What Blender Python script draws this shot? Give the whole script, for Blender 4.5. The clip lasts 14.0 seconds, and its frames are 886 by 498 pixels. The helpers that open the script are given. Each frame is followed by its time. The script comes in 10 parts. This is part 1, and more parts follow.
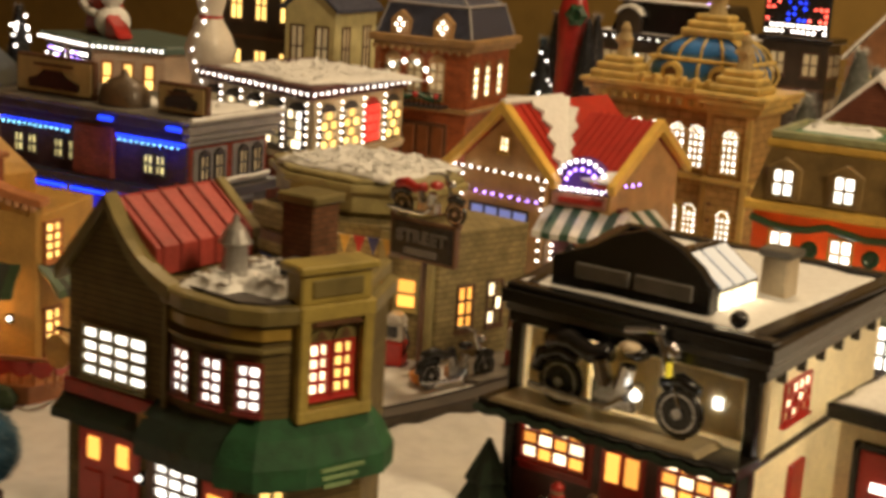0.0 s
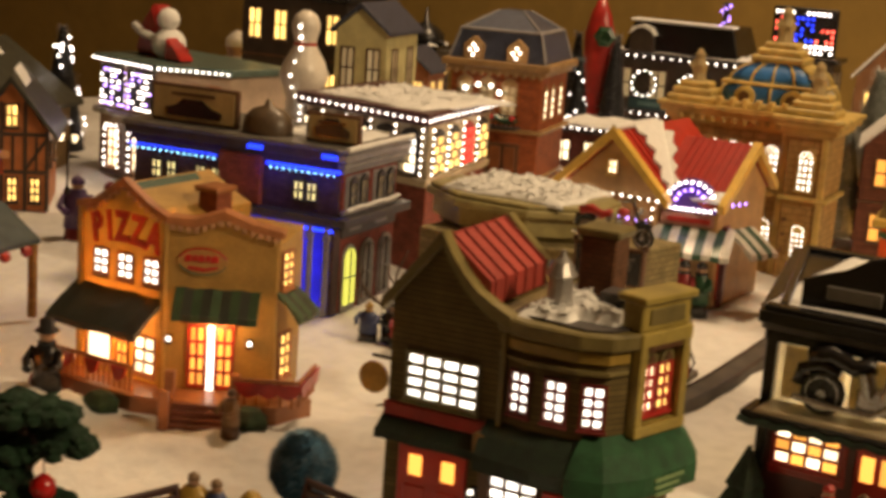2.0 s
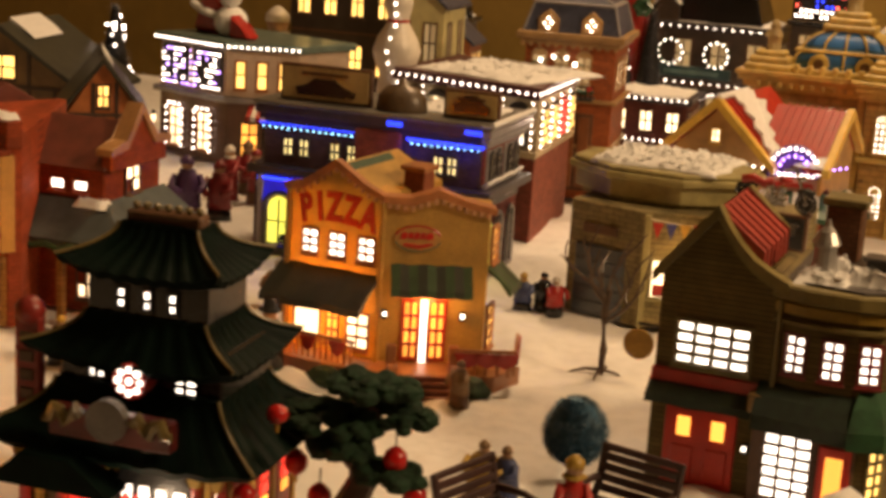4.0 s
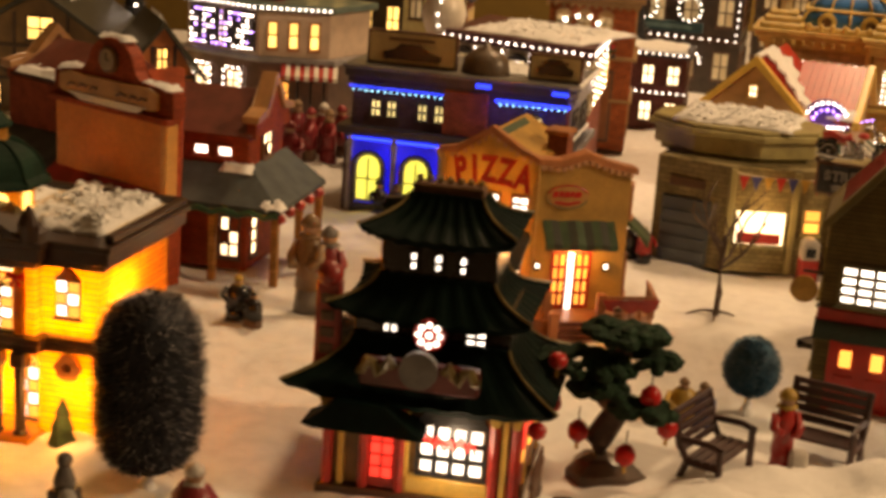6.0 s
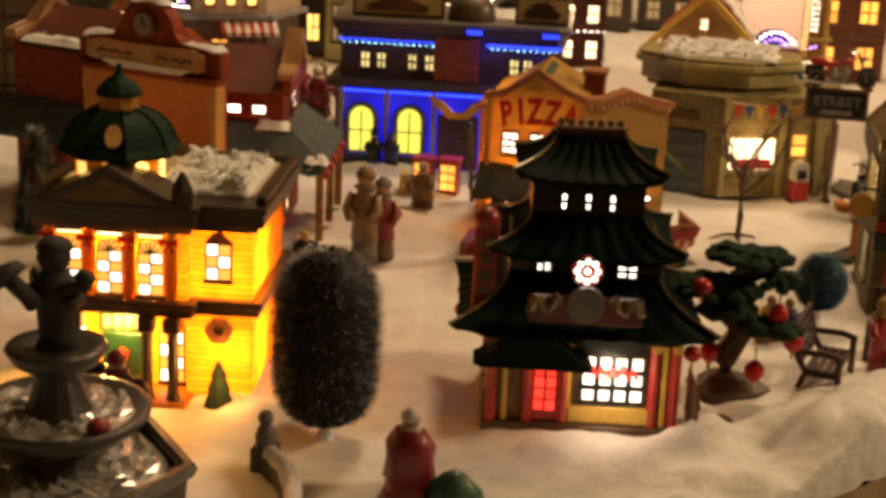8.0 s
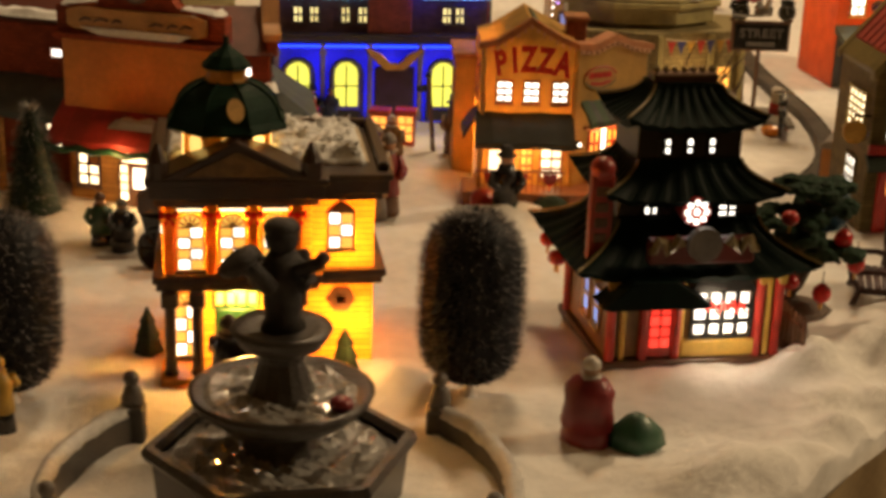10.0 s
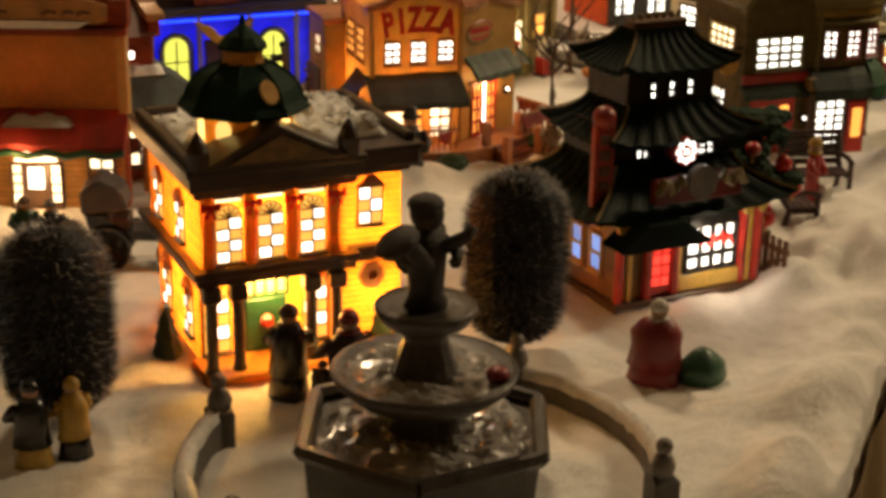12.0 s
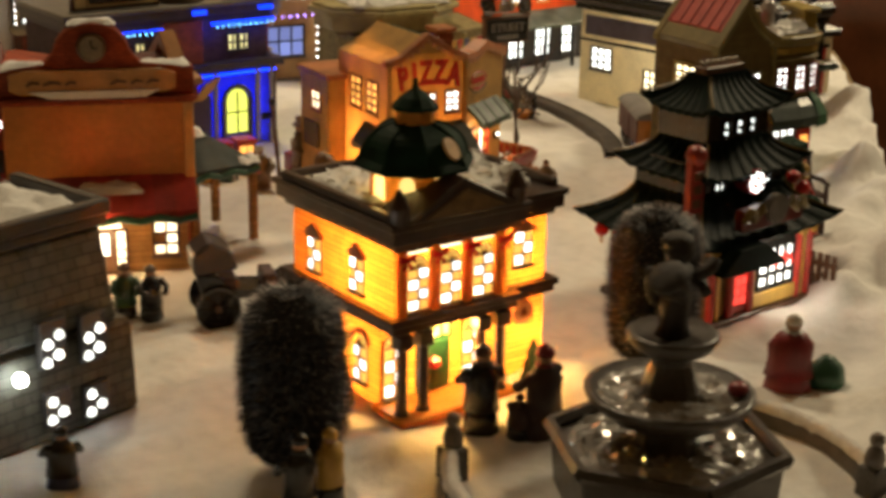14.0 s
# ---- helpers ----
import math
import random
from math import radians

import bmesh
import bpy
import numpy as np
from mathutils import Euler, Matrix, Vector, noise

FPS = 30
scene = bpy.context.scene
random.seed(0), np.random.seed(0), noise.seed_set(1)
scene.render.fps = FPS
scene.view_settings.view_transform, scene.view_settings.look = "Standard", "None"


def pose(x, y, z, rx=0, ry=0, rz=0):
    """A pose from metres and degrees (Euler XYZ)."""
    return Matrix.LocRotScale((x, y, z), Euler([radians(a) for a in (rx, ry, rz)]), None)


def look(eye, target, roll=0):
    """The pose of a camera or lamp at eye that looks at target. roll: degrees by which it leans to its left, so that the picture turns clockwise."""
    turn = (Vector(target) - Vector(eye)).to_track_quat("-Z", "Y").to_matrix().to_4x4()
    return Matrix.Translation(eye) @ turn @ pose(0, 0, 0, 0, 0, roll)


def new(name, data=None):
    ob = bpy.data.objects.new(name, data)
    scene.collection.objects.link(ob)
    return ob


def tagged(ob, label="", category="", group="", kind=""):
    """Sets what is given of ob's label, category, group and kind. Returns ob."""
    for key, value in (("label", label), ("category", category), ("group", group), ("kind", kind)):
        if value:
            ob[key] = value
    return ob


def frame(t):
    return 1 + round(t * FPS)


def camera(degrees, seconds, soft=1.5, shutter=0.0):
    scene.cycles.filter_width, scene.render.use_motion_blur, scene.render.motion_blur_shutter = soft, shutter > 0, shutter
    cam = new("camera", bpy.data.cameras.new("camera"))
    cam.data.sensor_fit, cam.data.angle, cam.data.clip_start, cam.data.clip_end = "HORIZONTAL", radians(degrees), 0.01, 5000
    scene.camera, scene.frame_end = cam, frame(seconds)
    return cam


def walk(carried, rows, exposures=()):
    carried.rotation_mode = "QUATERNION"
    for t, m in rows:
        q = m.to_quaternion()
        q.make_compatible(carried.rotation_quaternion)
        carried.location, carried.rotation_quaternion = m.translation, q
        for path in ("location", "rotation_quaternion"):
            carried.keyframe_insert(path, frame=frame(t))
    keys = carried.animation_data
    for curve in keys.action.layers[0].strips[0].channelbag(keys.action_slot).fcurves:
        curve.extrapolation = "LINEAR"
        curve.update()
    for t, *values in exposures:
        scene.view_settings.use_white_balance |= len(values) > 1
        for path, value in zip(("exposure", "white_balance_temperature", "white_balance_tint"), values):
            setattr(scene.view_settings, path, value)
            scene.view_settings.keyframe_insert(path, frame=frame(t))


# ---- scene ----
cam = camera(32.00, 14.0, soft=3.7, shutter=0.5)
PATH = [
    (0, (0.7696, -0.2347, 0.3310), (0.4819, 0.1592, 0.2210), 3.54),
    (0.5, (0.7182, -0.3059, 0.3406), (0.4488, 0.1008, 0.2308), 3.60),
    (1, (0.6759, -0.3435, 0.3455), (0.4147, 0.0685, 0.2356), 4.06),
    (1.5, (0.6403, -0.3824, 0.3486), (0.3858, 0.0341, 0.2403), 3.80),
    (2, (0.6003, -0.4364, 0.3495), (0.3546, -0.0144, 0.2423), 4.05),
    (2.5, (0.5667, -0.4919, 0.3494), (0.3279, -0.0660, 0.2416), 4.73),
    (3, (0.5320, -0.5353, 0.3467), (0.2963, -0.1084, 0.2361), 4.84),
    (3.2, (0.5081, -0.5386, 0.3401), (0.2757, -0.1099, 0.2295), 4.51),
    (5.3, (0.2992, -0.7132, 0.3780), (0.1312, -0.2605, 0.2481), 3.90),
    (5.5, (0.2811, -0.7275, 0.3775), (0.1172, -0.2734, 0.2471), 3.96),
    (6, (0.2375, -0.7693, 0.3772), (0.0808, -0.3134, 0.2445), 4.01),
    (6.5, (0.1930, -0.8075, 0.3752), (0.0482, -0.3481, 0.2412), 4.10),
    (7, (0.1522, -0.8406, 0.3717), (0.0167, -0.3791, 0.2352), 4.01),
    (7.2, (0.1348, -0.8470, 0.3691), (0.0035, -0.3846, 0.2312), 3.67),
    (9.3, (-0.1531, -0.8895, 0.3805), (-0.1500, -0.4145, 0.2246), 2.36),
    (9.5, (-0.1742, -0.8951, 0.3802), (-0.1671, -0.4204, 0.2236), 2.41),
    (10, (-0.2301, -0.8959, 0.3784), (-0.2109, -0.4228, 0.2178), 2.07),
    (10.5, (-0.2972, -0.8849, 0.3775), (-0.2441, -0.4146, 0.2161), 2.61),
    (11, (-0.3496, -0.8868, 0.3770), (-0.2725, -0.4191, 0.2179), 2.89),
    (11.5, (-0.4170, -0.8700, 0.3738), (-0.3056, -0.4096, 0.2135), 1.95),
    (12, (-0.4931, -0.8458, 0.3743), (-0.3419, -0.4005, 0.2046), 1.04),
    (12.5, (-0.5518, -0.8208, 0.3786), (-0.3656, -0.3886, 0.2096), 1.12),
    (13, (-0.6384, -0.8141, 0.3895), (-0.4084, -0.4025, 0.2231), 1.52),
    (13.5, (-0.7191, -0.7954, 0.3926), (-0.4770, -0.3893, 0.2302), 1.25),
    (14, (-0.7857, -0.7843, 0.3941), (-0.5385, -0.3787, 0.2380), 1.23),
]
walk(cam, [(t, look(eye, target, roll)) for t, eye, target, roll in PATH],
     [(0, -0.06, 6450, 10), (2, -0.01, 6700, 13), (3, 0.0, 7100, 18), (5.5, 0.10, 7600, 20), (7, -0.04, 7400, 18), (9.5, -0.04, 6850, 13), (11.5, -0.13, 6550, 10), (13, -0.06, 6200, 7), (13.5, 0.02, 6000, 5), (14, 0.02, 5850, 4)])

# ---- room light ----
scene.view_settings.exposure = 0.0
world = bpy.data.worlds.new("room_air")
world.use_nodes = True
world.node_tree.nodes["Background"].inputs[0].default_value = (1.0, 0.75, 0.45, 1)
world.node_tree.nodes["Background"].inputs[1].default_value = 0.030
scene.world = world


def area_lamp(name, eye, target, size, watts, colour):
    data = bpy.data.lights.new(name, "AREA")
    data.shape, data.size, data.energy, data.color = "DISK", size, watts, colour
    ob = new(name, data)
    ob.matrix_world = look(eye, target)
    return ob


area_lamp("ceiling_lamp", (0.05, 1.36, 1.85), (0.0, 1.1, 0), 0.40, 23, (1.0, 0.71, 0.41))
area_lamp("room_lamp", (1.75, 0.36, 1.28), (0.1, 0.5, 0), 0.4, 23, (1.0, 0.74, 0.43))


def house_or_fill_lamp(m, x, y, z, watts, colour=(1.0, 0.62, 0.25), size=0.006):
    """The small bulb inside a lit model house, or an unseen fill lamp added outside it."""
    data = bpy.data.lights.new("house_or_fill_lamp", "POINT")
    data.energy, data.color, data.shadow_soft_size = watts, colour, size
    ob = new("house_or_fill_lamp", data)
    ob.location = m @ Vector((x, y, z))
    return ob


# ---- materials ----
MATS = {}


def shader(name):
    mat = bpy.data.materials.new(name)
    mat.use_nodes = True
    nodes, links = mat.node_tree.nodes, mat.node_tree.links
    return mat, nodes, links, nodes["Principled BSDF"]


def glaze(name, colour, rough=0.35, vary=0.35, scale=60.0, bump=0.15, metal=0.0, second=None, coat=0.25, thin=0.0):
    """Painted, glazed ceramic or resin: brushed colour, darker washes, fine relief."""
    if name in MATS:
        return MATS[name]
    mat, nodes, links, bsdf = shader(name)
    coord = nodes.new("ShaderNodeTexCoord")
    info = nodes.new("ShaderNodeObjectInfo")
    big, small = nodes.new("ShaderNodeTexNoise"), nodes.new("ShaderNodeTexNoise")
    big.inputs["Scale"].default_value, big.inputs["Detail"].default_value = scale, 5
    small.inputs["Scale"].default_value, small.inputs["Detail"].default_value = scale * 9, 3
    for n in (big, small):
        links.new(coord.outputs["Object"], n.inputs["Vector"])
    ramp = nodes.new("ShaderNodeValToRGB")
    c = Vector(colour)
    dark = second if second else tuple(c * (1 - vary))
    ramp.color_ramp.elements[0].position, ramp.color_ramp.elements[0].color = 0.3, (*dark, 1)
    ramp.color_ramp.elements[1].position, ramp.color_ramp.elements[1].color = 0.62, (*c, 1)
    links.new(big.outputs["Fac"], ramp.inputs["Fac"])
    grain = nodes.new("ShaderNodeMixRGB")
    grain.blend_type = "MULTIPLY"
    grain.inputs["Fac"].default_value = 0.35
    links.new(ramp.outputs["Color"], grain.inputs["Color1"])
    links.new(small.outputs["Fac"], grain.inputs["Color2"])
    hsv = nodes.new("ShaderNodeHueSaturation")
    span = nodes.new("ShaderNodeMapRange")
    span.inputs["To Min"].default_value, span.inputs["To Max"].default_value = 1.15, 1.5
    links.new(info.outputs["Random"], span.inputs["Value"])
    links.new(span.outputs["Result"], hsv.inputs["Value"])
    links.new(grain.outputs["Color"], hsv.inputs["Color"])
    links.new(hsv.outputs["Color"], bsdf.inputs["Base Color"])
    bsdf.inputs["Roughness"].default_value, bsdf.inputs["Metallic"].default_value = rough, metal
    bsdf.inputs["Coat Weight"].default_value, bsdf.inputs["Coat Roughness"].default_value = coat, 0.2
    b = nodes.new("ShaderNodeBump")
    b.inputs["Strength"].default_value, b.inputs["Distance"].default_value = bump, 0.002
    links.new(small.outputs["Fac"], b.inputs["Height"])
    links.new(b.outputs["Normal"], bsdf.inputs["Normal"])
    if thin:
        porcelain(mat, hsv.outputs["Color"], thin)
    MATS[name] = mat
    return mat


def porcelain(mat, colour, thin):
    """Thin porcelain lets part of the light of the lamp inside through."""
    nodes, links = mat.node_tree.nodes, mat.node_tree.links
    tr, mix = nodes.new("ShaderNodeBsdfTranslucent"), nodes.new("ShaderNodeMixShader")
    mix.inputs["Fac"].default_value = thin
    links.new(colour, tr.inputs["Color"])
    links.new(nodes["Principled BSDF"].outputs[0], mix.inputs[1])
    links.new(tr.outputs[0], mix.inputs[2])
    links.new(mix.outputs[0], nodes["Material Output"].inputs["Surface"])


def coursed(name, colour, mortar, bw=0.008, bh=0.0035, rough=0.6, bump=0.5, boards=False, thin=0.0):
    """Small moulded courses (bricks or boards) pressed into the ceramic."""
    if name in MATS:
        return MATS[name]
    mat, nodes, links, bsdf = shader(name)
    coord = nodes.new("ShaderNodeTexCoord")
    sep, comb = nodes.new("ShaderNodeSeparateXYZ"), nodes.new("ShaderNodeCombineXYZ")
    links.new(coord.outputs["Object"], sep.inputs[0])
    add = nodes.new("ShaderNodeMath")
    links.new(sep.outputs["X"], add.inputs[0])
    links.new(sep.outputs["Y"], add.inputs[1])
    links.new(add.outputs[0], comb.inputs["X"])
    links.new(sep.outputs["Z"], comb.inputs["Y"])
    brick = nodes.new("ShaderNodeTexBrick")
    links.new(comb.outputs[0], brick.inputs["Vector"])
    brick.inputs["Scale"].default_value = 1.0
    brick.inputs["Brick Width"].default_value = 5.0 if boards else bw
    brick.inputs["Row Height"].default_value = bh
    brick.inputs["Mortar Size"].default_value = bh * 0.1
    brick.inputs["Mortar Smooth"].default_value = 0.4
    c = Vector(colour)
    brick.inputs["Color1"].default_value = (*c, 1)
    brick.inputs["Color2"].default_value = (*(c * 0.72), 1)
    brick.inputs["Mortar"].default_value = (*mortar, 1)
    noise_n = nodes.new("ShaderNodeTexNoise")
    noise_n.inputs["Scale"].default_value, noise_n.inputs["Detail"].default_value = 90, 6
    links.new(coord.outputs["Object"], noise_n.inputs["Vector"])
    mix = nodes.new("ShaderNodeMixRGB")
    mix.blend_type, mix.inputs["Fac"].default_value = "OVERLAY", 0.55
    links.new(brick.outputs["Color"], mix.inputs["Color1"])
    links.new(noise_n.outputs["Fac"], mix.inputs["Color2"])
    links.new(mix.outputs["Color"], bsdf.inputs["Base Color"])
    bsdf.inputs["Roughness"].default_value = rough
    bsdf.inputs["Coat Weight"].default_value, bsdf.inputs["Specular IOR Level"].default_value = 0.0, 0.25
    b = nodes.new("ShaderNodeBump")
    b.inputs["Strength"].default_value, b.inputs["Distance"].default_value = bump, 0.0012
    b.invert = True
    links.new(brick.outputs["Fac"], b.inputs["Height"])
    links.new(b.outputs["Normal"], bsdf.inputs["Normal"])
    if thin:
        porcelain(mat, mix.outputs["Color"], thin)
    MATS[name] = mat
    return mat


def glow(name, colour, strength, vary=0.35):
    """A pane or bulb lit by a lamp behind it, brighter in places."""
    if name in MATS:
        return MATS[name]
    mat, nodes, links, bsdf = shader(name)
    info = nodes.new("ShaderNodeObjectInfo")
    span = nodes.new("ShaderNodeMapRange")
    span.inputs["To Min"].default_value, span.inputs["To Max"].default_value = strength * (1 - vary), strength * (1 + vary)
    links.new(info.outputs["Random"], span.inputs["Value"])
    links.new(span.outputs["Result"], bsdf.inputs["Emission Strength"])
    bsdf.inputs["Emission Color"].default_value = (*colour, 1)
    bsdf.inputs["Base Color"].default_value = (*(Vector(colour) * 0.6), 1)
    bsdf.inputs["Roughness"].default_value = 0.3
    MATS[name] = mat
    return mat


def snow_stuff(name, colour=(0.84, 0.83, 0.80), lump=0.004, scale=70):
    if name in MATS:
        return MATS[name]
    mat, nodes, links, bsdf = shader(name)
    coord = nodes.new("ShaderNodeTexCoord")
    a, f = nodes.new("ShaderNodeTexNoise"), nodes.new("ShaderNodeTexNoise")
    a.inputs["Scale"].default_value, a.inputs["Detail"].default_value = scale, 8
    f.inputs["Scale"].default_value, f.inputs["Detail"].default_value, f.inputs["Distortion"].default_value = scale * 8, 6, 1.5
    for n in (a, f):
        links.new(coord.outputs["Object"], n.inputs["Vector"])
    ramp = nodes.new("ShaderNodeValToRGB")
    ramp.color_ramp.elements[0].position, ramp.color_ramp.elements[0].color = 0.25, (*(Vector(colour) * 0.86), 1)
    ramp.color_ramp.elements[1].position, ramp.color_ramp.elements[1].color = 0.6, (*colour, 1)
    links.new(a.outputs["Fac"], ramp.inputs["Fac"])
    links.new(ramp.outputs["Color"], bsdf.inputs["Base Color"])
    bsdf.inputs["Roughness"].default_value = 0.9
    bsdf.inputs["Sheen Weight"].default_value = 0.3
    add = nodes.new("ShaderNodeMath")
    add.operation = "MULTIPLY_ADD"
    add.inputs[1].default_value = 0.25
    links.new(f.outputs["Fac"], add.inputs[0])
    links.new(a.outputs["Fac"], add.inputs[2])
    b = nodes.new("ShaderNodeBump")
    b.inputs["Strength"].default_value, b.inputs["Distance"].default_value = 0.55, lump
    links.new(add.outputs[0], b.inputs["Height"])
    links.new(b.outputs["Normal"], bsdf.inputs["Normal"])
    MATS[name] = mat
    return mat


SNOW = snow_stuff("cotton_snow")
SNOWCAP = snow_stuff("painted_snow", (0.86, 0.86, 0.84), 0.0015, 220)
WARM = glow("window_warm", (1.0, 0.80, 0.48), 2.8)
WHITE = glow("window_white", (1.0, 0.93, 0.80), 3.2)
AMBER = glow("window_amber", (1.0, 0.42, 0.07), 1.7)
GOLDEN = glow("window_golden", (1.0, 0.62, 0.16), 2.2)
REDGLOW = glow("window_red", (1.0, 0.05, 0.03), 1.6)
LED = glow("bulb_white", (1.0, 0.90, 0.78), 7.0)
LEDBLUE = glow("bulb_blue", (0.012, 0.045, 1.0), 4.0)
LEDVIO = glow("bulb_violet", (0.45, 0.25, 1.0), 7.0)
LEDRED = glow("bulb_red", (1.0, 0.10, 0.06), 5.0)
BLACK = glaze("black_gloss", (0.012, 0.012, 0.013), 0.25, 0.3)
CHARCOAL = glaze("charcoal_paint", (0.045, 0.04, 0.04), 0.4)
CREAM = glaze("cream_paint", (0.62, 0.52, 0.36), 0.4, 0.2)
GOLD = glaze("gold_paint", (0.62, 0.36, 0.07), 0.35, 0.4, metal=0.2)
RED = glaze("red_paint", (0.42, 0.025, 0.02), 0.35, 0.3)
GREEN = glaze("green_paint", (0.015, 0.07, 0.03), 0.35, 0.4)
TEAL = glaze("dark_teal_roof", (0.003, 0.010, 0.007), 0.55, 0.5, coat=0.0)
TEAL.node_tree.nodes["Principled BSDF"].inputs["Specular IOR Level"].default_value = 0.07
BROWN = glaze("brown_wood_paint", (0.12, 0.055, 0.025), 0.45, 0.4)
STONE = glaze("grey_stone_resin", (0.16, 0.15, 0.13), 0.4, 0.45, 45, 0.4)

# ---- mesh tools ----


def finish(bm, name, mat, smooth=False):
    bmesh.ops.recalc_face_normals(bm, faces=bm.faces)
    me = bpy.data.meshes.new(name)
    bm.to_mesh(me)
    bm.free()
    if smooth:
        for p in me.polygons:
            p.use_smooth = True
    for m in mat if isinstance(mat, (list, tuple)) else (mat,):
        me.materials.append(m)
    return me


def part(name, bm, mat, parent, label="", m=None, smooth=False):
    me = bm if isinstance(bm, bpy.types.Mesh) else finish(bm, name, mat, smooth)
    ob = new(name, me)
    ob.parent = parent
    if m is not None:
        ob.matrix_local = m
    if label:
        tagged(ob, label)
    return ob


def thing(name, label, category, m, group="", kind=""):
    ob = new(name)
    ob.empty_display_size = 0.01
    ob.matrix_world = m
    return tagged(ob, label, category, group, kind)


def solo(name, bm, mat, m, label, category, group="", kind="", smooth=False):
    ob = new(name, bm if isinstance(bm, bpy.types.Mesh) else finish(bm, name, mat, smooth))
    ob.matrix_world = m
    return tagged(ob, label, category, group, kind)


def at(x, y, z=0.0, yaw=0.0):
    return pose(x, y, z, 0, 0, yaw)


def box(x0, x1, y0, y1, z0, z1, bevel=0.0008, bm=None, taper=0.0):
    own = bmesh.new()
    v = [own.verts.new((x, y, z)) for z in (z0, z1) for y in (y0, y1) for x in (x0, x1)]
    for q in ((0, 1, 3, 2), (4, 6, 7, 5), (0, 4, 5, 1), (2, 3, 7, 6), (0, 2, 6, 4), (1, 5, 7, 3)):
        own.faces.new([v[i] for i in q])
    if taper:
        cx, cy = (x0 + x1) / 2, (y0 + y1) / 2
        for k in v[4:]:
            k.co.x, k.co.y = cx + (k.co.x - cx) * (1 - taper), cy + (k.co.y - cy) * (1 - taper)
    if bevel:
        bmesh.ops.bevel(own, geom=own.edges[:], offset=min(bevel, 0.3 * min(x1 - x0, y1 - y0, z1 - z0)), segments=1, affect="EDGES")
    if bm is None:
        return own
    join(bm, own)
    return bm


def join(bm, other, m=None):
    if m is not None:
        other.transform(m)
    me = bpy.data.meshes.new("tmp")
    other.to_mesh(me)
    other.free()
    bm.from_mesh(me)
    bpy.data.meshes.remove(me)
    return bm


def lathe(profile, seg=20, squash=1.0, wave=0.0, waves=8):
    bm = bmesh.new()
    rings = []
    for r, z in profile:
        ring = []
        for k in range(seg):
            a = 2 * math.pi * k / seg
            rr = r * (1 + wave * math.cos(waves * a))
            ring.append(bm.verts.new((rr * math.cos(a), rr * math.sin(a) * squash, z)))
        rings.append(ring)
    for a, b in zip(rings, rings[1:]):
        for k in range(seg):
            bm.faces.new((a[k], a[(k + 1) % seg], b[(k + 1) % seg], b[k]))
    bm.faces.new(rings[0][::-1])
    bm.faces.new(rings[-1])
    return bm


def tube(points, radius, seg=6, bm=None, end=None):
    bm = bm if bm is not None else bmesh.new()
    pts = [Vector(p) for p in points]
    rings = []
    for i, p in enumerate(pts):
        d = (pts[min(i + 1, len(pts) - 1)] - pts[max(i - 1, 0)]).normalized()
        q = d.to_track_quat("Z", "Y").to_matrix()
        r = radius if end is None else radius + (end - radius) * i / max(1, len(pts) - 1)
        rings.append([bm.verts.new(p + q @ Vector((r * math.cos(6.2832 * k / seg), r * math.sin(6.2832 * k / seg), 0))) for k in range(seg)])
    for a, b in zip(rings, rings[1:]):
        for k in range(seg):
            bm.faces.new((a[k], a[(k + 1) % seg], b[(k + 1) % seg], b[k]))
    bm.faces.new(rings[0][::-1])
    bm.faces.new(rings[-1])
    return bm


def ball(r, c=(0, 0, 0), sub=2, bm=None, sz=1.0):
    own = bmesh.new()
    bmesh.ops.create_icosphere(own, subdivisions=sub, radius=r)
    for v in own.verts:
        v.co.z *= sz
        v.co += Vector(c)
    if bm is None:
        return own
    return join(bm, own)


def slab(outline, y0, y1, bevel=0.0):
    """An outline in x and z, given depth along y."""
    bm = bmesh.new()
    f = [bm.verts.new((x, y0, z)) for x, z in outline]
    b = [bm.verts.new((x, y1, z)) for x, z in outline]
    bm.faces.new(f)
    bm.faces.new(b[::-1])
    for i in range(len(f)):
        j = (i + 1) % len(f)
        bm.faces.new((f[i], b[i], b[j], f[j]))
    if bevel:
        bmesh.ops.bevel(bm, geom=bm.edges[:], offset=bevel, segments=1, affect="EDGES")
    return bm


def plan(outline, z0, z1, bevel=0.0, grow=0.0):
    """An outline in x and y, given height; grow widens the top."""
    bm = bmesh.new()
    cx, cy = sum(p[0] for p in outline) / len(outline), sum(p[1] for p in outline) / len(outline)
    f = [bm.verts.new((x, y, z0)) for x, y in outline]
    b = [bm.verts.new((cx + (x - cx) * (1 + grow), cy + (y - cy) * (1 + grow), z1)) for x, y in outline]
    bm.faces.new(f[::-1])
    bm.faces.new(b)
    for i in range(len(f)):
        j = (i + 1) % len(f)
        bm.faces.new((f[i], f[j], b[j], b[i]))
    if bevel:
        bmesh.ops.bevel(bm, geom=bm.edges[:], offset=bevel, segments=1, affect="EDGES")
    return bm


def oct_plan(cx, cy, r, squash=1.0, n=8, turn=22.5):
    return [(cx + r * math.cos(radians(turn + 360 / n * k)), cy + r * squash * math.sin(radians(turn + 360 / n * k))) for k in range(n)]


CACHE = {}


def cached(key, make, mat, smooth=False):
    full = (key, mat.name)
    if full not in CACHE:
        CACHE[full] = finish(make(), str(key[0]), mat, smooth)
    return CACHE[full]


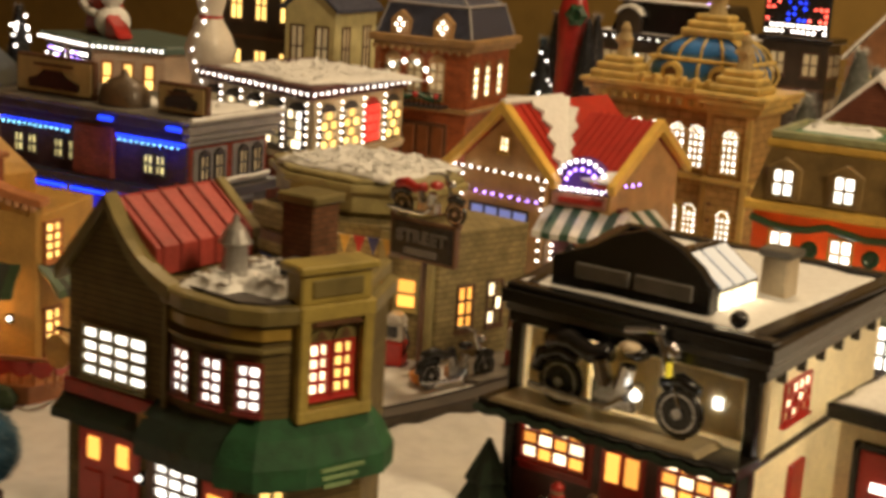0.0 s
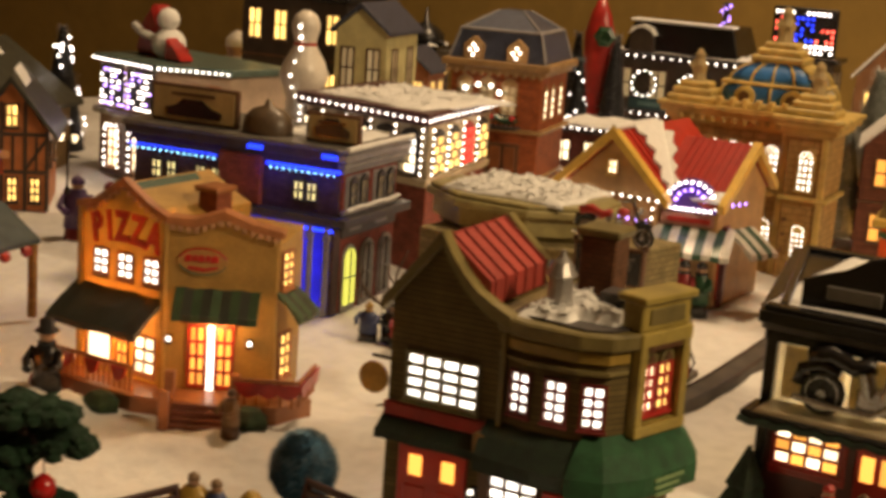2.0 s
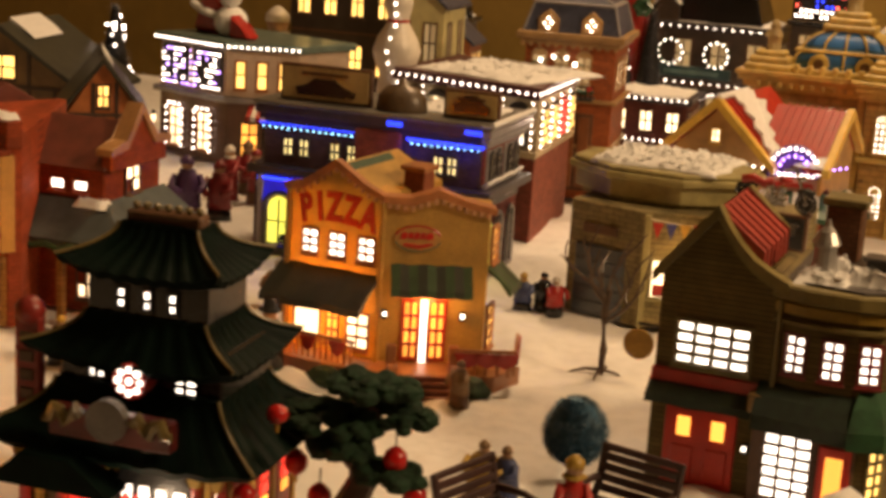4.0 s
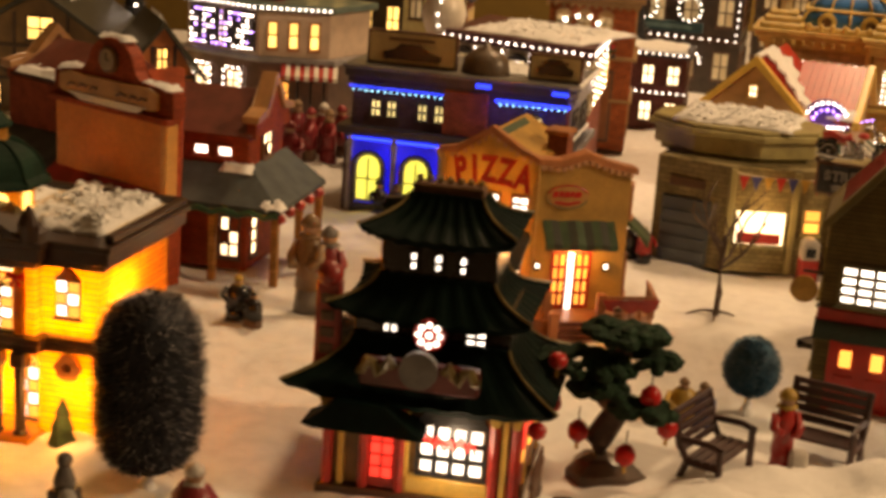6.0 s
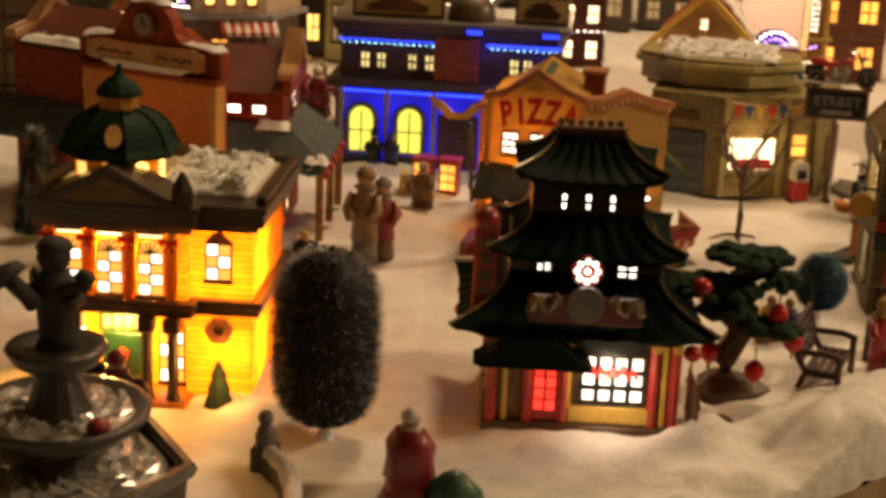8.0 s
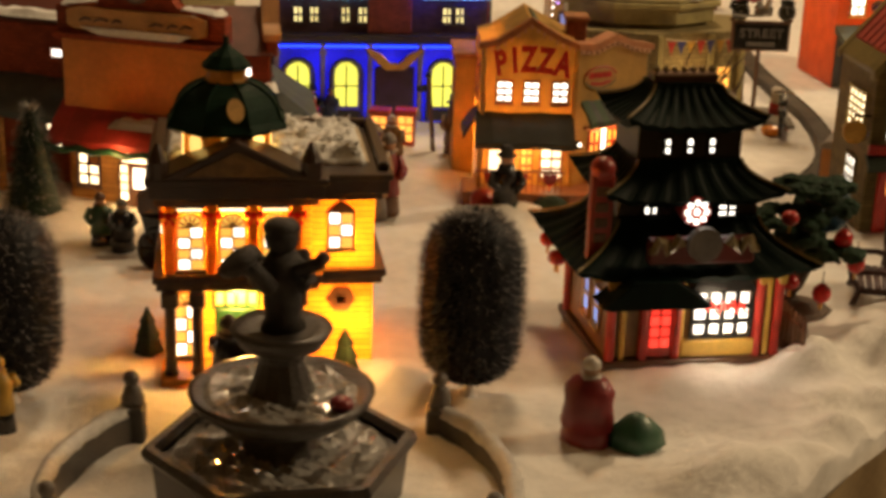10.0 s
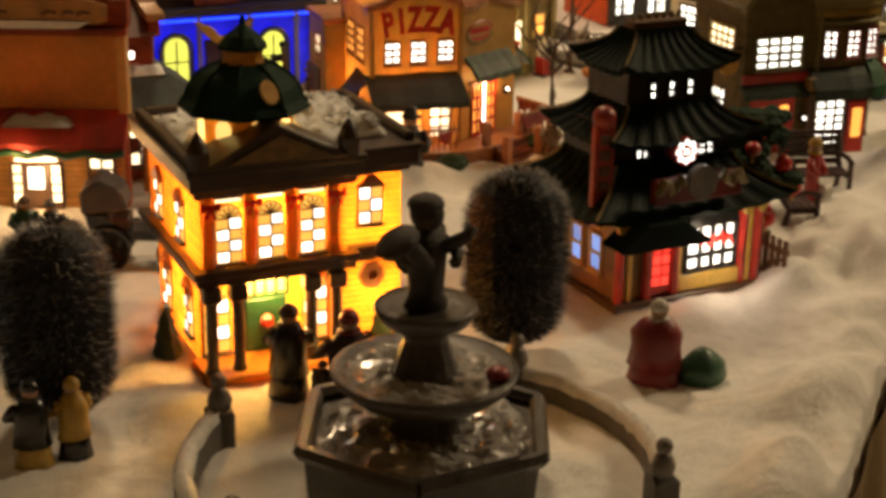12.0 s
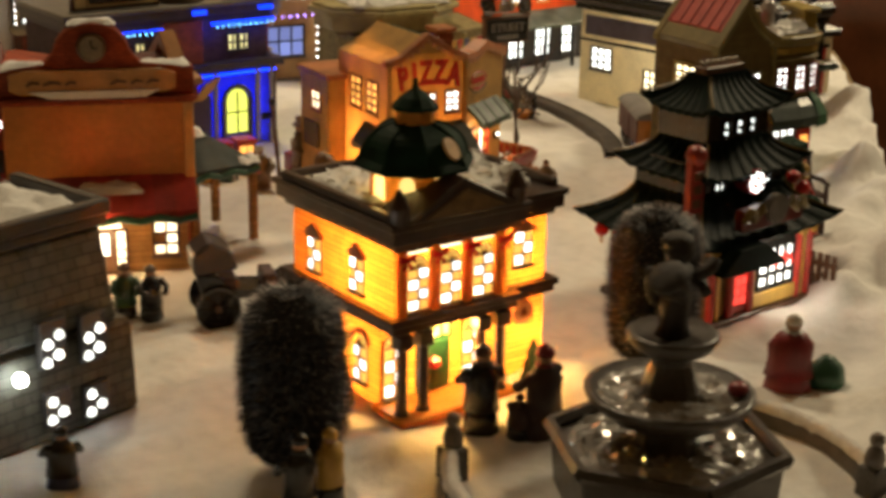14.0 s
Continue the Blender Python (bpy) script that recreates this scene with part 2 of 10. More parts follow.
def arch_outline(w, h, top=0.5, n=8):
    r = w / 2
    rise = r * 2 * top
    pts = [(-r, 0), (r, 0), (r, h - rise)]
    for k in range(1, n):
        a = math.pi * k / n
        pts.append((r * math.cos(a), h - rise + rise * math.sin(a)))
    pts.append((-r, h - rise))
    return pts


def window(parent, m, u, z, w, h, nx, nz, mat, frame_mat, arch=False, lit=None, sill=True, edge=0.0016, mullion=0.0019):
    """A window whose lower left corner stands at (u, z) on the face m: frame with bars, sill, and each pane on its own."""
    key = ("frame", round(w, 4), round(h, 4), nx, nz, round(mullion, 5))

    def make():
        bm = bmesh.new()
        e, d = edge, 0.0017
        xs, zs = [-e, 0.0], [-e, 0.0]
        for i in range(1, nx):
            xs += [w * i / nx - mullion / 2, w * i / nx + mullion / 2]
        for j in range(1, nz):
            zs += [h * j / nz - mullion / 2, h * j / nz + mullion / 2]
        xs, zs = xs + [w, w + e], zs + [h, h + e]
        grid = [[bm.verts.new((x, -d, z)) for x in xs] for z in zs]
        cells = [bm.faces.new((grid[j][i], grid[j][i + 1], grid[j + 1][i + 1], grid[j + 1][i])) for j in range(len(zs) - 1) for i in range(len(xs) - 1) if not (i % 2 and j % 2)]
        moved = bmesh.ops.extrude_face_region(bm, geom=cells)
        for v in moved["geom"]:
            if isinstance(v, bmesh.types.BMVert):
                v.co.y = 0.001
        return bm

    fr = part("window", cached(key, make, frame_mat), None, parent, m=m @ Matrix.Translation((u, 0, z)))
    if arch:
        part("arch_head", cached(("arch_head", round(w, 4), round(h, 4)), lambda: slab([(-edge, h + edge), (w + edge, h + edge), (w * 0.85, h + w * 0.38), (w * 0.5, h + w * 0.55), (w * 0.15, h + w * 0.38)], -0.0017, 0.001), frame_mat), None, fr)
    elif sill:
        part("sill", cached(("sill", round(w, 4)), lambda: box(-1.6 * edge, w + 1.6 * edge, -0.0032, 0.001, -edge * 1.9, -edge, 0.0003), frame_mat), None, fr)
    pw, ph = w / nx - mullion, h / nz - mullion
    pane = cached(("pane", round(pw, 5), round(ph, 5)), lambda: box(0, pw, -0.0007, 0.0009, 0, ph, 0.0003), mat)
    for i in range(nx):
        for j in range(nz):
            if lit and (i, j) not in lit:
                continue
            part("pane", pane, None, fr, m=Matrix.Translation((w * i / nx + mullion / 2, 0, h * j / nz + mullion / 2)))
    return fr


def bulbs(parent, m, points, mat, r=0.0011, name="bulb"):
    mesh = cached(("bulb", r), lambda: ball(r, sub=1), mat, True)
    for p in points:
        part(name, mesh, None, parent, m=m @ Matrix.Translation(p))


def line(a, b, n):
    a, b = Vector(a), Vector(b)
    return [a.lerp(b, (k + 0.5) / n) for k in range(n)]


def awning(parent, m, u0, u1, ztop, zbot, depth, mats, stripes=7, side=True, label=""):
    """A sloping awning with a valance; stripes alternate through the given materials."""
    bm = bmesh.new()
    w = (u1 - u0) / stripes
    rise = ztop - zbot
    prof = [(0.0, ztop), (-depth * 0.5, ztop - rise * 0.36), (-depth, zbot + 0.005), (-depth - 0.0004, zbot), (-depth + 0.0012, zbot), (-depth * 0.5, ztop - rise * 0.36 - 0.003), (0, ztop - 0.004)]
    rows = [[bm.verts.new((u0 + i * w, y, z + 0.0006 * math.sin(i * 2.1))) for y, z in prof] for i in range(stripes + 1)]
    for i in range(stripes):
        for k in range(7):
            f = bm.faces.new((rows[i][k], rows[i][(k + 1) % 7], rows[i + 1][(k + 1) % 7], rows[i + 1][k]))
            f.material_index = i % len(mats)
    bm.faces.new(rows[0][::-1])
    bm.faces.new(rows[-1])
    return part("awning", bm, mats, parent, label, m)


def hood_awning(inner, outer, ztop, zlip, zbot):
    """A sloping hood that turns round a corner, with a hanging valance and real thickness."""
    bm = bmesh.new()
    rows = []
    for (ax, ay), (bx, by) in zip(inner, outer):
        mx, my = ax + (bx - ax) * 0.55, ay + (by - ay) * 0.55
        ring = [(ax, ay, ztop), (mx, my, ztop - (ztop - zlip) * 0.38), (bx, by, zlip), (bx, by, zbot), (ax + (bx - ax) * 0.93, ay + (by - ay) * 0.93, zbot), (ax + (bx - ax) * 0.93, ay + (by - ay) * 0.93, zlip - 0.002), (mx, my, ztop - (ztop - zlip) * 0.38 - 0.003), (ax, ay, ztop - 0.004)]
        rows.append([bm.verts.new(p) for p in ring])
    for a, b in zip(rows, rows[1:]):
        for k in range(8):
            bm.faces.new((a[k], a[(k + 1) % 8], b[(k + 1) % 8], b[k]))
    bm.faces.new(rows[0][::-1])
    bm.faces.new(rows[-1])
    bmesh.ops.subdivide_edges(bm, edges=bm.edges[:], cuts=1, use_grid_fill=True)
    return bm


def gable(parent, m, u0, u1, y0, y1, z0, ridge, mat, name="roof", along="y", over=0.006, thick=0.005, label=""):
    """A pitched roof; along says which way the ridge runs."""
    if along == "y":
        mid = (u0 + u1) / 2
        out = [(u0 - over, z0 - over * 0.6), (mid, ridge), (u1 + over, z0 - over * 0.6), (u1 + over, z0 - over * 0.6 + thick), (mid, ridge + thick * 1.2), (u0 - over, z0 - over * 0.6 + thick)]
        bm = slab(out, y0 - over, y1 + over, 0.0006)
    else:
        mid = (y0 + y1) / 2
        out = [(y0 - over, z0 - over * 0.6), (mid, ridge), (y1 + over, z0 - over * 0.6), (y1 + over, z0 - over * 0.6 + thick), (mid, ridge + thick * 1.2), (y0 - over, z0 - over * 0.6 + thick)]
        bm = slab(out, u0 - over, u1 + over, 0.0006)
        bm.transform(Matrix(((0, 1, 0, 0), (1, 0, 0, 0), (0, 0, 1, 0), (0, 0, 0, 1))))
    return part(name, bm, mat, parent, label, m)


def gable_wall(parent, m, u0, u1, y0, y1, z0, z1, ridge, mat, name="wall", along="y"):
    if along == "y":
        bm = slab([(u0, z0), (u1, z0), (u1, z1), ((u0 + u1) / 2, ridge), (u0, z1)], y0, y1, 0.0006)
    else:
        bm = slab([(y0, z0), (y1, z0), (y1, z1), ((y0 + y1) / 2, ridge), (y0, z1)], u0, u1, 0.0006)
        bm.transform(Matrix(((0, 1, 0, 0), (1, 0, 0, 0), (0, 0, 1, 0), (0, 0, 0, 1))))
    return part(name, bm, mat, parent, m=m)


def heap(x0, x1, y0, y1, z, h, seed=0, n=22, edge=0.25, flakes=0):
    """A lumpy patch of snow with an uneven border."""
    bm = bmesh.new()
    rnd = random.Random(seed)
    ox = rnd.random() * 50
    grid = []
    for j in range(n + 1):
        row = []
        for i in range(n + 1):
            fx, fy = i / n, j / n
            d = min(fx, 1 - fx, fy, 1 - fy) * 2
            nz = noise.noise((ox + fx * 5, fy * 5, seed)) * 0.5 + noise.noise((ox + fx * 11, fy * 11, seed)) * 0.3
            up = max(0.0, min(1.0, d / edge)) ** 0.6
            wob = 0.05 * noise.noise((ox + fx * 4, fy * 4, 7.0)) * (1 - up)
            row.append(bm.verts.new((x0 + (x1 - x0) * (fx + wob), y0 + (y1 - y0) * (fy + wob), z + h * up * (0.65 + nz) - (0 if d > 0 else 0.001))))
        grid.append(row)
    for j in range(n):
        for i in range(n):
            bm.faces.new((grid[j][i], grid[j][i + 1], grid[j + 1][i + 1], grid[j + 1][i]))
    ring = grid[0] + [r[-1] for r in grid[1:]] + grid[-1][-2::-1] + [r[0] for r in grid[-2:0:-1]]
    low = [bm.verts.new((v.co.x, v.co.y, z - 0.001)) for v in ring]
    for k in range(len(ring)):
        bm.faces.new((ring[k], low[k], low[(k + 1) % len(ring)], ring[(k + 1) % len(ring)]))
    bm.faces.new(low)
    for f in bm.faces:
        f.smooth = True
    # loose shreds of film snow lying on top
    for _ in range(flakes):
        v = grid[rnd.randrange(2, n - 1)][rnd.randrange(2, n - 1)].co
        s = rnd.uniform(0.0014, 0.0034)
        a = Vector((rnd.uniform(-1, 1), rnd.uniform(-1, 1), rnd.uniform(-0.25, 0.4))).normalized() * s
        b = a.cross(Vector((rnd.uniform(-0.4, 0.4), rnd.uniform(-0.4, 0.4), 1))).normalized() * s * 0.6
        c = v + Vector((0, 0, 0.0012))
        q = [bm.verts.new(c + k) for k in (-a - b, a - b * 0.5, a * 0.8 + b, -a * 0.6 + b)]
        top = bm.verts.new(c + a.cross(b).normalized() * 0.0007)
        bm.faces.new(q)
        for k in range(4):
            bm.faces.new((q[k], q[(k + 1) % 4], top))
    return bm


def letters(parent, m, text, x, z, height, mat, step, arc=0.0, label="", yy=-0.001):
    """Raised letters, each on its own, along a slight arc; step: the pitch of the letters."""
    n = len(text)
    for i, ch in enumerate(text):
        if ch == " ":
            continue
        key = ("letter", ch, round(height, 4), mat.name)
        if key not in CACHE:
            cu = bpy.data.curves.new("letter", "FONT")
            cu.body, cu.size, cu.extrude, cu.offset, cu.align_x = ch, height / 0.72, 0.0008, height * 0.06, "CENTER"
            tmp = bpy.data.objects.new("tmp", cu)
            scene.collection.objects.link(tmp)
            me = bpy.data.meshes.new_from_object(tmp.evaluated_get(bpy.context.evaluated_depsgraph_get()))
            bpy.data.objects.remove(tmp)
            me.transform(Matrix.Rotation(radians(90), 4, "X"))
            me.materials.clear()
            me.materials.append(mat)
            CACHE[key] = me
        wide = [0.6 if c in "I" else 1.0 for c in text]
        f = (sum(wide[:i]) + wide[i] / 2) * n / sum(wide) - n / 2
        part("letter", CACHE[key], None, parent, label, m @ Matrix.Translation((x + f * step, yy, z - arc * f * f)) @ Matrix.Rotation(radians(arc * 2 * f / step * 57.3), 4, "Y"))


FACE = Matrix.Identity(4)

# ---- room and table ----


# loose cotton pushed up against the houses: x, y, radius, height
TUFTS = ((0.040, -0.006, 0.022, 0.018), (0.020, -0.026, 0.020, 0.010), (-0.050, -0.026, 0.020, 0.007), (-0.150, 0.292, 0.032, 0.016), (-0.112, 0.298, 0.024, 0.010),
         (-0.028, 0.290, 0.022, 0.009), (-0.395, -0.062, 0.024, 0.010), (-0.215, -0.036, 0.022, 0.008), (0.110, 0.010, 0.040, 0.022), (0.150, 0.090, 0.040, 0.020),
         (-0.060, -0.170, 0.030, 0.012), (-0.360, 0.240, 0.026, 0.010), (0.190, 0.262, 0.022, 0.008),
         (0.196, 0.462, 0.016, 0.011), (0.213, 0.505, 0.016, 0.012), (0.225, 0.550, 0.016, 0.012), (0.231, 0.592, 0.015, 0.010))


def snow_height(x, y):
    h = 0.0055 * noise.noise((x * 7, y * 7, 0.3)) + 0.0058 * noise.noise((x * 19, y * 19, 2.1)) + 0.0034 * abs(noise.noise((x * 42, y * 42, 5.1)))
    for tx, ty, r, up in TUFTS:
        q = ((x - tx) ** 2 + (y - ty) ** 2) / (r * r)
        if q < 6:
            h += up * math.exp(-q) * (0.7 + 0.9 * abs(noise.noise((x * 34, y * 34, 6.0))))
    d = edge_side(x, y)
    lump = max(0.0, 0.15 + 0.45 * noise.noise((x * 7, y * 7, 4.0)) + 1.9 * abs(noise.noise((x * 11, y * 11, 1.0))) + 0.6 * abs(noise.noise((x * 26, y * 26, 3.0))))
    h += 0.034 * math.exp(-((d - 0.022) / 0.036) ** 2) * lump * min(1.0, max(0.0, (0.52 - y) / 0.12))
    return h - 0.001


def edge_side(x, y):
    """Distance inwards from the long front edge of the table."""
    ax, ay, bx, by = -0.10, -0.285, 0.60, 0.62
    lx, ly = bx - ax, by - ay
    n = math.hypot(lx, ly)
    return ((y - ay) * lx - (x - ax) * ly) / n + edge_shift(((x - ax) * lx + (y - ay) * ly) / n)


def edge_shift(s):
    """How far the blanket bulges out over the straight edge, s metres along it."""
    return 0.058 * min(1.0, max(0.0, s / 1.2))


def snow_sheet():
    bm = bmesh.new()
    along, across = 260, 190
    d = Vector((0.70, 0.905)).normalized()
    inw = Vector((-d.y, d.x))
    rows = []
    for i in range(along + 1):
        row = []
        for j in range(across + 1):
            s, q = -0.95 + 3.1 * i / along, 1.95 * (j / across) ** 1.3
            q -= (edge_shift(s) + (0.004 * noise.noise((s * 60, 0.0, 3.0)) if j < 3 else 0.0)) * (1 - j / across)
            p = Vector((-0.10, -0.285)) + d * s + inw * q
            z = snow_height(p.x, p.y)
            if j == 0:
                z -= 0.03
            row.append(bm.verts.new((p.x, p.y, z)))
        rows.append(row)
    for a, b in zip(rows, rows[1:]):
        for j in range(across):
            bm.faces.new((a[j], a[j + 1], b[j + 1], b[j]))
    return bm


solo("snow_blanket", snow_sheet(), SNOW, at(0, 0), "fluffy white cotton snow blanket over the display table", "snow", kind="structure", smooth=True)

WALLMAT = glaze("ochre_wall_paint", (0.30, 0.19, 0.045), 0.8, 0.12, 3, 0.1, coat=0)
CEILMAT = glaze("ceiling_paint", (0.80, 0.73, 0.60), 0.9, 0.1, 3, 0.1, coat=0)
FLOORMAT = glaze("floor_wood", (0.12, 0.06, 0.03), 0.5, 0.4, 6, 0.1)
for nm, b in (("wall_north", (-3.2, 3.0, 2.5, 2.6)), ("wall_south", (-3.2, 3.0, -2.6, -2.5)), ("wall_west", (-3.3, -3.2, -2.6, 2.6)), ("wall_east", (3.0, 3.1, -2.6, 2.6))):
    solo(nm, box(*b, -0.75, 2.3, 0), WALLMAT, at(0, 0), "plain ochre painted room wall", "wall", kind="structure")
solo("ceiling", box(-3.3, 3.1, -2.6, 2.6, 2.3, 2.4, 0), CEILMAT, at(0, 0), "plain off-white room ceiling", "ceiling", kind="structure")
solo("floor", box(-3.3, 3.1, -2.6, 2.6, -0.85, -0.75, 0), FLOORMAT, at(0, 0), "dark brown wooden room floor", "floor", kind="structure")

# ---- pizzeria ----
PZ = glaze("pizzeria_tan", (0.64, 0.38, 0.10), 0.45, 0.25, 50, 0.3, thin=0.3)
PZTRIM = glaze("terracotta_trim", (0.42, 0.16, 0.06), 0.45, 0.35)
DKAWN = glaze("dark_awning", (0.035, 0.04, 0.03), 0.5, 0.3)
GRAWN = glaze("green_awning", (0.045, 0.085, 0.04), 0.5, 0.3)


def pizzeria():
    t = thing("pizzeria", "tan ceramic pizzeria with lit windows, dark awnings and red lettering", "model building", at(-0.074, 0.352, 0, 0))
    L, R = Matrix.Diagonal((0.65, 1.0, 1.0, 1.0)), pose(0, 0, 0, 0, 0, 31)
    part("wall", slab([(-0.122, 0), (0, 0), (0, 0.133), (-0.02, 0.138), (-0.061, 0.152), (-0.10, 0.134), (-0.122, 0.13)], 0, 0.09, 0.0008), PZ, t, m=L)
    part("wall", slab([(0, 0), (0.075, 0), (0.075, 0.127), (0.058, 0.131), (0.038, 0.138), (0.018, 0.131), (0, 0.133)], 0, 0.012, 0.0008), PZ, t, m=R)
    part("wall", plan([(-0.002, 0.002), (0.064, 0.040), (0.03, 0.115), (-0.07, 0.10)], 0, 0.118, 0.0008), PZ, t)
    part("cornice", slab([(-0.126, 0.129), (-0.102, 0.131), (-0.061, 0.150), (-0.02, 0.135), (0.002, 0.130), (0.002, 0.135), (-0.02, 0.140), (-0.061, 0.156), (-0.102, 0.137), (-0.126, 0.134)], -0.003, 0.004, 0.0004), PZTRIM, t, m=L)
    part("cornice", slab([(-0.002, 0.130), (0.018, 0.128), (0.038, 0.135), (0.058, 0.128), (0.079, 0.124), (0.079, 0.129), (0.058, 0.133), (0.038, 0.141), (0.018, 0.134), (-0.002, 0.135)], -0.003, 0.012, 0.0004), PZTRIM, t, m=R)
    part("roof", slab([(-0.09, 0.13), (-0.055, 0.152), (-0.02, 0.13)], 0.004, 0.07), glaze("dark_green_roof", (0.05, 0.09, 0.06), 0.5), t, m=L)
    part("chimney", box(-0.010, 0.016, 0.038, 0.055, 0.115, 0.147, 0.001), coursed("chimney_brick", (0.34, 0.10, 0.05), (0.16, 0.06, 0.04), 0.005, 0.0025), t, "red brick chimney", L)
    part("cap", box(-0.013, 0.019, 0.035, 0.058, 0.147, 0.151, 0.001), PZTRIM, t, m=L)
    part("roof_vent", box(0.030, 0.044, 0.050, 0.060, 0.118, 0.126, 0.001), STONE, t, "small grey roof vent")
    part("snow", heap(0.010, 0.034, 0.030, 0.060, 0.118, 0.004, 12, 10), SNOWCAP, t)
    dent = cached(("dentil",), lambda: box(-0.0016, 0.0016, -0.0034, 0.0, -0.0035, 0.0, 0.0003), glaze("pinkish_dentil", (0.55, 0.30, 0.16), 0.5))
    for k in range(15):
        x = -0.118 + 0.0082 * k
        zz = float(np.interp(x, (-0.126, -0.102, -0.061, -0.02, 0.002), (0.129, 0.131, 0.150, 0.135, 0.130)))
        part("dentil", dent, None, t, m=L @ Matrix.Translation((x, 0, zz)))
    for k in range(14):
        x = 0.003 + 0.0054 * k
        zz = float(np.interp(x, (-0.002, 0.018, 0.038, 0.058, 0.079), (0.130, 0.128, 0.135, 0.128, 0.124)))
        part("dentil", dent, None, t, m=R @ Matrix.Translation((x, 0, zz)))
    for x in (-0.122, -0.004):
        part("pilaster", box(x, x + 0.006, -0.004, 0, 0, 0.13), PZ, t, m=L)
    for u in (-0.101, -0.0665, -0.030):
        window(t, L, u, 0.085, 0.019, 0.017, 2, 3, WHITE, PZTRIM)
    letters(t, L, "PIZZA", -0.058, 0.1115, 0.0205, glaze("sign_red", (0.50, 0.02, 0.015), 0.4, 0.2), 0.0190, 0.0008, "red raised letter")
    window(t, L, -0.108, 0.022, 0.032, 0.022, 1, 1, WARM, PZTRIM)
    window(t, L, -0.066, 0.022, 0.014, 0.026, 2, 3, AMBER, PZTRIM)
    window(t, L, -0.040, 0.020, 0.026, 0.026, 2, 3, WARM, PZTRIM)
    awning(t, L, -0.128, -0.002, 0.076, 0.052, 0.030, [DKAWN], 6, label="dark sloping awning")
    # entrance
    awning(t, R, 0.006, 0.064, 0.086, 0.066, 0.016, [GRAWN, DKAWN], 9, label="green striped awning")
    for u in (0.017, 0.036):
        window(t, R, u, 0.017, 0.010, 0.042, 2, 4, AMBER, RED, sill=False)
    part("door_light", box(0.0292, 0.0338, -0.001, 0.002, 0.014, 0.060, 0), WHITE, t, m=R)
    part("door_lintel", box(0.010, 0.052, -0.003, 0.001, 0.061, 0.064), PZTRIM, t, m=R)
    ring = [(0.024 + 0.0165 * math.cos(a), 0.105 + 0.0092 * math.sin(a)) for a in np.linspace(0, 2 * math.pi, 24, endpoint=False)]
    logo = part("sign", slab(ring, -0.0012, 0.001), glaze("emblem_tan", (0.56, 0.30, 0.09), 0.45, 0.3), t, "oval emblem with red script bars", R)
    part("emblem_ring", tube([(x, -0.0012, z) for x, z in ring[13:24]], 0.0006, 5), glaze("sign_green", (0.10, 0.16, 0.08)), logo)
    part("emblem_ring", tube([(x, -0.0012, z) for x, z in ring[1:12]], 0.0007, 5), MATS["sign_red"], logo)
    for k, (x0, w) in enumerate(((0.0120, 0.0042), (0.0170, 0.0036), (0.0212, 0.0040), (0.0258, 0.0034), (0.0298, 0.0050))):
        part("bar", slab([(x0, 0.1045 + 0.0006 * (k % 2)), (x0 + w, 0.1052), (x0 + w, 0.1090), (x0 + w * 0.4, 0.1098), (x0, 0.1082)], -0.0022, -0.001), MATS["sign_red"], logo)
    part("bar", slab([(0.0140, 0.0996), (0.0250, 0.0982), (0.0345, 0.1006), (0.0345, 0.1024), (0.0250, 0.1004), (0.0140, 0.1018)], -0.0022, -0.001), MATS["sign_red"], logo)
    for u in (0.003, 0.0585):
        lamp = part("wall_lantern", box(u - 0.002, u + 0.002, -0.005, -0.001, 0.046, 0.053), BLACK, t, "black lantern", R)
        part("bulb", ball(0.0019, (u, -0.0055, 0.0505), 1), WHITE, lamp)
    # right flank
    Q = pose(0.064, 0.039, 0, 0, 0, 100)
    window(t, Q, 0.008, 0.088, 0.014, 0.024, 2, 4, GOLDEN, PZTRIM)
    window(t, Q, 0.008, 0.024, 0.014, 0.030, 2, 4, GOLDEN, PZTRIM)
    awning(t, Q, 0.001, 0.032, 0.086, 0.066, 0.018, [GRAWN, DKAWN], 5, label="green striped awning")
    # left flank
    P = L @ pose(-0.122, 0.0, 0, 0, 0, -90)
    for k in range(2):
        window(t, P, -0.034 - 0.03 * k, 0.085, 0.018, 0.026, 2, 4, AMBER, PZTRIM)
    awning(t, P, -0.04, -0.002, 0.074, 0.052, 0.02, [DKAWN], 3, label="dark sloping awning")
    window(t, P, -0.030, 0.016, 0.016, 0.036, 1, 1, WARM, PZTRIM)
    part("annex_wall", box(-0.150, -0.09, 0.075, 0.13, 0, 0.105, 0.001), PZ, t, m=L)
    part("annex_cornice", box(-0.154, -0.088, 0.071, 0.134, 0.105, 0.110, 0.001), PZTRIM, t, m=L)
    A = L @ pose(-0.150, 0.0, 0, 0, 0, -90)
    window(t, A, -0.105, 0.075, 0.014, 0.016, 2, 2, WARM, PZTRIM)
    part("sign", box(-0.122, -0.092, -0.003, 0.0, 0.038, 0.062), BROWN, t, "dark brown wall sign", A)
    # deck with rail and steps
    part("deck", plan([(-0.092, 0.02), (-0.092, -0.026), (-0.004, -0.030), (0.02, -0.022), (0.085, 0.016), (0.09, 0.05), (0.0, 0.01)], 0.0, 0.014, 0.0006), PZTRIM, t, "terracotta porch deck")
    S = R @ Matrix.Translation((0.03, -0.026, 0))
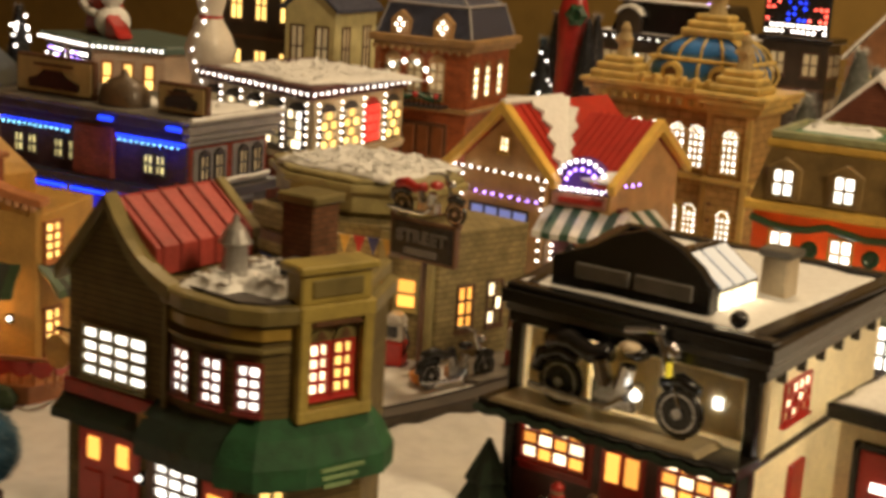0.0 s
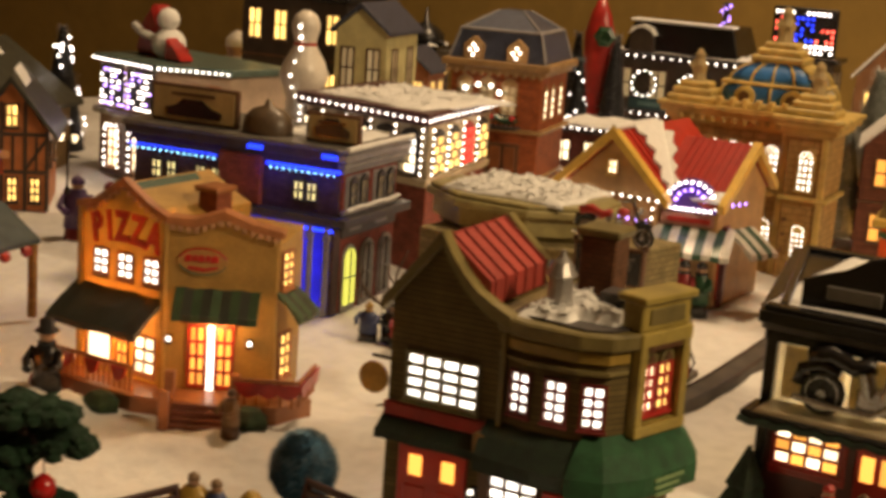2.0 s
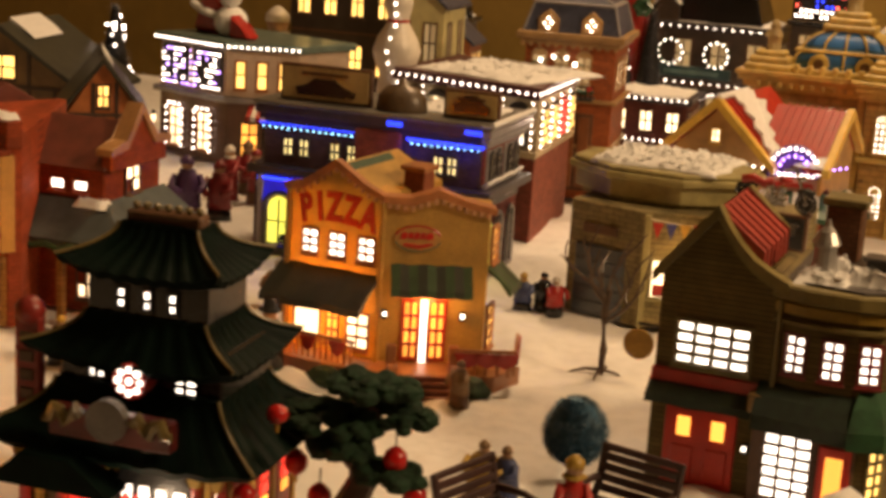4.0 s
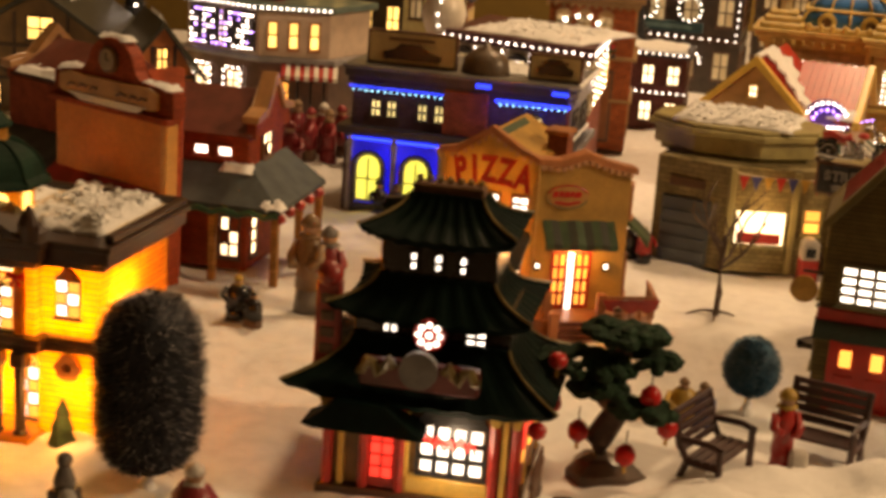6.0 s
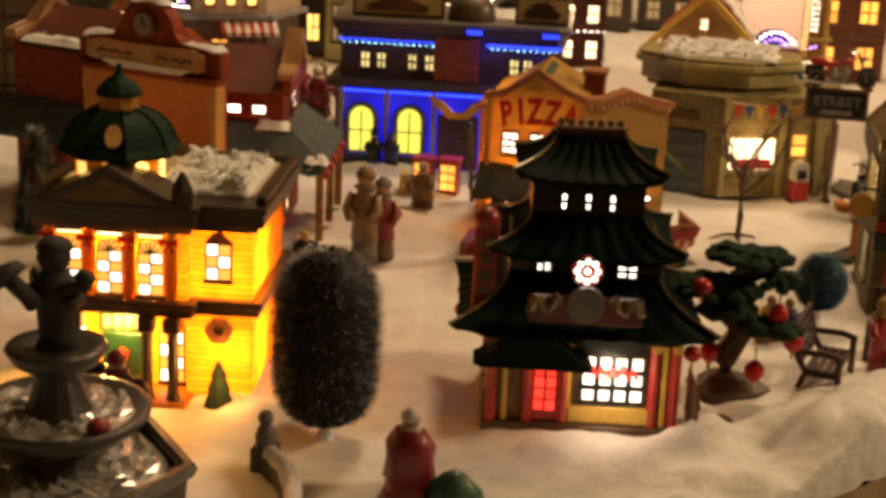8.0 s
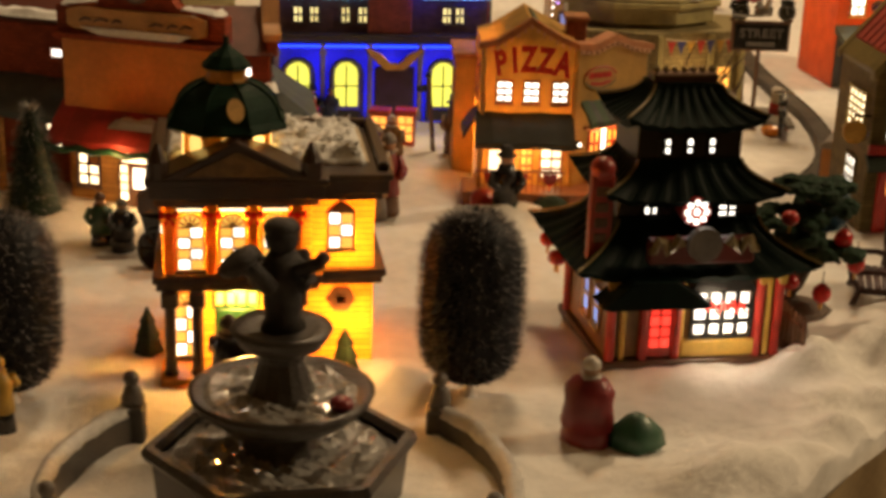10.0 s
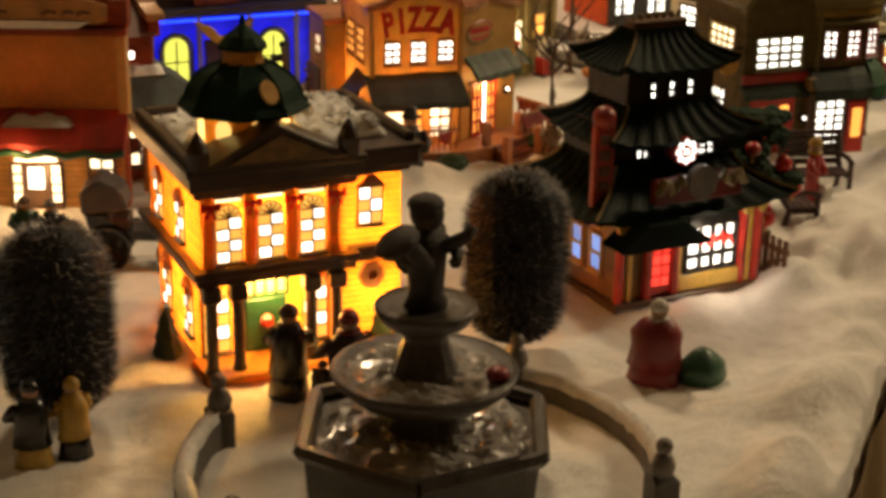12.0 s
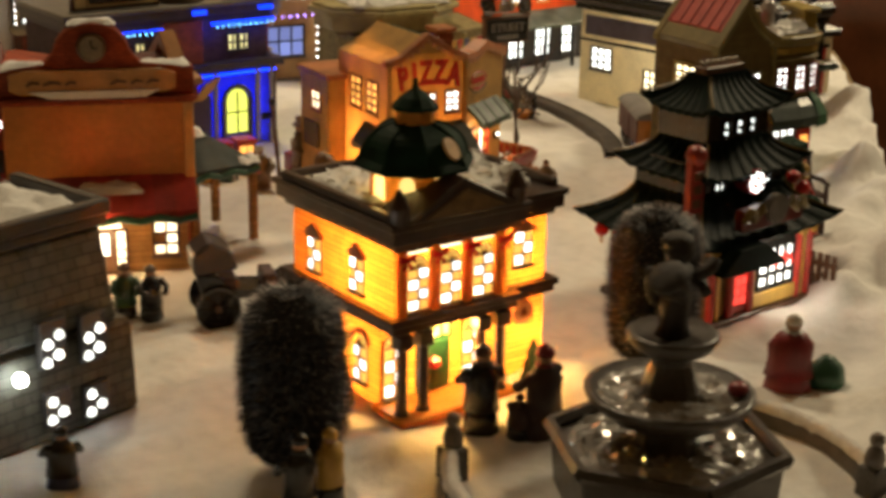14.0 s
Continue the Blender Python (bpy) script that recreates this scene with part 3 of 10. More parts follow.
    for k in range(4):
        part("step", box(-0.019, 0.019, -0.022 + 0.005 * k, 0.004, 0.0, 0.0035 * (k + 1) - 0.0002, 0.0004), glaze("step_red", (0.26, 0.09, 0.06), 0.5), t, m=S)
    for x in (-0.022, 0.022):
        part("newel", box(x - 0.0035, x + 0.0035, -0.024, -0.017, 0, 0.026), PZTRIM, t, m=S)
        part("newel", box(x - 0.0035, x + 0.0035, -0.001, 0.006, 0, 0.034), PZTRIM, t, m=S)

    def railing(m, u0, u1):
        rail = part("railing", box(u0, u1, -0.001, 0.001, 0.030, 0.0325, 0.0004), PZTRIM, t, m=m)
        box_mesh = cached(("baluster",), lambda: box(-0.0009, 0.0009, -0.0009, 0.0009, 0.013, 0.030, 0), PZTRIM)
        n = int((u1 - u0) / 0.0075)
        for k in range(n):
            part("baluster", box_mesh, None, rail, m=Matrix.Translation((u0 + (k + 0.5) * (u1 - u0) / n, 0, 0)))
        for k in range(3):
            x = u0 + (k + 0.5) * (u1 - u0) / 3
            part("swag", slab([(x - 0.010, 0.0300), (x + 0.010, 0.0300), (x + 0.006, 0.022), (x, 0.0195), (x - 0.006, 0.022)], -0.0028, -0.0012), RED, rail, "red draped swag")

    railing(L @ Matrix.Translation((0, -0.022, 0)), -0.125, -0.012)
    railing(R @ Matrix.Translation((0, -0.026, 0)), 0.055, 0.095)
    railing(R @ pose(0.095, -0.026, 0, 0, 0, 80), 0.0, 0.045)
    for x, y in ((0.075, 0.0), (-0.02, -0.040)):
        bush = lathe([(0.004, 0), (0.013, 0.004), (0.014, 0.009), (0.008, 0.015), (0.001, 0.017)], 12, 0.8, 0.12, 5)
        part("bush", bush, glaze("bush_green", (0.02, 0.06, 0.015), 0.7, 0.6, 200, 0.8), t, "small green bush", Matrix.Translation((x, y, 0)))
    house_or_fill_lamp(t.matrix_world, -0.05, 0.05, 0.05, 0.5, (1.0, 0.5, 0.15))
    # Unseen lamps added under the awnings to brighten the fronts below.
    house_or_fill_lamp(t.matrix_world, -0.040, -0.013, 0.044, 0.03, (1.0, 0.5, 0.15))
    house_or_fill_lamp(t.matrix_world @ R, 0.034, -0.012, 0.058, 0.05, (1.0, 0.5, 0.15))
    return t


pizzeria()

# ---- olive corner shop ----
OLIVE = coursed("olive_boards", (0.17, 0.125, 0.045), (0.06, 0.045, 0.02), bh=0.0032, boards=True)
OLTRIM = glaze("olive_trim", (0.20, 0.16, 0.055), 0.45, 0.35)
OLRED = glaze("red_metal_roof", (0.42, 0.06, 0.045), 0.55, 0.3, 40, 0.3, coat=0.05)
AWGREEN = glaze("deep_green_awning", (0.015, 0.085, 0.03), 0.7, 0.5, 90, 0.3, coat=0)


def corner_shop():
    t = thing("corner_shop", "olive ceramic corner shop with red roof hatch and green awnings", "model building", at(0.165, 0.2815, 0, 3))
    # gabled left bay: thin front gable, lower body behind it, one red slope
    part("wall", slab([(-0.012, 0), (0.058, 0), (0.058, 0.134), (0.044, 0.143), (0.032, 0.155), (0.019, 0.172), (-0.012, 0.1345)], 0, 0.008, 0.0008), OLIVE, t)
    part("wall", slab([(-0.012, 0), (0.058, 0), (0.058, 0.134), (0.043, 0.137), (0.043, 0.150), (0.019, 0.169), (-0.012, 0.1335)], 0.008, 0.085, 0.0008), OLIVE, t)
    bay = [(0.05, 0.003), (0.075, -0.004), (0.105, -0.004), (0.119, 0.002), (0.127, 0.015), (0.1405, 0.057), (0.122, 0.100), (0.05, 0.100)]
    part("wall", plan(bay, 0, 0.128, 0.0006), OLIVE, t)
    part("cornice", plan([(0.054, -0.002), (0.075, -0.009), (0.106, -0.009), (0.123, -0.002), (0.1315, 0.0125), (0.1455, 0.0565), (0.125, 0.104), (0.054, 0.104)], 0.128, 0.137, 0.0012), OLTRIM, t, "curved olive cornice")
    part("cornice_band", plan([(0.056, 0.0), (0.075, -0.006), (0.105, -0.006), (0.1205, 0.0), (0.127, 0.012), (0.12, 0.05), (0.056, 0.05)], 0.120, 0.1265, 0.0006), glaze("sign_gold", (0.30, 0.20, 0.04)), t)
    part("cornice_fillet", plan([(0.056, -0.001), (0.075, -0.0075), (0.1055, -0.0075), (0.1215, -0.001), (0.127, 0.012), (0.12, 0.05), (0.056, 0.05)], 0.114, 0.1165, 0.0004), OLTRIM, t)
    part("flat_roof", plan([(0.060, 0.004), (0.106, -0.003), (0.119, 0.004), (0.125, 0.018), (0.1375, 0.057), (0.120, 0.098), (0.060, 0.098)], 0.1372, 0.1385, 0), glaze("tar_roof", (0.05, 0.04, 0.035), 0.7, 0.4), t, "dark flat roof")
    part("bargeboard", slab([(-0.017, 0.1345), (0.019, 0.1785), (0.019, 0.170), (-0.017, 0.1265)], -0.006, 0.004, 0.0006), OLTRIM, t)
    swoop = [(0.019, 0.178), (0.026, 0.1665), (0.034, 0.1565), (0.042, 0.149), (0.051, 0.143), (0.064, 0.138)]
    part("bargeboard", slab(swoop + [(x, z - 0.008) for x, z in swoop[::-1]], -0.006, 0.004, 0.0006), OLTRIM, t, "curved olive bargeboard")
    part("eave_board", slab([(-0.017, 0.1345), (0.019, 0.177), (0.046, 0.153), (0.046, 0.147), (0.019, 0.170), (-0.017, 0.1285)], 0.077, 0.084, 0.0006), OLTRIM, t)
    part("eave", slab([(-0.006, 0.1465), (-0.016, 0.1345), (-0.014, 0.129), (-0.006, 0.139)], 0.004, 0.077, 0.0005), OLTRIM, t, "olive eave")
    part("left_slope", slab([(0.018, 0.1755), (-0.006, 0.1474), (-0.005, 0.141), (0.018, 0.168)], 0.004, 0.077, 0.0005), OLRED, t, "red standing-seam roof slope")
    part("roof", slab([(0.018, 0.1745), (0.0465, 0.1525), (0.0465, 0.138), (0.0425, 0.138), (0.0425, 0.1495), (0.018, 0.169)], 0.004, 0.077, 0.0005), OLRED, t, "red standing-seam roof")
    rib = cached(("rib",), lambda: slab([(0.019, 0.1752), (0.0472, 0.1535), (0.0472, 0.138), (0.0460, 0.138), (0.0460, 0.1525), (0.019, 0.173)], -0.0006, 0.0006), glaze("dark_red_seam", (0.22, 0.03, 0.022), 0.6, 0.3, coat=0))
    left_rib = cached(("left_rib",), lambda: slab([(0.018, 0.1768), (-0.0063, 0.1484), (-0.0063, 0.1465), (0.018, 0.174)], -0.0006, 0.0006), MATS["dark_red_seam"])
    for k in range(6):
        part("rib", rib, None, t, m=Matrix.Translation((0, 0.0085 + 0.0130 * k, 0)))
        part("rib", left_rib, None, t, m=Matrix.Translation((0, 0.0085 + 0.0130 * k, 0)))
    part("chimney", box(0.068, 0.090, 0.074, 0.096, 0.135, 0.172, 0.001), coursed("brown_brick", (0.20, 0.09, 0.045), (0.08, 0.05, 0.03), 0.006, 0.003), t, "brown brick chimney")
    part("chimney_cap", box(0.0655, 0.0925, 0.0715, 0.0985, 0.172, 0.177, 0.001), OLTRIM, t)
    ochre = glaze("ochre_corner_frame", (0.40, 0.31, 0.075), 0.45, 0.4)
    C0 = pose(0.127, 0.015, 0, 0, 0, 72.2)
    part("parapet", box(0.001, 0.043, -0.004, 0.010, 0.137, 0.1525, 0.001), ochre, t, "ochre corner parapet", C0)
    part("parapet_cap", box(-0.0015, 0.0455, -0.007, 0.013, 0.1525, 0.157, 0.001), ochre, t, m=C0)
    part("parapet_panel", box(0.007, 0.037, -0.0052, -0.003, 0.1405, 0.1495, 0.0006), OLTRIM, t, "sunk parapet panel", C0)
    part("parapet", box(-0.004, 0.050, 0.0, 0.007, 0.137, 0.145, 0.001), OLTRIM, t, m=pose(0.1405, 0.057, 0, 0, 0, 113))
    part("snow", heap(0.064, 0.096, 0.002, 0.030, 0.138, 0.006, 3, 14, flakes=60), SNOWCAP, t, "patchy snow on the flat roof")
    part("snow", heap(0.092, 0.118, 0.012, 0.034, 0.138, 0.009, 5, 12, flakes=50), SNOWCAP, t, "patchy snow on the flat roof")
    part("snow", heap(0.070, 0.090, 0.040, 0.058, 0.138, 0.008, 6, 12, flakes=30), SNOWCAP, t)
    crate = part("roof_hatch", box(0.100, 0.112, 0.034, 0.047, 0.138, 0.149, 0.001), CHARCOAL, t, "dark roof hatch")
    part("hatch_lid", box(0.0985, 0.1135, 0.0325, 0.0485, 0.149, 0.1515, 0.0006), CHARCOAL, crate)
    part("vent", lathe([(0.0085, 0.138), (0.007, 0.146), (0.0065, 0.156), (0.0088, 0.158), (0.0052, 0.165), (0.0022, 0.168), (0.001, 0.172)], 12), glaze("tin", (0.4, 0.39, 0.37), 0.35, metal=0.6), t, "tin roof vent", Matrix.Translation((0.077, 0.028, 0)))
    # windows
    window(t, FACE, 0.0, 0.0785, 0.0445, 0.0265, 4, 4, WHITE, OLTRIM, mullion=0.0026)
    for u, yy, yaw in ((0.064, -0.001, -12), (0.0855, -0.0046, 0), (0.1065, -0.0035, 16)):
        window(t, pose(u, yy, 0, 0, 0, yaw), 0.002, 0.085, 0.0112, 0.0225, 2, 4, WHITE, glaze("dark_red_frame", (0.20, 0.025, 0.02), 0.4))
    C = C0
    window(t, C, 0.0095, 0.090, 0.0100, 0.026, 2, 4, WARM, RED)
    window(t, C, 0.0240, 0.090, 0.0100, 0.026, 2, 4, GOLDEN, RED)
    for u in (0.0095, 0.0240):
        part("pointed_head", slab([(u - 0.0015, 0.1175), (u + 0.0115, 0.1175), (u + 0.0098, 0.1215), (u + 0.0050, 0.1265), (u + 0.0002, 0.1215)], -0.0022, 0.001, 0.0003), OLTRIM, t, "pointed window head", C)
        part("tracery", slab([(u + 0.0016, 0.1188), (u + 0.0084, 0.1188), (u + 0.0050, 0.1236)], -0.003, -0.0015), BROWN, t, m=C)
    for u in (0.0005, 0.0378):
        part("corner_pilaster", box(u, u + 0.0060, -0.006, 0.002, 0.078, 0.137, 0.0006), ochre, t, "ochre corner pilaster", C)
    part("entablature", box(0.0, 0.0443, -0.0065, 0.001, 0.129, 0.1372, 0.0008), ochre, t, m=C)
    part("corner_sill", box(0.0, 0.0443, -0.0065, 0.001, 0.078, 0.0845, 0.0008), ochre, t, m=C)
    part("hood", slab([(0.007, 0.1262), (0.0375, 0.1262), (0.035, 0.1288), (0.010, 0.1288)], -0.0055, 0.0), BROWN, t, m=C)
    part("bay_strip", box(0.0585, 0.0615, -0.004, 0.003, 0.055, 0.128, 0.0006), OLTRIM, t)
    # ground floor
    awning(t, FACE, -0.014, 0.050, 0.067, 0.054, 0.010, [glaze("holly_awning", (0.012, 0.035, 0.016), 0.6, 0.5, 150, 0.8)], 5, label="green awning with red band")
    part("band", box(-0.013, 0.052, -0.003, 0, 0.066, 0.0745), RED, t)
    BRIGHT = glaze("bright_red_door", (0.60, 0.03, 0.02), 0.35, 0.2)
    door = part("door", box(-0.002, 0.042, -0.002, 0.001, 0.0, 0.053), BRIGHT, t, "red double door with amber panes")
    for u in (0.006, 0.027):
        part("pane", box(u, u + 0.008, -0.003, 0, 0.034, 0.046, 0.0002), AMBER, door)
    for k in (0, 1):
        part("panel", box(0.003 + 0.021 * k, 0.017 + 0.021 * k, -0.0032, 0, 0.006, 0.028), BRIGHT, door)
    window(t, pose(0, -0.0075, 0, 0, 0, 0), 0.060, 0.008, 0.028, 0.040, 3, 6, WHITE, BROWN)
    part("shop_front", box(0.052, 0.112, -0.0072, 0.004, 0.0, 0.054, 0.0006), BROWN, t, "dark brown shop front")
    side = part("door", box(0.092, 0.111, -0.0092, -0.0068, 0.0, 0.046), BRIGHT, t, "red door with a golden panel")
    part("pane", box(0.0965, 0.1065, -0.0102, -0.0088, 0.014, 0.040, 0.0004), AMBER, side)
    lamp = part("wall_lantern", box(0.0465, 0.0505, -0.007, -0.002, 0.030, 0.037), BLACK, t, "small black wall lantern")
    part("bulb", ball(0.0019, (0.0485, -0.0078, 0.0345), 1), WHITE, lamp)
    part("sign", box(0.048, 0.088, -0.010, -0.0035, 0.058, 0.070), glaze("sign_tan", (0.30, 0.18, 0.06)), t, "tan shop sign with dark bars")
    part("bar", box(0.053, 0.083, -0.0112, -0.0096, 0.062, 0.066), BROWN, t)
    inner = [(0.110, -0.003), (0.119, 0.002), (0.127, 0.015), (0.1405, 0.057), (0.137, 0.064)]
    outer = [(0.108, -0.019), (0.128, -0.013), (0.1435, 0.009), (0.1570, 0.053), (0.151, 0.070)]
    part("awning", hood_awning(inner, outer, 0.080, 0.060, 0.049), AWGREEN, t, "rounded deep green corner awning")
    for k in range(3):
        part("bar", box(0.020 + 0.001 * k, 0.046 - 0.004 * k, -0.0008, 0.0008, 0.0015 - 0.0042 * k, 0.0036 - 0.0042 * k, 0.0002), glaze("awning_script", (0.20, 0.32, 0.14), 0.5), t, m=pose(0.1437, 0.0088, 0.0545, 0, 0, 73.0) @ Matrix.Translation((-0.012, 0, 0)))
    part("awning", hood_awning([(0.052, 0.0), (0.090, -0.005), (0.112, -0.003)], [(0.052, -0.016), (0.088, -0.020), (0.110, -0.0185)], 0.0765, 0.060, 0.051), MATS["holly_awning"], t, "dark holly-covered awning")
    window(t, pose(0.1185, 0.0015, 0, 0, 0, 58), 0.001, 0.014, 0.013, 0.03, 2, 4, GOLDEN, OLTRIM)
    # left flank
    P = pose(-0.012, 0.085, 0, 0, 0, -90)
    window(t, P, 0.032, 0.080, 0.036, 0.030, 4, 5, WARM, ochre, edge=0.003)
    window(t, P, 0.040, 0.022, 0.020, 0.034, 3, 4, WHITE, OLTRIM)
    part("hanging_sign", slab([(0.0095 * math.cos(a), 0.0095 * math.sin(a)) for a in np.linspace(0, 6.283, 16, endpoint=False)], -0.001, 0.001), GOLD, t, "round hanging shop sign", Matrix.Translation((-0.024, 0.004, 0.084)))
    part("bracket", box(-0.026, -0.010, 0.003, 0.005, 0.096, 0.098), BLACK, t)
    return t


corner_shop()

# ---- pagoda restaurant ----
PGRED = glaze("lacquer_red", (0.50, 0.035, 0.025), 0.3, 0.4)
PGYEL = glaze("pagoda_yellow", (0.66, 0.42, 0.08), 0.4, 0.25)
PGWALL = glaze("pagoda_wall", (0.26, 0.13, 0.035), 0.4, 0.5)


def pagoda_roof(w, d, zb, zt, wt, dt, lift=0.007, seg=32, rows=8):
    """A flared hip roof with upturned corners and standing ribs."""
    bm = bmesh.new()
    rings = []
    for j in range(rows + 1):
        f = j / rows
        k = (1 - f) ** 1.7
        ww, dd = wt + (w - wt) * k, dt + (d - dt) * k
        z = zb + (zt - zb) * f
        ring = []
        for sx, sy, ex, ey in ((-1, -1, 1, -1), (1, -1, 1, 1), (1, 1, -1, 1), (-1, 1, -1, -1)):
            for s in range(seg):
                q = s / seg
                x, y = (sx + (ex - sx) * q) * ww / 2, (sy + (ey - sy) * q) * dd / 2
                c = abs(2 * q - 1) ** 4
                rib = (0.0, 0.0010, 0.0010, 0.0)[s % 4]
                ring.append(bm.verts.new((x * (1 + 0.06 * c * (1 - f)), y * (1 + 0.06 * c * (1 - f)), z + lift * c * (1 - f) ** 2 + rib)))
        rings.append(ring)
    n = 4 * seg
    for a, b in zip(rings, rings[1:]):
        for k in range(n):
            bm.faces.new((a[k], a[(k + 1) % n], b[(k + 1) % n], b[k]))
    low = [bm.verts.new((v.co.x * 0.95, v.co.y * 0.95, v.co.z - 0.004)) for v in rings[0]]
    for k in range(n):
        bm.faces.new((low[k], low[(k + 1) % n], rings[0][(k + 1) % n], rings[0][k]))
    bm.faces.new(low[::-1])
    bm.faces.new(rings[-1])
    return bm


def pagoda():
    t = thing("pagoda_restaurant", "three-tiered dark green ceramic pagoda restaurant with red columns, on the snow", "model building", at(-0.035, 0.0055, 0, 9))
    c = Matrix.Translation((-0.001, 0.05, 0))
    part("base", box(-0.059, 0.059, -0.006, 0.102, -0.004, 0.0045, 0.001), BROWN, t)
    part("wall", box(-0.055, 0.055, 0.002, 0.098, 0.004, 0.066, 0.001), PGWALL, t)
    part("wall", box(-0.046, 0.046, -0.028, 0.034, 0.078, 0.113, 0.001), BLACK, t, m=c)
    part("wall", box(-0.034, 0.034, -0.022, 0.026, 0.124, 0.153, 0.001), BLACK, t, m=c)
    ridge = glaze("gilt_edge", (0.20, 0.15, 0.055), 0.35, 0.6)
    for w, d, zb, zt, wt, dt in ((0.150, 0.118, 0.060, 0.090, 0.092, 0.064), (0.112, 0.085, 0.104, 0.126, 0.068, 0.048), (0.086, 0.066, 0.149, 0.171, 0.044, 0.022)):
        part("roof", pagoda_roof(w, d, zb, zt, wt, dt), TEAL, t, "glossy dark green tiled roof", c)
        for sx, sy in ((-1, -1), (1, -1), (1, 1), (-1, 1)):
            pts = []
            for j in range(8):
                f = j / 7
                k = (1 - f) ** 1.7
                pts.append((sx * (wt + (w - wt) * k) / 2 * (1 + 0.06 * (1 - f)), sy * (dt + (d - dt) * k) / 2 * (1 + 0.06 * (1 - f)), zb + (zt - zb) * f + 0.007 * (1 - f) ** 2 + 0.001))
            part("ridge", tube(pts, 0.0010, 5), ridge, t, "worn gilt ridge", c)
    crest = part("crest", box(-0.021, 0.021, -0.006, 0.006, 0.168, 0.177, 0.001), BROWN, t, m=c)
    for k in range(7):
        part("knob", ball(0.0024, (-0.018 + 0.006 * k, 0, 0.179), 1), ridge, crest)
    for x in (-0.0535, -0.032, -0.0105, 0.0435, 0.056):
        part("column", lathe([(0.0032, 0.004), (0.0032, 0.062)], 8), PGRED, t, "red lacquered column", Matrix.Translation((x, -0.001, 0)))
    for x in (-0.0455, -0.0075, 0.0495):
        part("yellow_post", box(x - 0.0018, x + 0.0018, -0.002, 0.003, 0.004, 0.060, 0.0004), PGYEL, t)
    window(t, FACE, 0.0, 0.018, 0.038, 0.030, 4, 3, WHITE, BLACK, arch=True, mullion=0.0034)
    part("neon_tube", tube([(0.004 + 0.00125 * k, -0.0035, 0.0385 + 0.0042 * math.sin(1.25 * k) + 0.0012 * math.sin(0.5 * k)) for k in range(25)], 0.0010, 5), REDGLOW, t, "red neon tube bent in waves")
    part("panel", box(-0.007, 0.042, -0.003, 0.003, 0.005, 0.016), PGYEL, t)
    door = part("door", box(-0.029, -0.013, -0.001, 0.003, 0.005, 0.042), PGRED, t, "red lit double door")
    for u in (-0.0275, -0.0205):
        for j in range(4):
            part("pane", box(u, u + 0.0055, -0.002, 0.001, 0.012 + 0.0074 * j, 0.0178 + 0.0074 * j, 0.0002), REDGLOW, door)
    part("porch_roof", slab([(-0.066, 0.046), (-0.058, 0.050), (-0.046, 0.062), (-0.018, 0.062), (-0.002, 0.050), (0.006, 0.045), (0.0, 0.044), (-0.06, 0.044)], -0.020, 0.004, 0.0008), TEAL, t, "small dark green porch roof")
    U = c @ pose(0, -0.028, 0, 0, 0, 0)
    r = part("round_window", slab([(0.001 + 0.0095 * math.cos(a), 0.0975 + 0.0095 * math.sin(a)) for a in np.linspace(0, 6.283, 18, endpoint=False)], -0.0135, -0.001), PGRED, t, "round red lattice window", U)
    bulbs(r, FACE, [(0.001 + 0.0062 * math.cos(a), -0.0136, 0.0975 + 0.0062 * math.sin(a)) for a in np.linspace(0, 6.283, 8, endpoint=False)] + [(0.001, -0.0136, 0.0975)], WHITE, 0.0022, "pane")
    window(t, U, -0.029, 0.092, 0.009, 0.0065, 2, 1, WHITE, BLACK, sill=False)
    window(t, U, 0.020, 0.090, 0.012, 0.009, 2, 2, WHITE, BLACK, sill=False)
    V = c @ pose(0, -0.022, 0, 0, 0, 0)
    for u in (-0.0165, -0.002, 0.0125):
        window(t, V, u, 0.1295, 0.0042, 0.0105, 1, 2, WHITE, BLACK, sill=False)
    # signboard with dragons on the first roof
    s = part("signboard", box(-0.034, 0.034, -0.060, -0.052, 0.070, 0.086, 0.001), glaze("dark_lacquer", (0.10, 0.012, 0.010), 0.35, 0.4), t, "carved red signboard with gilt dragons", c)
    part("medallion", slab([(0.011 * math.cos(a), 0.083 + 0.011 * math.sin(a)) for a in np.linspace(0, 6.283, 16, endpoint=False)], -0.064, -0.058), STONE, s, "round grey medallion")
    for sgn in (-1, 1):
        part("dragon", tube([(sgn * (0.014 + 0.003 * k), -0.062, 0.083 + 0.005 * math.sin(k * 1.7)) for k in range(8)], 0.0028, 6), ridge, s)
    # left flank
    P = pose(-0.055, 0.098, 0, 0, 0, -90)
    for u in (0.045, 0.068):
        window(t, P, u, 0.020, 0.012, 0.024, 1, 2, glow("window_dim_blue", (0.25, 0.4, 0.9), 0.8), PGYEL)
    part("column", lathe([(0.0032, 0.004), (0.0032, 0.062)], 8), PGRED, t, m=Matrix.Translation((-0.056, 0.09, 0)))
    for x, y, z in ((-0.073, 0.06, 0.052), (-0.070, 0.075, 0.047), (-0.072, 0.09, 0.055), (0.066, 0.006, 0.050), (0.072, 0.03, 0.085)):
        lan = part("lantern", ball(0.0058, (x, y, z), 2, sz=0.9), glaze("lantern_red", (0.5, 0.01, 0.01), 0.3), t, "red paper lantern", smooth=True)
        part("tassel", box(x - 0.0008, x + 0.0008, y - 0.0008, y + 0.0008, z - 0.010, z - 0.004, 0), GOLD, lan)
    # right flank with lit red panels between yellow posts
    E = pose(0.055, 0.002, 0, 0, 0, 90)
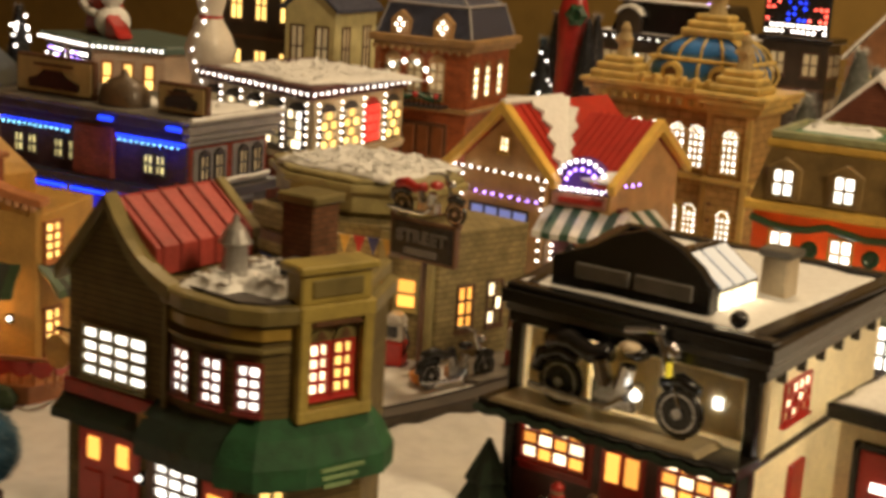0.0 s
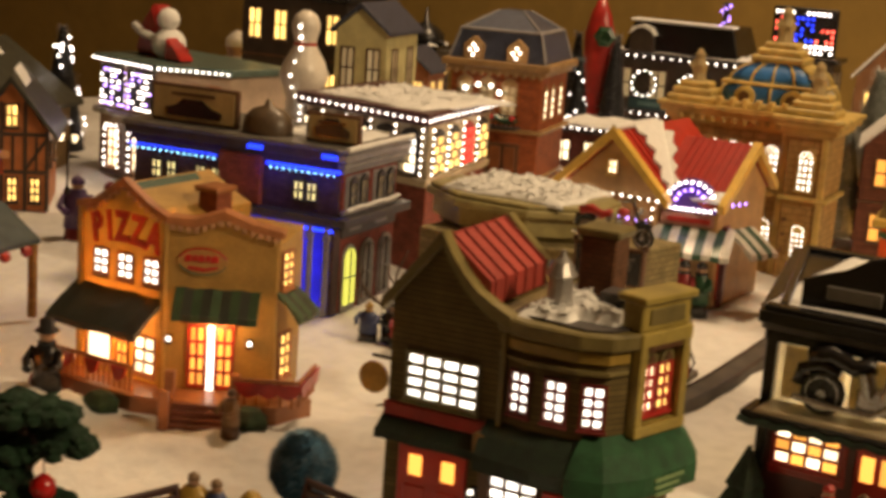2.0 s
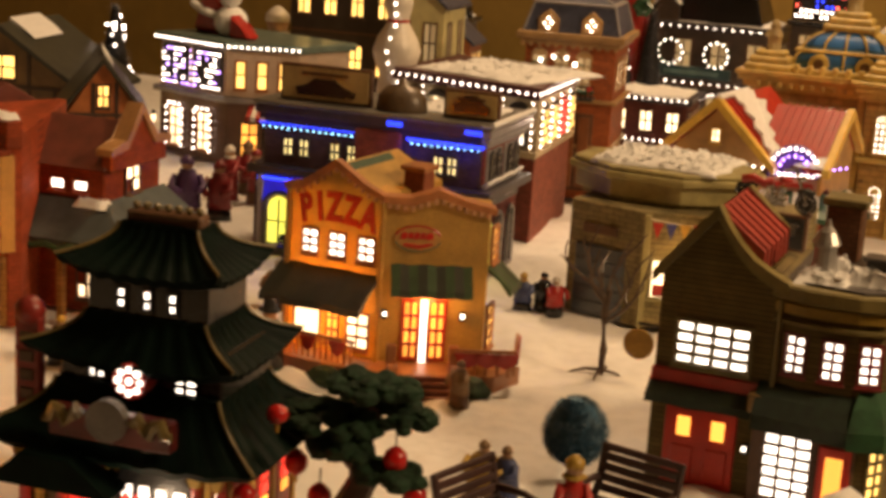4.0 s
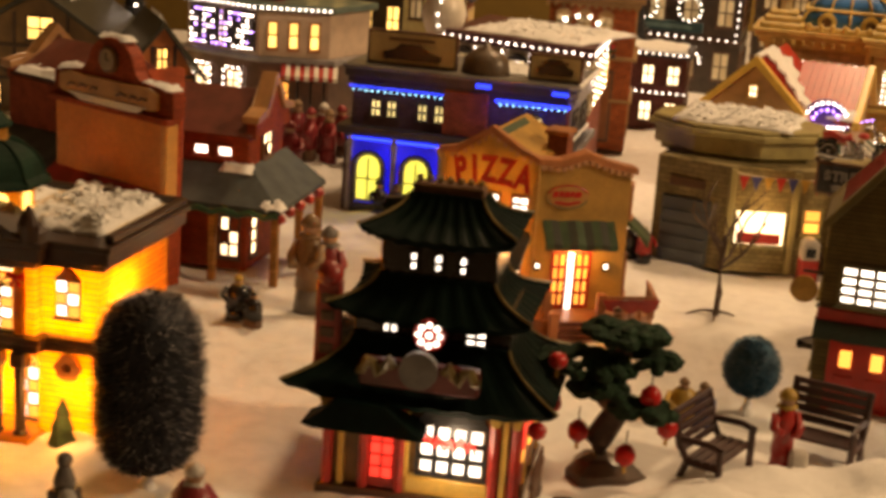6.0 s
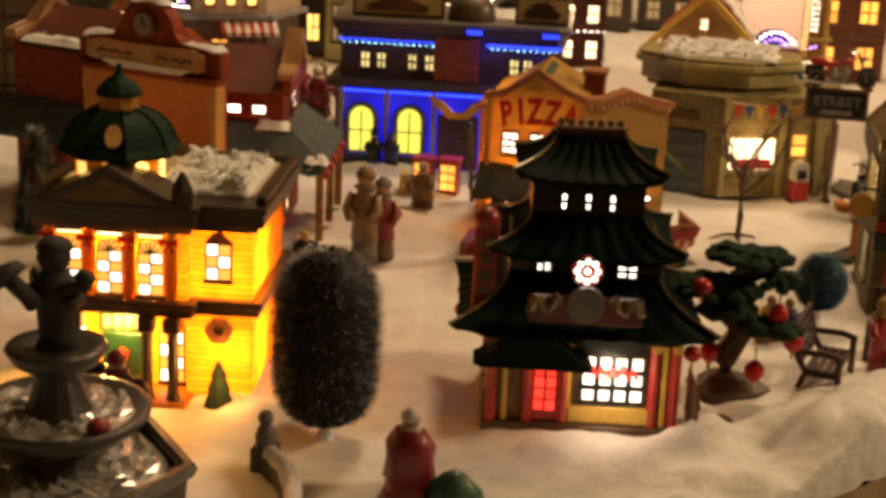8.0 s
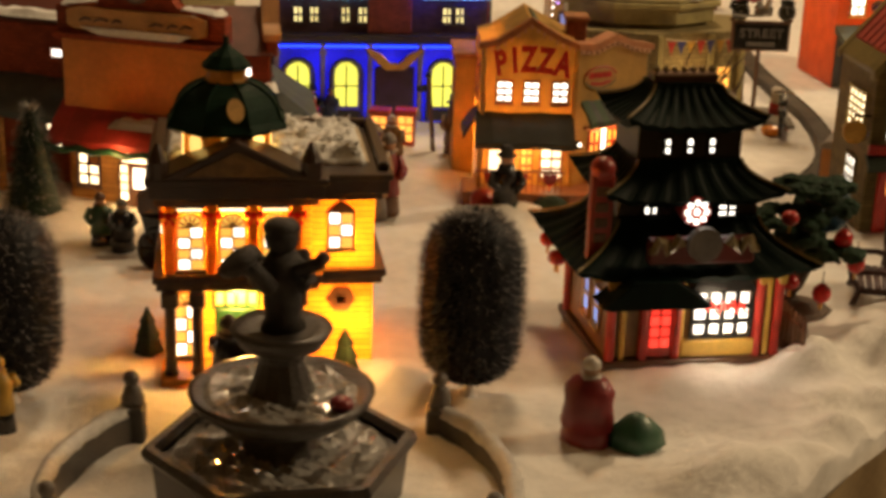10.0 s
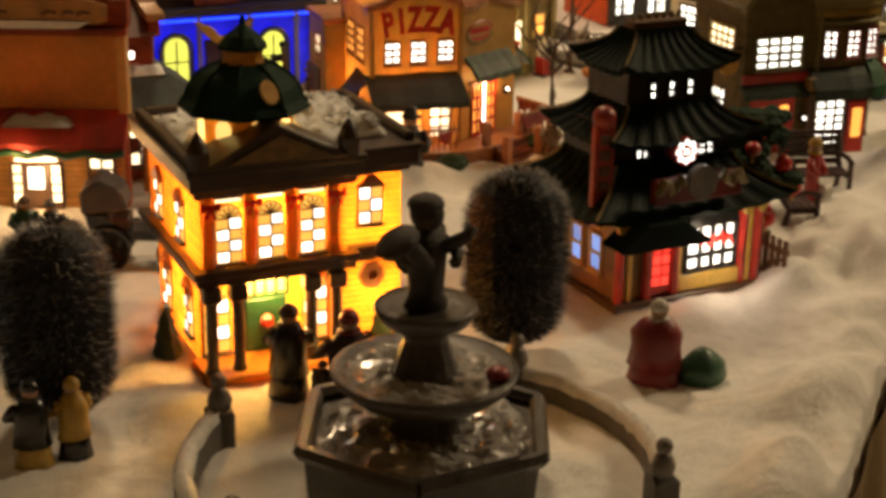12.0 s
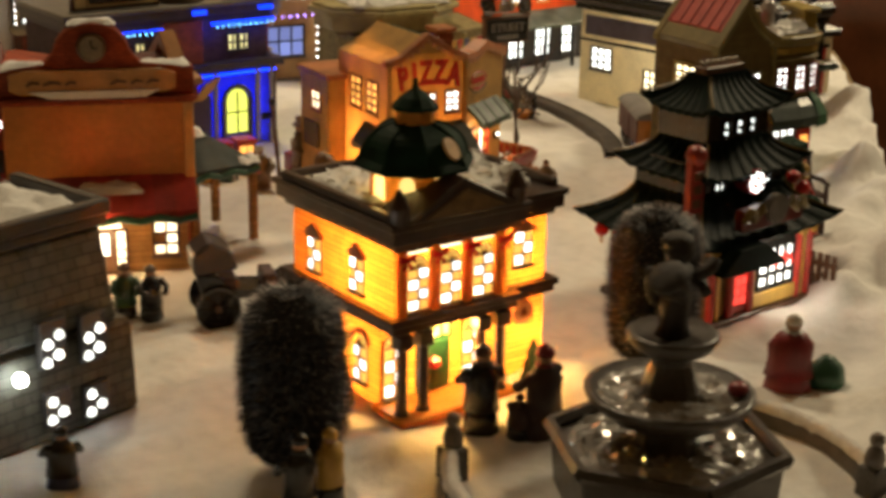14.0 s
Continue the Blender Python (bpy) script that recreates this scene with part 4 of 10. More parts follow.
    for u in (0.012, 0.040, 0.068):
        panel = part("red_panel", box(u, u + 0.018, -0.002, 0.001, 0.008, 0.052, 0.0005), PGRED, t, "red panel with lit lattice", E)
        for j in range(3):
            part("pane", box(u + 0.005, u + 0.013, -0.003, -0.001, 0.024 + 0.008 * j, 0.030 + 0.008 * j, 0.0002), REDGLOW if j else AMBER, panel)
    for u in (0.006, 0.034, 0.062, 0.090):
        part("yellow_post", box(u - 0.002, u + 0.002, -0.003, 0.002, 0.004, 0.058, 0.0004), PGYEL, t, m=E)
    # painted brackets under the eaves, and a slatted wooden gate by the flank
    for x, w in ((-0.054, 0.012), (-0.030, 0.010), (0.044, 0.010), (0.056, 0.008)):
        part("eave_bracket", slab([(x - w / 2, 0.062), (x + w / 2, 0.062), (x + w / 4, 0.053), (x - w / 4, 0.053)], -0.006, -0.001, 0.0004), PGYEL, t, "yellow painted eave bracket")
    for y in (0.02, 0.05, 0.08):
        part("eave_bracket", box(-0.0605, -0.054, y - 0.004, y + 0.004, 0.050, 0.062, 0.0008), PGYEL, t)
    gate = part("side_gate", box(0.0665, 0.0700, -0.020, 0.026, 0.024, 0.0275, 0.0006), BROWN, t, "brown slatted wooden gate")
    for k in range(7):
        part("gate_slat", box(0.0672, 0.0692, -0.019 + 0.0066 * k, -0.0148 + 0.0066 * k, -0.004, 0.034, 0.0005), BROWN, gate)
    part("gate_rail", box(0.0665, 0.0700, -0.020, 0.026, 0.006, 0.009, 0.0006), BROWN, gate)
    rock = bmesh.new()
    for x, y, r in ((0.076, -0.012, 0.013), (0.084, 0.004, 0.012), (0.094, -0.004, 0.010), (0.088, -0.018, 0.009)):
        own = ball(r, (0, 0, 0), 2, None, 0.7)
        for v in own.verts:
            v.co *= 1 + 0.22 * noise.noise(v.co * 130 + Vector((x * 90, y * 90, 0)))
            v.co += Vector((x, y, 0.004))
        join(rock, own)
    part("rockery", rock, glaze("rock_brown", (0.10, 0.06, 0.035), 0.6, 0.5, 120, 0.6), t, "dark brown rockery")
    # upright sign
    sg = part("upright_sign", box(-0.068, -0.053, 0.012, 0.018, 0.066, 0.122, 0.001), glaze("dull_red", (0.34, 0.035, 0.028), 0.4, 0.3), t, "upright red sign with dark bars")
    for k in range(4):
        part("bar", box(-0.0645, -0.0565, 0.0108, 0.0125, 0.078 + 0.010 * k, 0.084 + 0.010 * k), BROWN, sg)
    part("finial", ball(0.008, (-0.0605, 0.015, 0.125), 2), MATS["dull_red"], sg, smooth=True)
    # Unseen lamp added before the window, standing for its light spill.
    house_or_fill_lamp(t.matrix_world, 0.019, -0.018, 0.034, 0.035, (1.0, 0.80, 0.55), 0.008)
    return t


pagoda()

# ---- yellow civic hall ----
YW = coursed("yellow_boards", (0.68, 0.295, 0.042), (0.32, 0.13, 0.025), bh=0.0036, boards=True, thin=0.45)
YTRIM = glaze("brown_cornice", (0.045, 0.022, 0.013), 0.35, 0.4)
YLIT = glaze("yellow_glow_paint", (0.76, 0.36, 0.05), 0.4, 0.2, thin=0.5)


def civic_hall():
    t = thing("civic_hall", "yellow boarded civic hall with green dome and brown cornices, brightly lit", "model building", at(-0.359, -0.043, 0, 6))
    part("wall", box(0.0, 0.088, 0.012, 0.125, 0.060, 0.116), YW, t)
    part("wall", box(0.003, 0.085, 0.030, 0.122, 0.0, 0.062), YW, t)
    part("wall", box(0.085, 0.126, 0.020, 0.118, 0.0, 0.116), YW, t)
    for z0, z1, o in ((0.056, 0.061, 0.004), (0.061, 0.0655, 0.006), (0.109, 0.1135, 0.003), (0.1135, 0.122, 0.007), (0.122, 0.126, 0.009)):
        part("cornice", plan([(-o, 0.010 - o), (0.088 + o, 0.010 - o), (0.088 + o, 0.020 - o), (0.127 + o, 0.020 - o), (0.127 + o, 0.122 + o), (-o, 0.128 + o)], z0, z1, 0.0006), YTRIM, t)
    part("roof", box(0.002, 0.124, 0.036, 0.123, 0.116, 0.1272), CREAM, t)
    part("parapet", box(-0.006, 0.0, 0.01, 0.13, 0.126, 0.131), YTRIM, t)
    part("parapet", box(0.0, 0.13, 0.124, 0.13, 0.126, 0.131), YTRIM, t)
    part("parapet", box(0.128, 0.134, 0.02, 0.13, 0.126, 0.131), YTRIM, t)
    part("pediment", slab([(-0.001, 0.126), (0.089, 0.126), (0.044, 0.149)], 0.0, 0.034, 0.001), YTRIM, t, "dark brown pediment")
    part("tympanum", slab([(0.014, 0.1285), (0.074, 0.1285), (0.044, 0.143)], -0.0015, 0.001), glaze("carved_bronze", (0.16, 0.09, 0.03), 0.4, 0.6, 150, 0.6), t)
    for x in (-0.001, 0.087):
        part("finial", lathe([(0.006, 0.126), (0.0065, 0.136), (0.004, 0.142), (0.001, 0.147)], 10), YTRIM, t, m=Matrix.Translation((x, 0.006, 0)))
    cx, cy = 0.0385, 0.046
    D = Matrix.Translation((cx, cy, 0))
    part("drum", plan(oct_plan(0, 0, 0.0275), 0.125, 0.151, 0.0005), YLIT, t, "lit octagonal drum", D)
    for k in range(8):
        a = radians(45 * k)
        F = D @ pose(0.0254 * math.cos(a), 0.0254 * math.sin(a), 0, 0, 0, 45 * k + 90)
        part("drum_window", slab([(x, z + 0.130) for x, z in arch_outline(0.0095, 0.016)], -0.001, 0.001), GOLDEN, t, m=F)
    green = glaze("dark_green_dome", (0.010, 0.034, 0.020), 0.62, 0.5, coat=0.0)
    green.node_tree.nodes["Principled BSDF"].inputs["Specular IOR Level"].default_value = 0.12
    prof = [(0.0378, 0.1485), (0.0382, 0.1505), (0.0366, 0.1525), (0.0342, 0.1548), (0.0330, 0.1585), (0.0314, 0.1630), (0.0290, 0.1672), (0.0254, 0.1710), (0.0208, 0.1742), (0.0158, 0.1765), (0.011, 0.178)]
    prof = [(r, 0.1485 + (z - 0.1485) * 0.90) for r, z in prof]
    part("dome", lathe(prof, 8), green, t, "dark green eight-sided dome", D @ pose(0, 0, 0, 0, 0, 22.5))
    for k in range(8):
        a = radians(22.5 + 45 * k)
        part("rib", tube([(r * math.cos(a), r * math.sin(a), z + 0.0002) for r, z in prof[2:]], 0.0009, 5), green, t, m=D)
    part("lantern", lathe([(0.0118, 0.1765), (0.0125, 0.178), (0.0118, 0.180), (0.0118, 0.184), (0.0125, 0.186)], 10), YLIT, t, m=D @ Matrix.Translation((0, 0, -0.003)))
    part("cap", lathe([(0.0145, 0.1858), (0.0140, 0.188), (0.0095, 0.193), (0.004, 0.197), (0.002, 0.199), (0.0015, 0.204)], 10), green, t, m=D @ Matrix.Translation((0, 0, -0.003)))
    part("oval", slab([(0.005 * math.cos(a), 0.0075 * math.sin(a)) for a in np.linspace(0, 6.283, 16, endpoint=False)], -0.001, 0.001), glaze("oval_tan", (0.6, 0.36, 0.12)), t, "tan oval plaque", D @ pose(0.005, -0.0306, 0.1632, -41, 0, 8))
    lit_pane = glow("hall_pane", (1.0, 0.50, 0.08), 1.2, 0.15)
    rust = glaze("rust_muntin", (0.30, 0.09, 0.025), 0.5)

    def hall_window(m, u, z, w, h, rows, arch):
        """A golden window: glass, thin muntins, brighter panes in a checker, fan ribs in an arched head."""
        out = arch_outline(w, h) if arch else [(-w / 2, 0), (w / 2, 0), (w / 2, h), (-w / 2, h)]
        fr = part("window", slab([(x * 1.16, -0.0010 + zz * 1.035) for x, zz in out], -0.0004, 0.001), YLIT, t, m=m @ Matrix.Translation((u, 0, z)))
        part("glass", slab(out, -0.0012, 0.0), lit_pane, fr)
        top = h - w / 2 if arch else h
        for j in range(rows):
            z0, z1 = top * j / rows, top * (j + 1) / rows
            i = j % 2
            part("pane", box(-w / 2 + i * w / 2 + 0.0006, -w / 2 + (i + 1) * w / 2 - 0.0006, -0.0019, -0.0008, z0 + 0.0006, z1 - 0.0006, 0.0003), WHITE, fr)
            part("muntin", box(-w / 2, w / 2, -0.0022, -0.0010, z1 - 0.0004, z1 + 0.0004, 0), rust, fr)
        part("muntin", box(-0.0004, 0.0004, -0.0022, -0.0010, 0, top, 0), rust, fr)
        if arch:
            for a in (0.45, 1.05, 1.5708, 2.09, 2.69):
                part("fan_rib", tube([(0, -0.0016, top), (w * 0.47 * math.cos(a), -0.0016, top + w * 0.47 * math.sin(a))], 0.0005, 4), rust, fr)
        part("sill", box(-w * 0.62, w * 0.62, -0.0035, 0.001, -0.0022, -0.0008, 0.0003), YTRIM, fr)
        return fr

    F3 = pose(0, 0.0112, 0, 0, 0, 0)
    for u in (0.0165, 0.0412, 0.0663):
        hall_window(F3, u, 0.0685, 0.0145, 0.0335, 4, True)
        # Light in the gap above each window, put in as a glowing bar.
        part("transom_gap", box(u - 0.0072, u + 0.0072, 0.0100, 0.0118, 0.1045, 0.1062, 0), WARM, t)
        part("transom_bar", box(u - 0.0085, u + 0.0085, 0.0085, 0.0118, 0.1064, 0.1078, 0.0003), YTRIM, t)
    part("frieze", box(-0.004, 0.092, 0.0050, 0.0085, 0.1090, 0.1132, 0.0004), glaze("bronze_frieze", (0.20, 0.085, 0.03), 0.45, 0.4), t, "bronze frieze with dark bars")
    for x0, x1 in ((0.016, 0.034), (0.038, 0.072)):
        part("bar", box(x0, x1, 0.0042, 0.0054, 0.1100, 0.1122, 0), BROWN, t)
    for u in (0.0045, 0.0288, 0.0535, 0.079):
        part("pilaster", box(u - 0.003, u + 0.003, 0.0075, 0.012, 0.066, 0.1075), YLIT, t)
        bow = ball(0.0024, (u, 0.0038, 0.1035), 1)
        for sx in (-1, 1):
            join(bow, slab([(u, 0.1035), (u + sx * 0.0052, 0.1068), (u + sx * 0.0056, 0.1015)], 0.0028, 0.0056, 0.0005))
            join(bow, slab([(u, 0.1030), (u + sx * 0.0040, 0.0978), (u + sx * 0.0016, 0.0972)], 0.0032, 0.0052, 0.0004))
        part("bow", bow, glaze("bow_red", (0.70, 0.02, 0.02), 0.4, 0.2, thin=0.5), t, "red ribbon bow")
    W = pose(0, 0.020, 0, 0, 0, 0)
    hall_window(W, 0.1055, 0.078, 0.0145, 0.0225, 3, False)
    part("hood", slab([(0.096, 0.101), (0.115, 0.101), (0.1055, 0.109)], 0.016, 0.020), PZTRIM, t)
    part("wreath", lathe([(0.009, 0), (0.009, 0.003), (0.0035, 0.003), (0.0035, 0)], 6), PZTRIM, t, "red six-sided wreath", pose(0.106, 0.0195, 0.046, 90, 0, 0))
    # porch
    for u in (0.004, 0.020, 0.064, 0.080):
        col = part("column", lathe([(0.0046, 0), (0.0046, 0.004), (0.0036, 0.006), (0.0033, 0.046)], 12), YTRIM, t, "brown porch column", Matrix.Translation((u, 0.008, 0)))
        part("capital", box(-0.0052, 0.0052, -0.0052, 0.0052, 0.046, 0.056, 0.0012), YTRIM, col)
    part("porch_floor", box(-0.002, 0.09, -0.002, 0.032, -0.002, 0.003), YLIT, t)
    E = pose(0, 0.030, 0, 0, 0, 0)
    for u in (0.013, 0.074):
        hall_window(E, u, 0.006, 0.0145, 0.040, 4, True)
    d = part("door", box(0.030, 0.056, 0.028, 0.031, 0.003, 0.036), GREEN, t, "dark green door with red wreath")
    part("wreath", ball(0.005, (0.043, 0.027, 0.022), 1), RED, d)
    window(t, E, 0.030, 0.038, 0.026, 0.009, 4, 1, GOLDEN, GREEN, sill=False)
    # left flank
    P = pose(0.0, 0.125, 0, 0, 0, -90)
    for u in (0.020, 0.068):
        hall_window(P, u + 0.007, 0.072, 0.0135, 0.0215, 3, False)
        part("hood", slab([(u - 0.003, 0.095), (u + 0.017, 0.095), (u + 0.007, 0.103)], -0.003, 0.0), PZTRIM, t, m=P)
        hall_window(P @ Matrix.Translation((0, 0.003, 0)), u + 0.007, 0.012, 0.0135, 0.030, 3, True)
        part("hood", tube([(u + 0.007 + 0.0095 * math.cos(a), 0.0015, 0.0375 + 0.0085 * math.sin(a)) for a in np.linspace(0.1, math.pi - 0.1, 8)], 0.0016, 6), PZTRIM, t, "curved rust hood", P)
    part("snow", heap(0.062, 0.122, 0.03, 0.12, 0.126, 0.013, 9, 30, flakes=260), SNOWCAP, t, "heaped snow on the roof")
    part("snow", heap(0.002, 0.05, 0.036, 0.12, 0.127, 0.006, 4, flakes=60), SNOWCAP, t)
    for x, y in ((0.108, 0.008), (-0.012, 0.05)):
        tree = lathe([(0.009, 0.0), (0.006, 0.010), (0.007, 0.011), (0.004, 0.019), (0.005, 0.02), (0.0005, 0.03)], 9, 1, 0.15, 4)
        part("shrub", tree, glaze("holly_dark2", (0.02, 0.05, 0.02), 0.8, 0.6, 200, 0.9, coat=0), t, "tiny dark green fir", Matrix.Translation((x, y, 0)))
    m = t.matrix_world
    house_or_fill_lamp(m, 0.044, 0.065, 0.03, 1.5, (1.0, 0.455, 0.095))
    house_or_fill_lamp(m, 0.044, 0.045, 0.088, 1.6, (1.0, 0.455, 0.095))
    house_or_fill_lamp(m, 0.107, 0.048, 0.085, 0.75, (1.0, 0.455, 0.095))
    house_or_fill_lamp(m, 0.107, 0.048, 0.03, 0.75, (1.0, 0.455, 0.095))
    # Unseen fill lamps added in the porch and before the right wing.
    house_or_fill_lamp(m, 0.044, 0.018, 0.048, 0.38, (1.0, 0.48, 0.11))
    house_or_fill_lamp(m, 0.112, -0.002, 0.022, 0.06, (1.0, 0.48, 0.11), 0.012)
    house_or_fill_lamp(m, 0.0385, 0.046, 0.138, 0.035, (1.0, 0.5, 0.14))
    return t


civic_hall()

# ---- motorcycle shop ----
HDCREAM = glaze("shop_cream", (0.74, 0.66, 0.46), 0.5, 0.2, 40, 0.3, thin=0.28)


def motorbike(parent, m, s=1.0, seat=BLACK, tank=CREAM):
    """A motorcycle facing +x: wheels with tyres and rims, engine, tank, seat, fork, bars."""
    b = parent
    for x in (-0.034, 0.040):
        w = part("wheel", lathe([(0.0060, -0.002), (0.0135, -0.002), (0.0145, 0), (0.0135, 0.002), (0.0060, 0.002)], 20), BLACK, b, "black tyre", m @ pose(x * s, 0, 0.0145 * s, 90, 0, 0) @ Matrix.Scale(s, 4))
        part("rim", lathe([(0.0108, -0.0023), (0.0108, 0.0023), (0.0095, 0.0023), (0.0095, -0.0023)], 20), glaze("chrome", (0.5, 0.5, 0.5), 0.2, 0.2, metal=0.9), w)
        part("hub", lathe([(0.003, -0.0035), (0.003, 0.0035)], 10), MATS["chrome"], w)
    S = m @ Matrix.Scale(s, 4)
    eng = box(-0.012, 0.016, -0.006, 0.006, 0.008, 0.024, 0.002)
    tube([(-0.004, -0.003, 0.02), (-0.008, -0.004, 0.034)], 0.005, 8, eng)
    tube([(0.006, -0.003, 0.02), (0.010, -0.004, 0.034)], 0.005, 8, eng)
    part("engine", eng, MATS["chrome"], b, "chrome engine", S)
    part("exhaust", tube([(0.01, -0.007, 0.016), (0.0, -0.008, 0.009), (-0.03, -0.008, 0.009), (-0.05, -0.008, 0.011)], 0.0022, 7), MATS["chrome"], b, "chrome exhaust", S)
    part("tank", ball(0.0085, (0.012, 0, 0.042), 2, sz=0.62), tank, b, "cream fuel tank", S, True)
    part("seat", tube([(-0.044, 0, 0.036), (-0.03, 0, 0.040), (-0.016, 0, 0.034), (-0.004, 0, 0.038)], 0.0058, 8), seat, b, "black leather seat", S, True)
    part("fender", tube([(-0.05, 0, 0.018), (-0.048, 0, 0.028), (-0.036, 0, 0.0325), (-0.024, 0, 0.029)], 0.0042, 8), BLACK, b, "black fender", S, True)
    part("fender", tube([(0.029, 0, 0.028), (0.040, 0, 0.0325), (0.050, 0, 0.028)], 0.0040, 8), BLACK, b, "black fender", S, True)
    part("fork", tube([(0.042, 0, 0.014), (0.030, 0, 0.040), (0.024, 0, 0.054)], 0.0024, 7), MATS["chrome"], b, "chrome fork", S)
    part("handlebar", tube([(0.012, -0.016, 0.057), (0.022, -0.010, 0.058), (0.026, 0, 0.055), (0.022, 0.010, 0.058), (0.012, 0.016, 0.057)], 0.0017, 6), MATS["chrome"], b, "chrome handlebar", S)
    part("headlight", ball(0.0045, (0.034, -0.001, 0.047), 2), MATS["chrome"], b, "", S, True)


def motorcycle_shop():
    t = thing("motorcycle_shop", "cream and black ceramic motorcycle shop with chrome bike on its front", "model building", at(0.316, 0.4615, 0, 0))
    part("wall", plan([(0.0, 0.004), (0.146, 0.004), (0.136, 0.19), (-0.046, 0.19)], 0.0, 0.116, 0.0006), HDCREAM, t)
    part("floor_band", box(-0.008, 0.150, -0.024, 0.004, 0.058, 0.0655, 0.001), BLACK, t)
    part("garland", tube([(-0.008 + 0.0079 * k, -0.0255, 0.0605 - 0.0018 * (k % 2)) for k in range(21)], 0.0022, 7), glaze("holly_dark", (0.012, 0.035, 0.016), 0.7, 0.6, 200, 0.9, coat=0), t, "dark green garland")
    for x0, x1 in ((0.008, 0.046), (0.050, 0.090), (0.094, 0.138)):
        part("wall_panel", box(x0, x1, 0.0012, 0.0045, 0.0705, 0.1035, 0.0008), HDCREAM, t)
    for x in (-0.003, 0.141):
        part("post", box(x, x + 0.007, -0.003, 0.004, 0.0, 0.112), BLACK, t)
    for z0, z1, o, mt in ((0.106, 0.113, 0.004, BLACK), (0.113, 0.117, 0.006, glaze("grey_band", (0.12, 0.12, 0.12), 0.4)), (0.117, 0.125, 0.008, BLACK)):
        part("cornice", plan([(-o, -o), (0.148 + o, -o), (0.137 + o, 0.192 + o), (-0.047 - o, 0.192 + o)], z0, z1, 0.0006), mt, t)
    for b in ((-0.006, 0.154, -0.006, 0.004), (0.135, 0.146, 0.004, 0.19), (-0.045, 0.146, 0.187, 0.197)):
        part("parapet", box(*b, 0.125, 0.1285, 0.001), BLACK, t)
    part("snow", heap(-0.012, 0.136, 0.004, 0.188, 0.1255, 0.0035, 21, 22, 0.08), SNOWCAP, t, "snow on the flat roof")
    sg = part("signboard", slab([(0.010, 0.124), (0.108, 0.124), (0.108, 0.144), (0.100, 0.152), (0.086, 0.162), (0.068, 0.168), (0.050, 0.162), (0.034, 0.152), (0.020, 0.146), (0.010, 0.144)], 0.014, 0.022, 0.001), BLACK, t, "black shaped roof signboard with grey bars")
    part("bar", box(0.026, 0.060, 0.0125, 0.0145, 0.134, 0.1425), glaze("sign_grey", (0.25, 0.24, 0.22)), sg)
    part("bar", box(0.063, 0.098, 0.0125, 0.0145, 0.134, 0.1425), MATS["sign_grey"], sg)
    # skylight
    part("dormer", slab([(0.062, 0.125), (0.106, 0.125), (0.106, 0.141), (0.083, 0.157), (0.062, 0.150)], 0.026, 0.075, 0.001), BLACK, t)
    for k in range(3):
        part("pane", slab([(0.086, 0.156), (0.107, 0.1415), (0.107, 0.140), (0.086, 0.1545)], 0.029 + 0.015 * k, 0.041 + 0.015 * k), glow("skylight_pane", (0.95, 0.92, 0.82), 0.5), t)
    for k in range(3):
        part("pane", box(0.106, 0.1075, 0.0295 + 0.015 * k, 0.0405 + 0.015 * k, 0.1275, 0.1375, 0), WARM, t)
    part("chimney", box(0.101, 0.117, 0.088, 0.104, 0.124, 0.149, 0.001), CREAM, t)
    part("chimney_cap", box(0.0990, 0.119, 0.086, 0.106, 0.149, 0.1535, 0.001), STONE, t)
    part("ball", ball(0.005, (0.131, 0.002, 0.134), 2), BLACK, t, smooth=True)
    # shelf with the big bike
    part("shelf", slab([(0.0, 0.0655), (0.13, 0.0655), (0.126, 0.0685), (0.004, 0.0685)], -0.026, 0.002, 0.0006), glaze("shelf_cream", (0.46, 0.38, 0.23)), t)
    motorbike(t, pose(0.071, -0.012, 0.0685, 0, 0, 0), 0.97, BLACK, BLACK)
    part("tank_panel", ball(0.0062, (0.0815, -0.0185, 0.1125), 2, sz=0.5), CREAM, t, "cream tank panel", smooth=True)
    part("indicator", box(0.1015, 0.1045, -0.016, -0.013, 0.1005, 0.108, 0.0006), glow("amber_lens", (1.0, 0.75, 0.05), 0.8), t, "yellow indicator lens")
    part("lamp_glow", ball(0.003, (0.088, -0.02, 0.088), 2), WHITE, t)
    part("lamp_glow", box(0.122, 0.1275, 0.000, 0.003, 0.085, 0.0915, 0.0005), WHITE, t)
    # ground floor
    part("shop_front", box(-0.001, 0.147, 0.0, 0.003, 0.0, 0.058, 0.0006), glaze("dark_shop_front", (0.10, 0.03, 0.022), 0.45, 0.4), t, "dark maroon shop front")
    for u in (0.010, 0.098):
        part("wall_panel", box(u - 0.003, u + 0.045, -0.001, 0.003, 0.022, 0.057), RED, t)
        window(t, pose(0, -0.001, 0, 0, 0, 0), u, 0.030, 0.040, 0.024, 4, 3, WARM, RED, lit=[(i, j) for i in range(4) for j in range(3) if (i + j) % 2 == 0])
        for i in range(4):
            for j in range(3):
                if (i + j) % 2:
                    part("pane", box(u + 0.010 * i + 0.0006, u + 0.010 * i + 0.0094, -0.0014, 0, 0.0306 + 0.008 * j, 0.0374 + 0.008 * j, 0), AMBER, t)
    door = part("door", box(0.060, 0.088, -0.001, 0.004, 0.0, 0.054), RED, t, "red double door with golden panes")
    for k in range(2):
        part("pane", box(0.064 + 0.012 * k, 0.072 + 0.012 * k, -0.002, 0, 0.030, 0.046, 0.0003), AMBER, door)
    Q = pose(0.1465, 0.004, 0, 0, 0, 93.1)
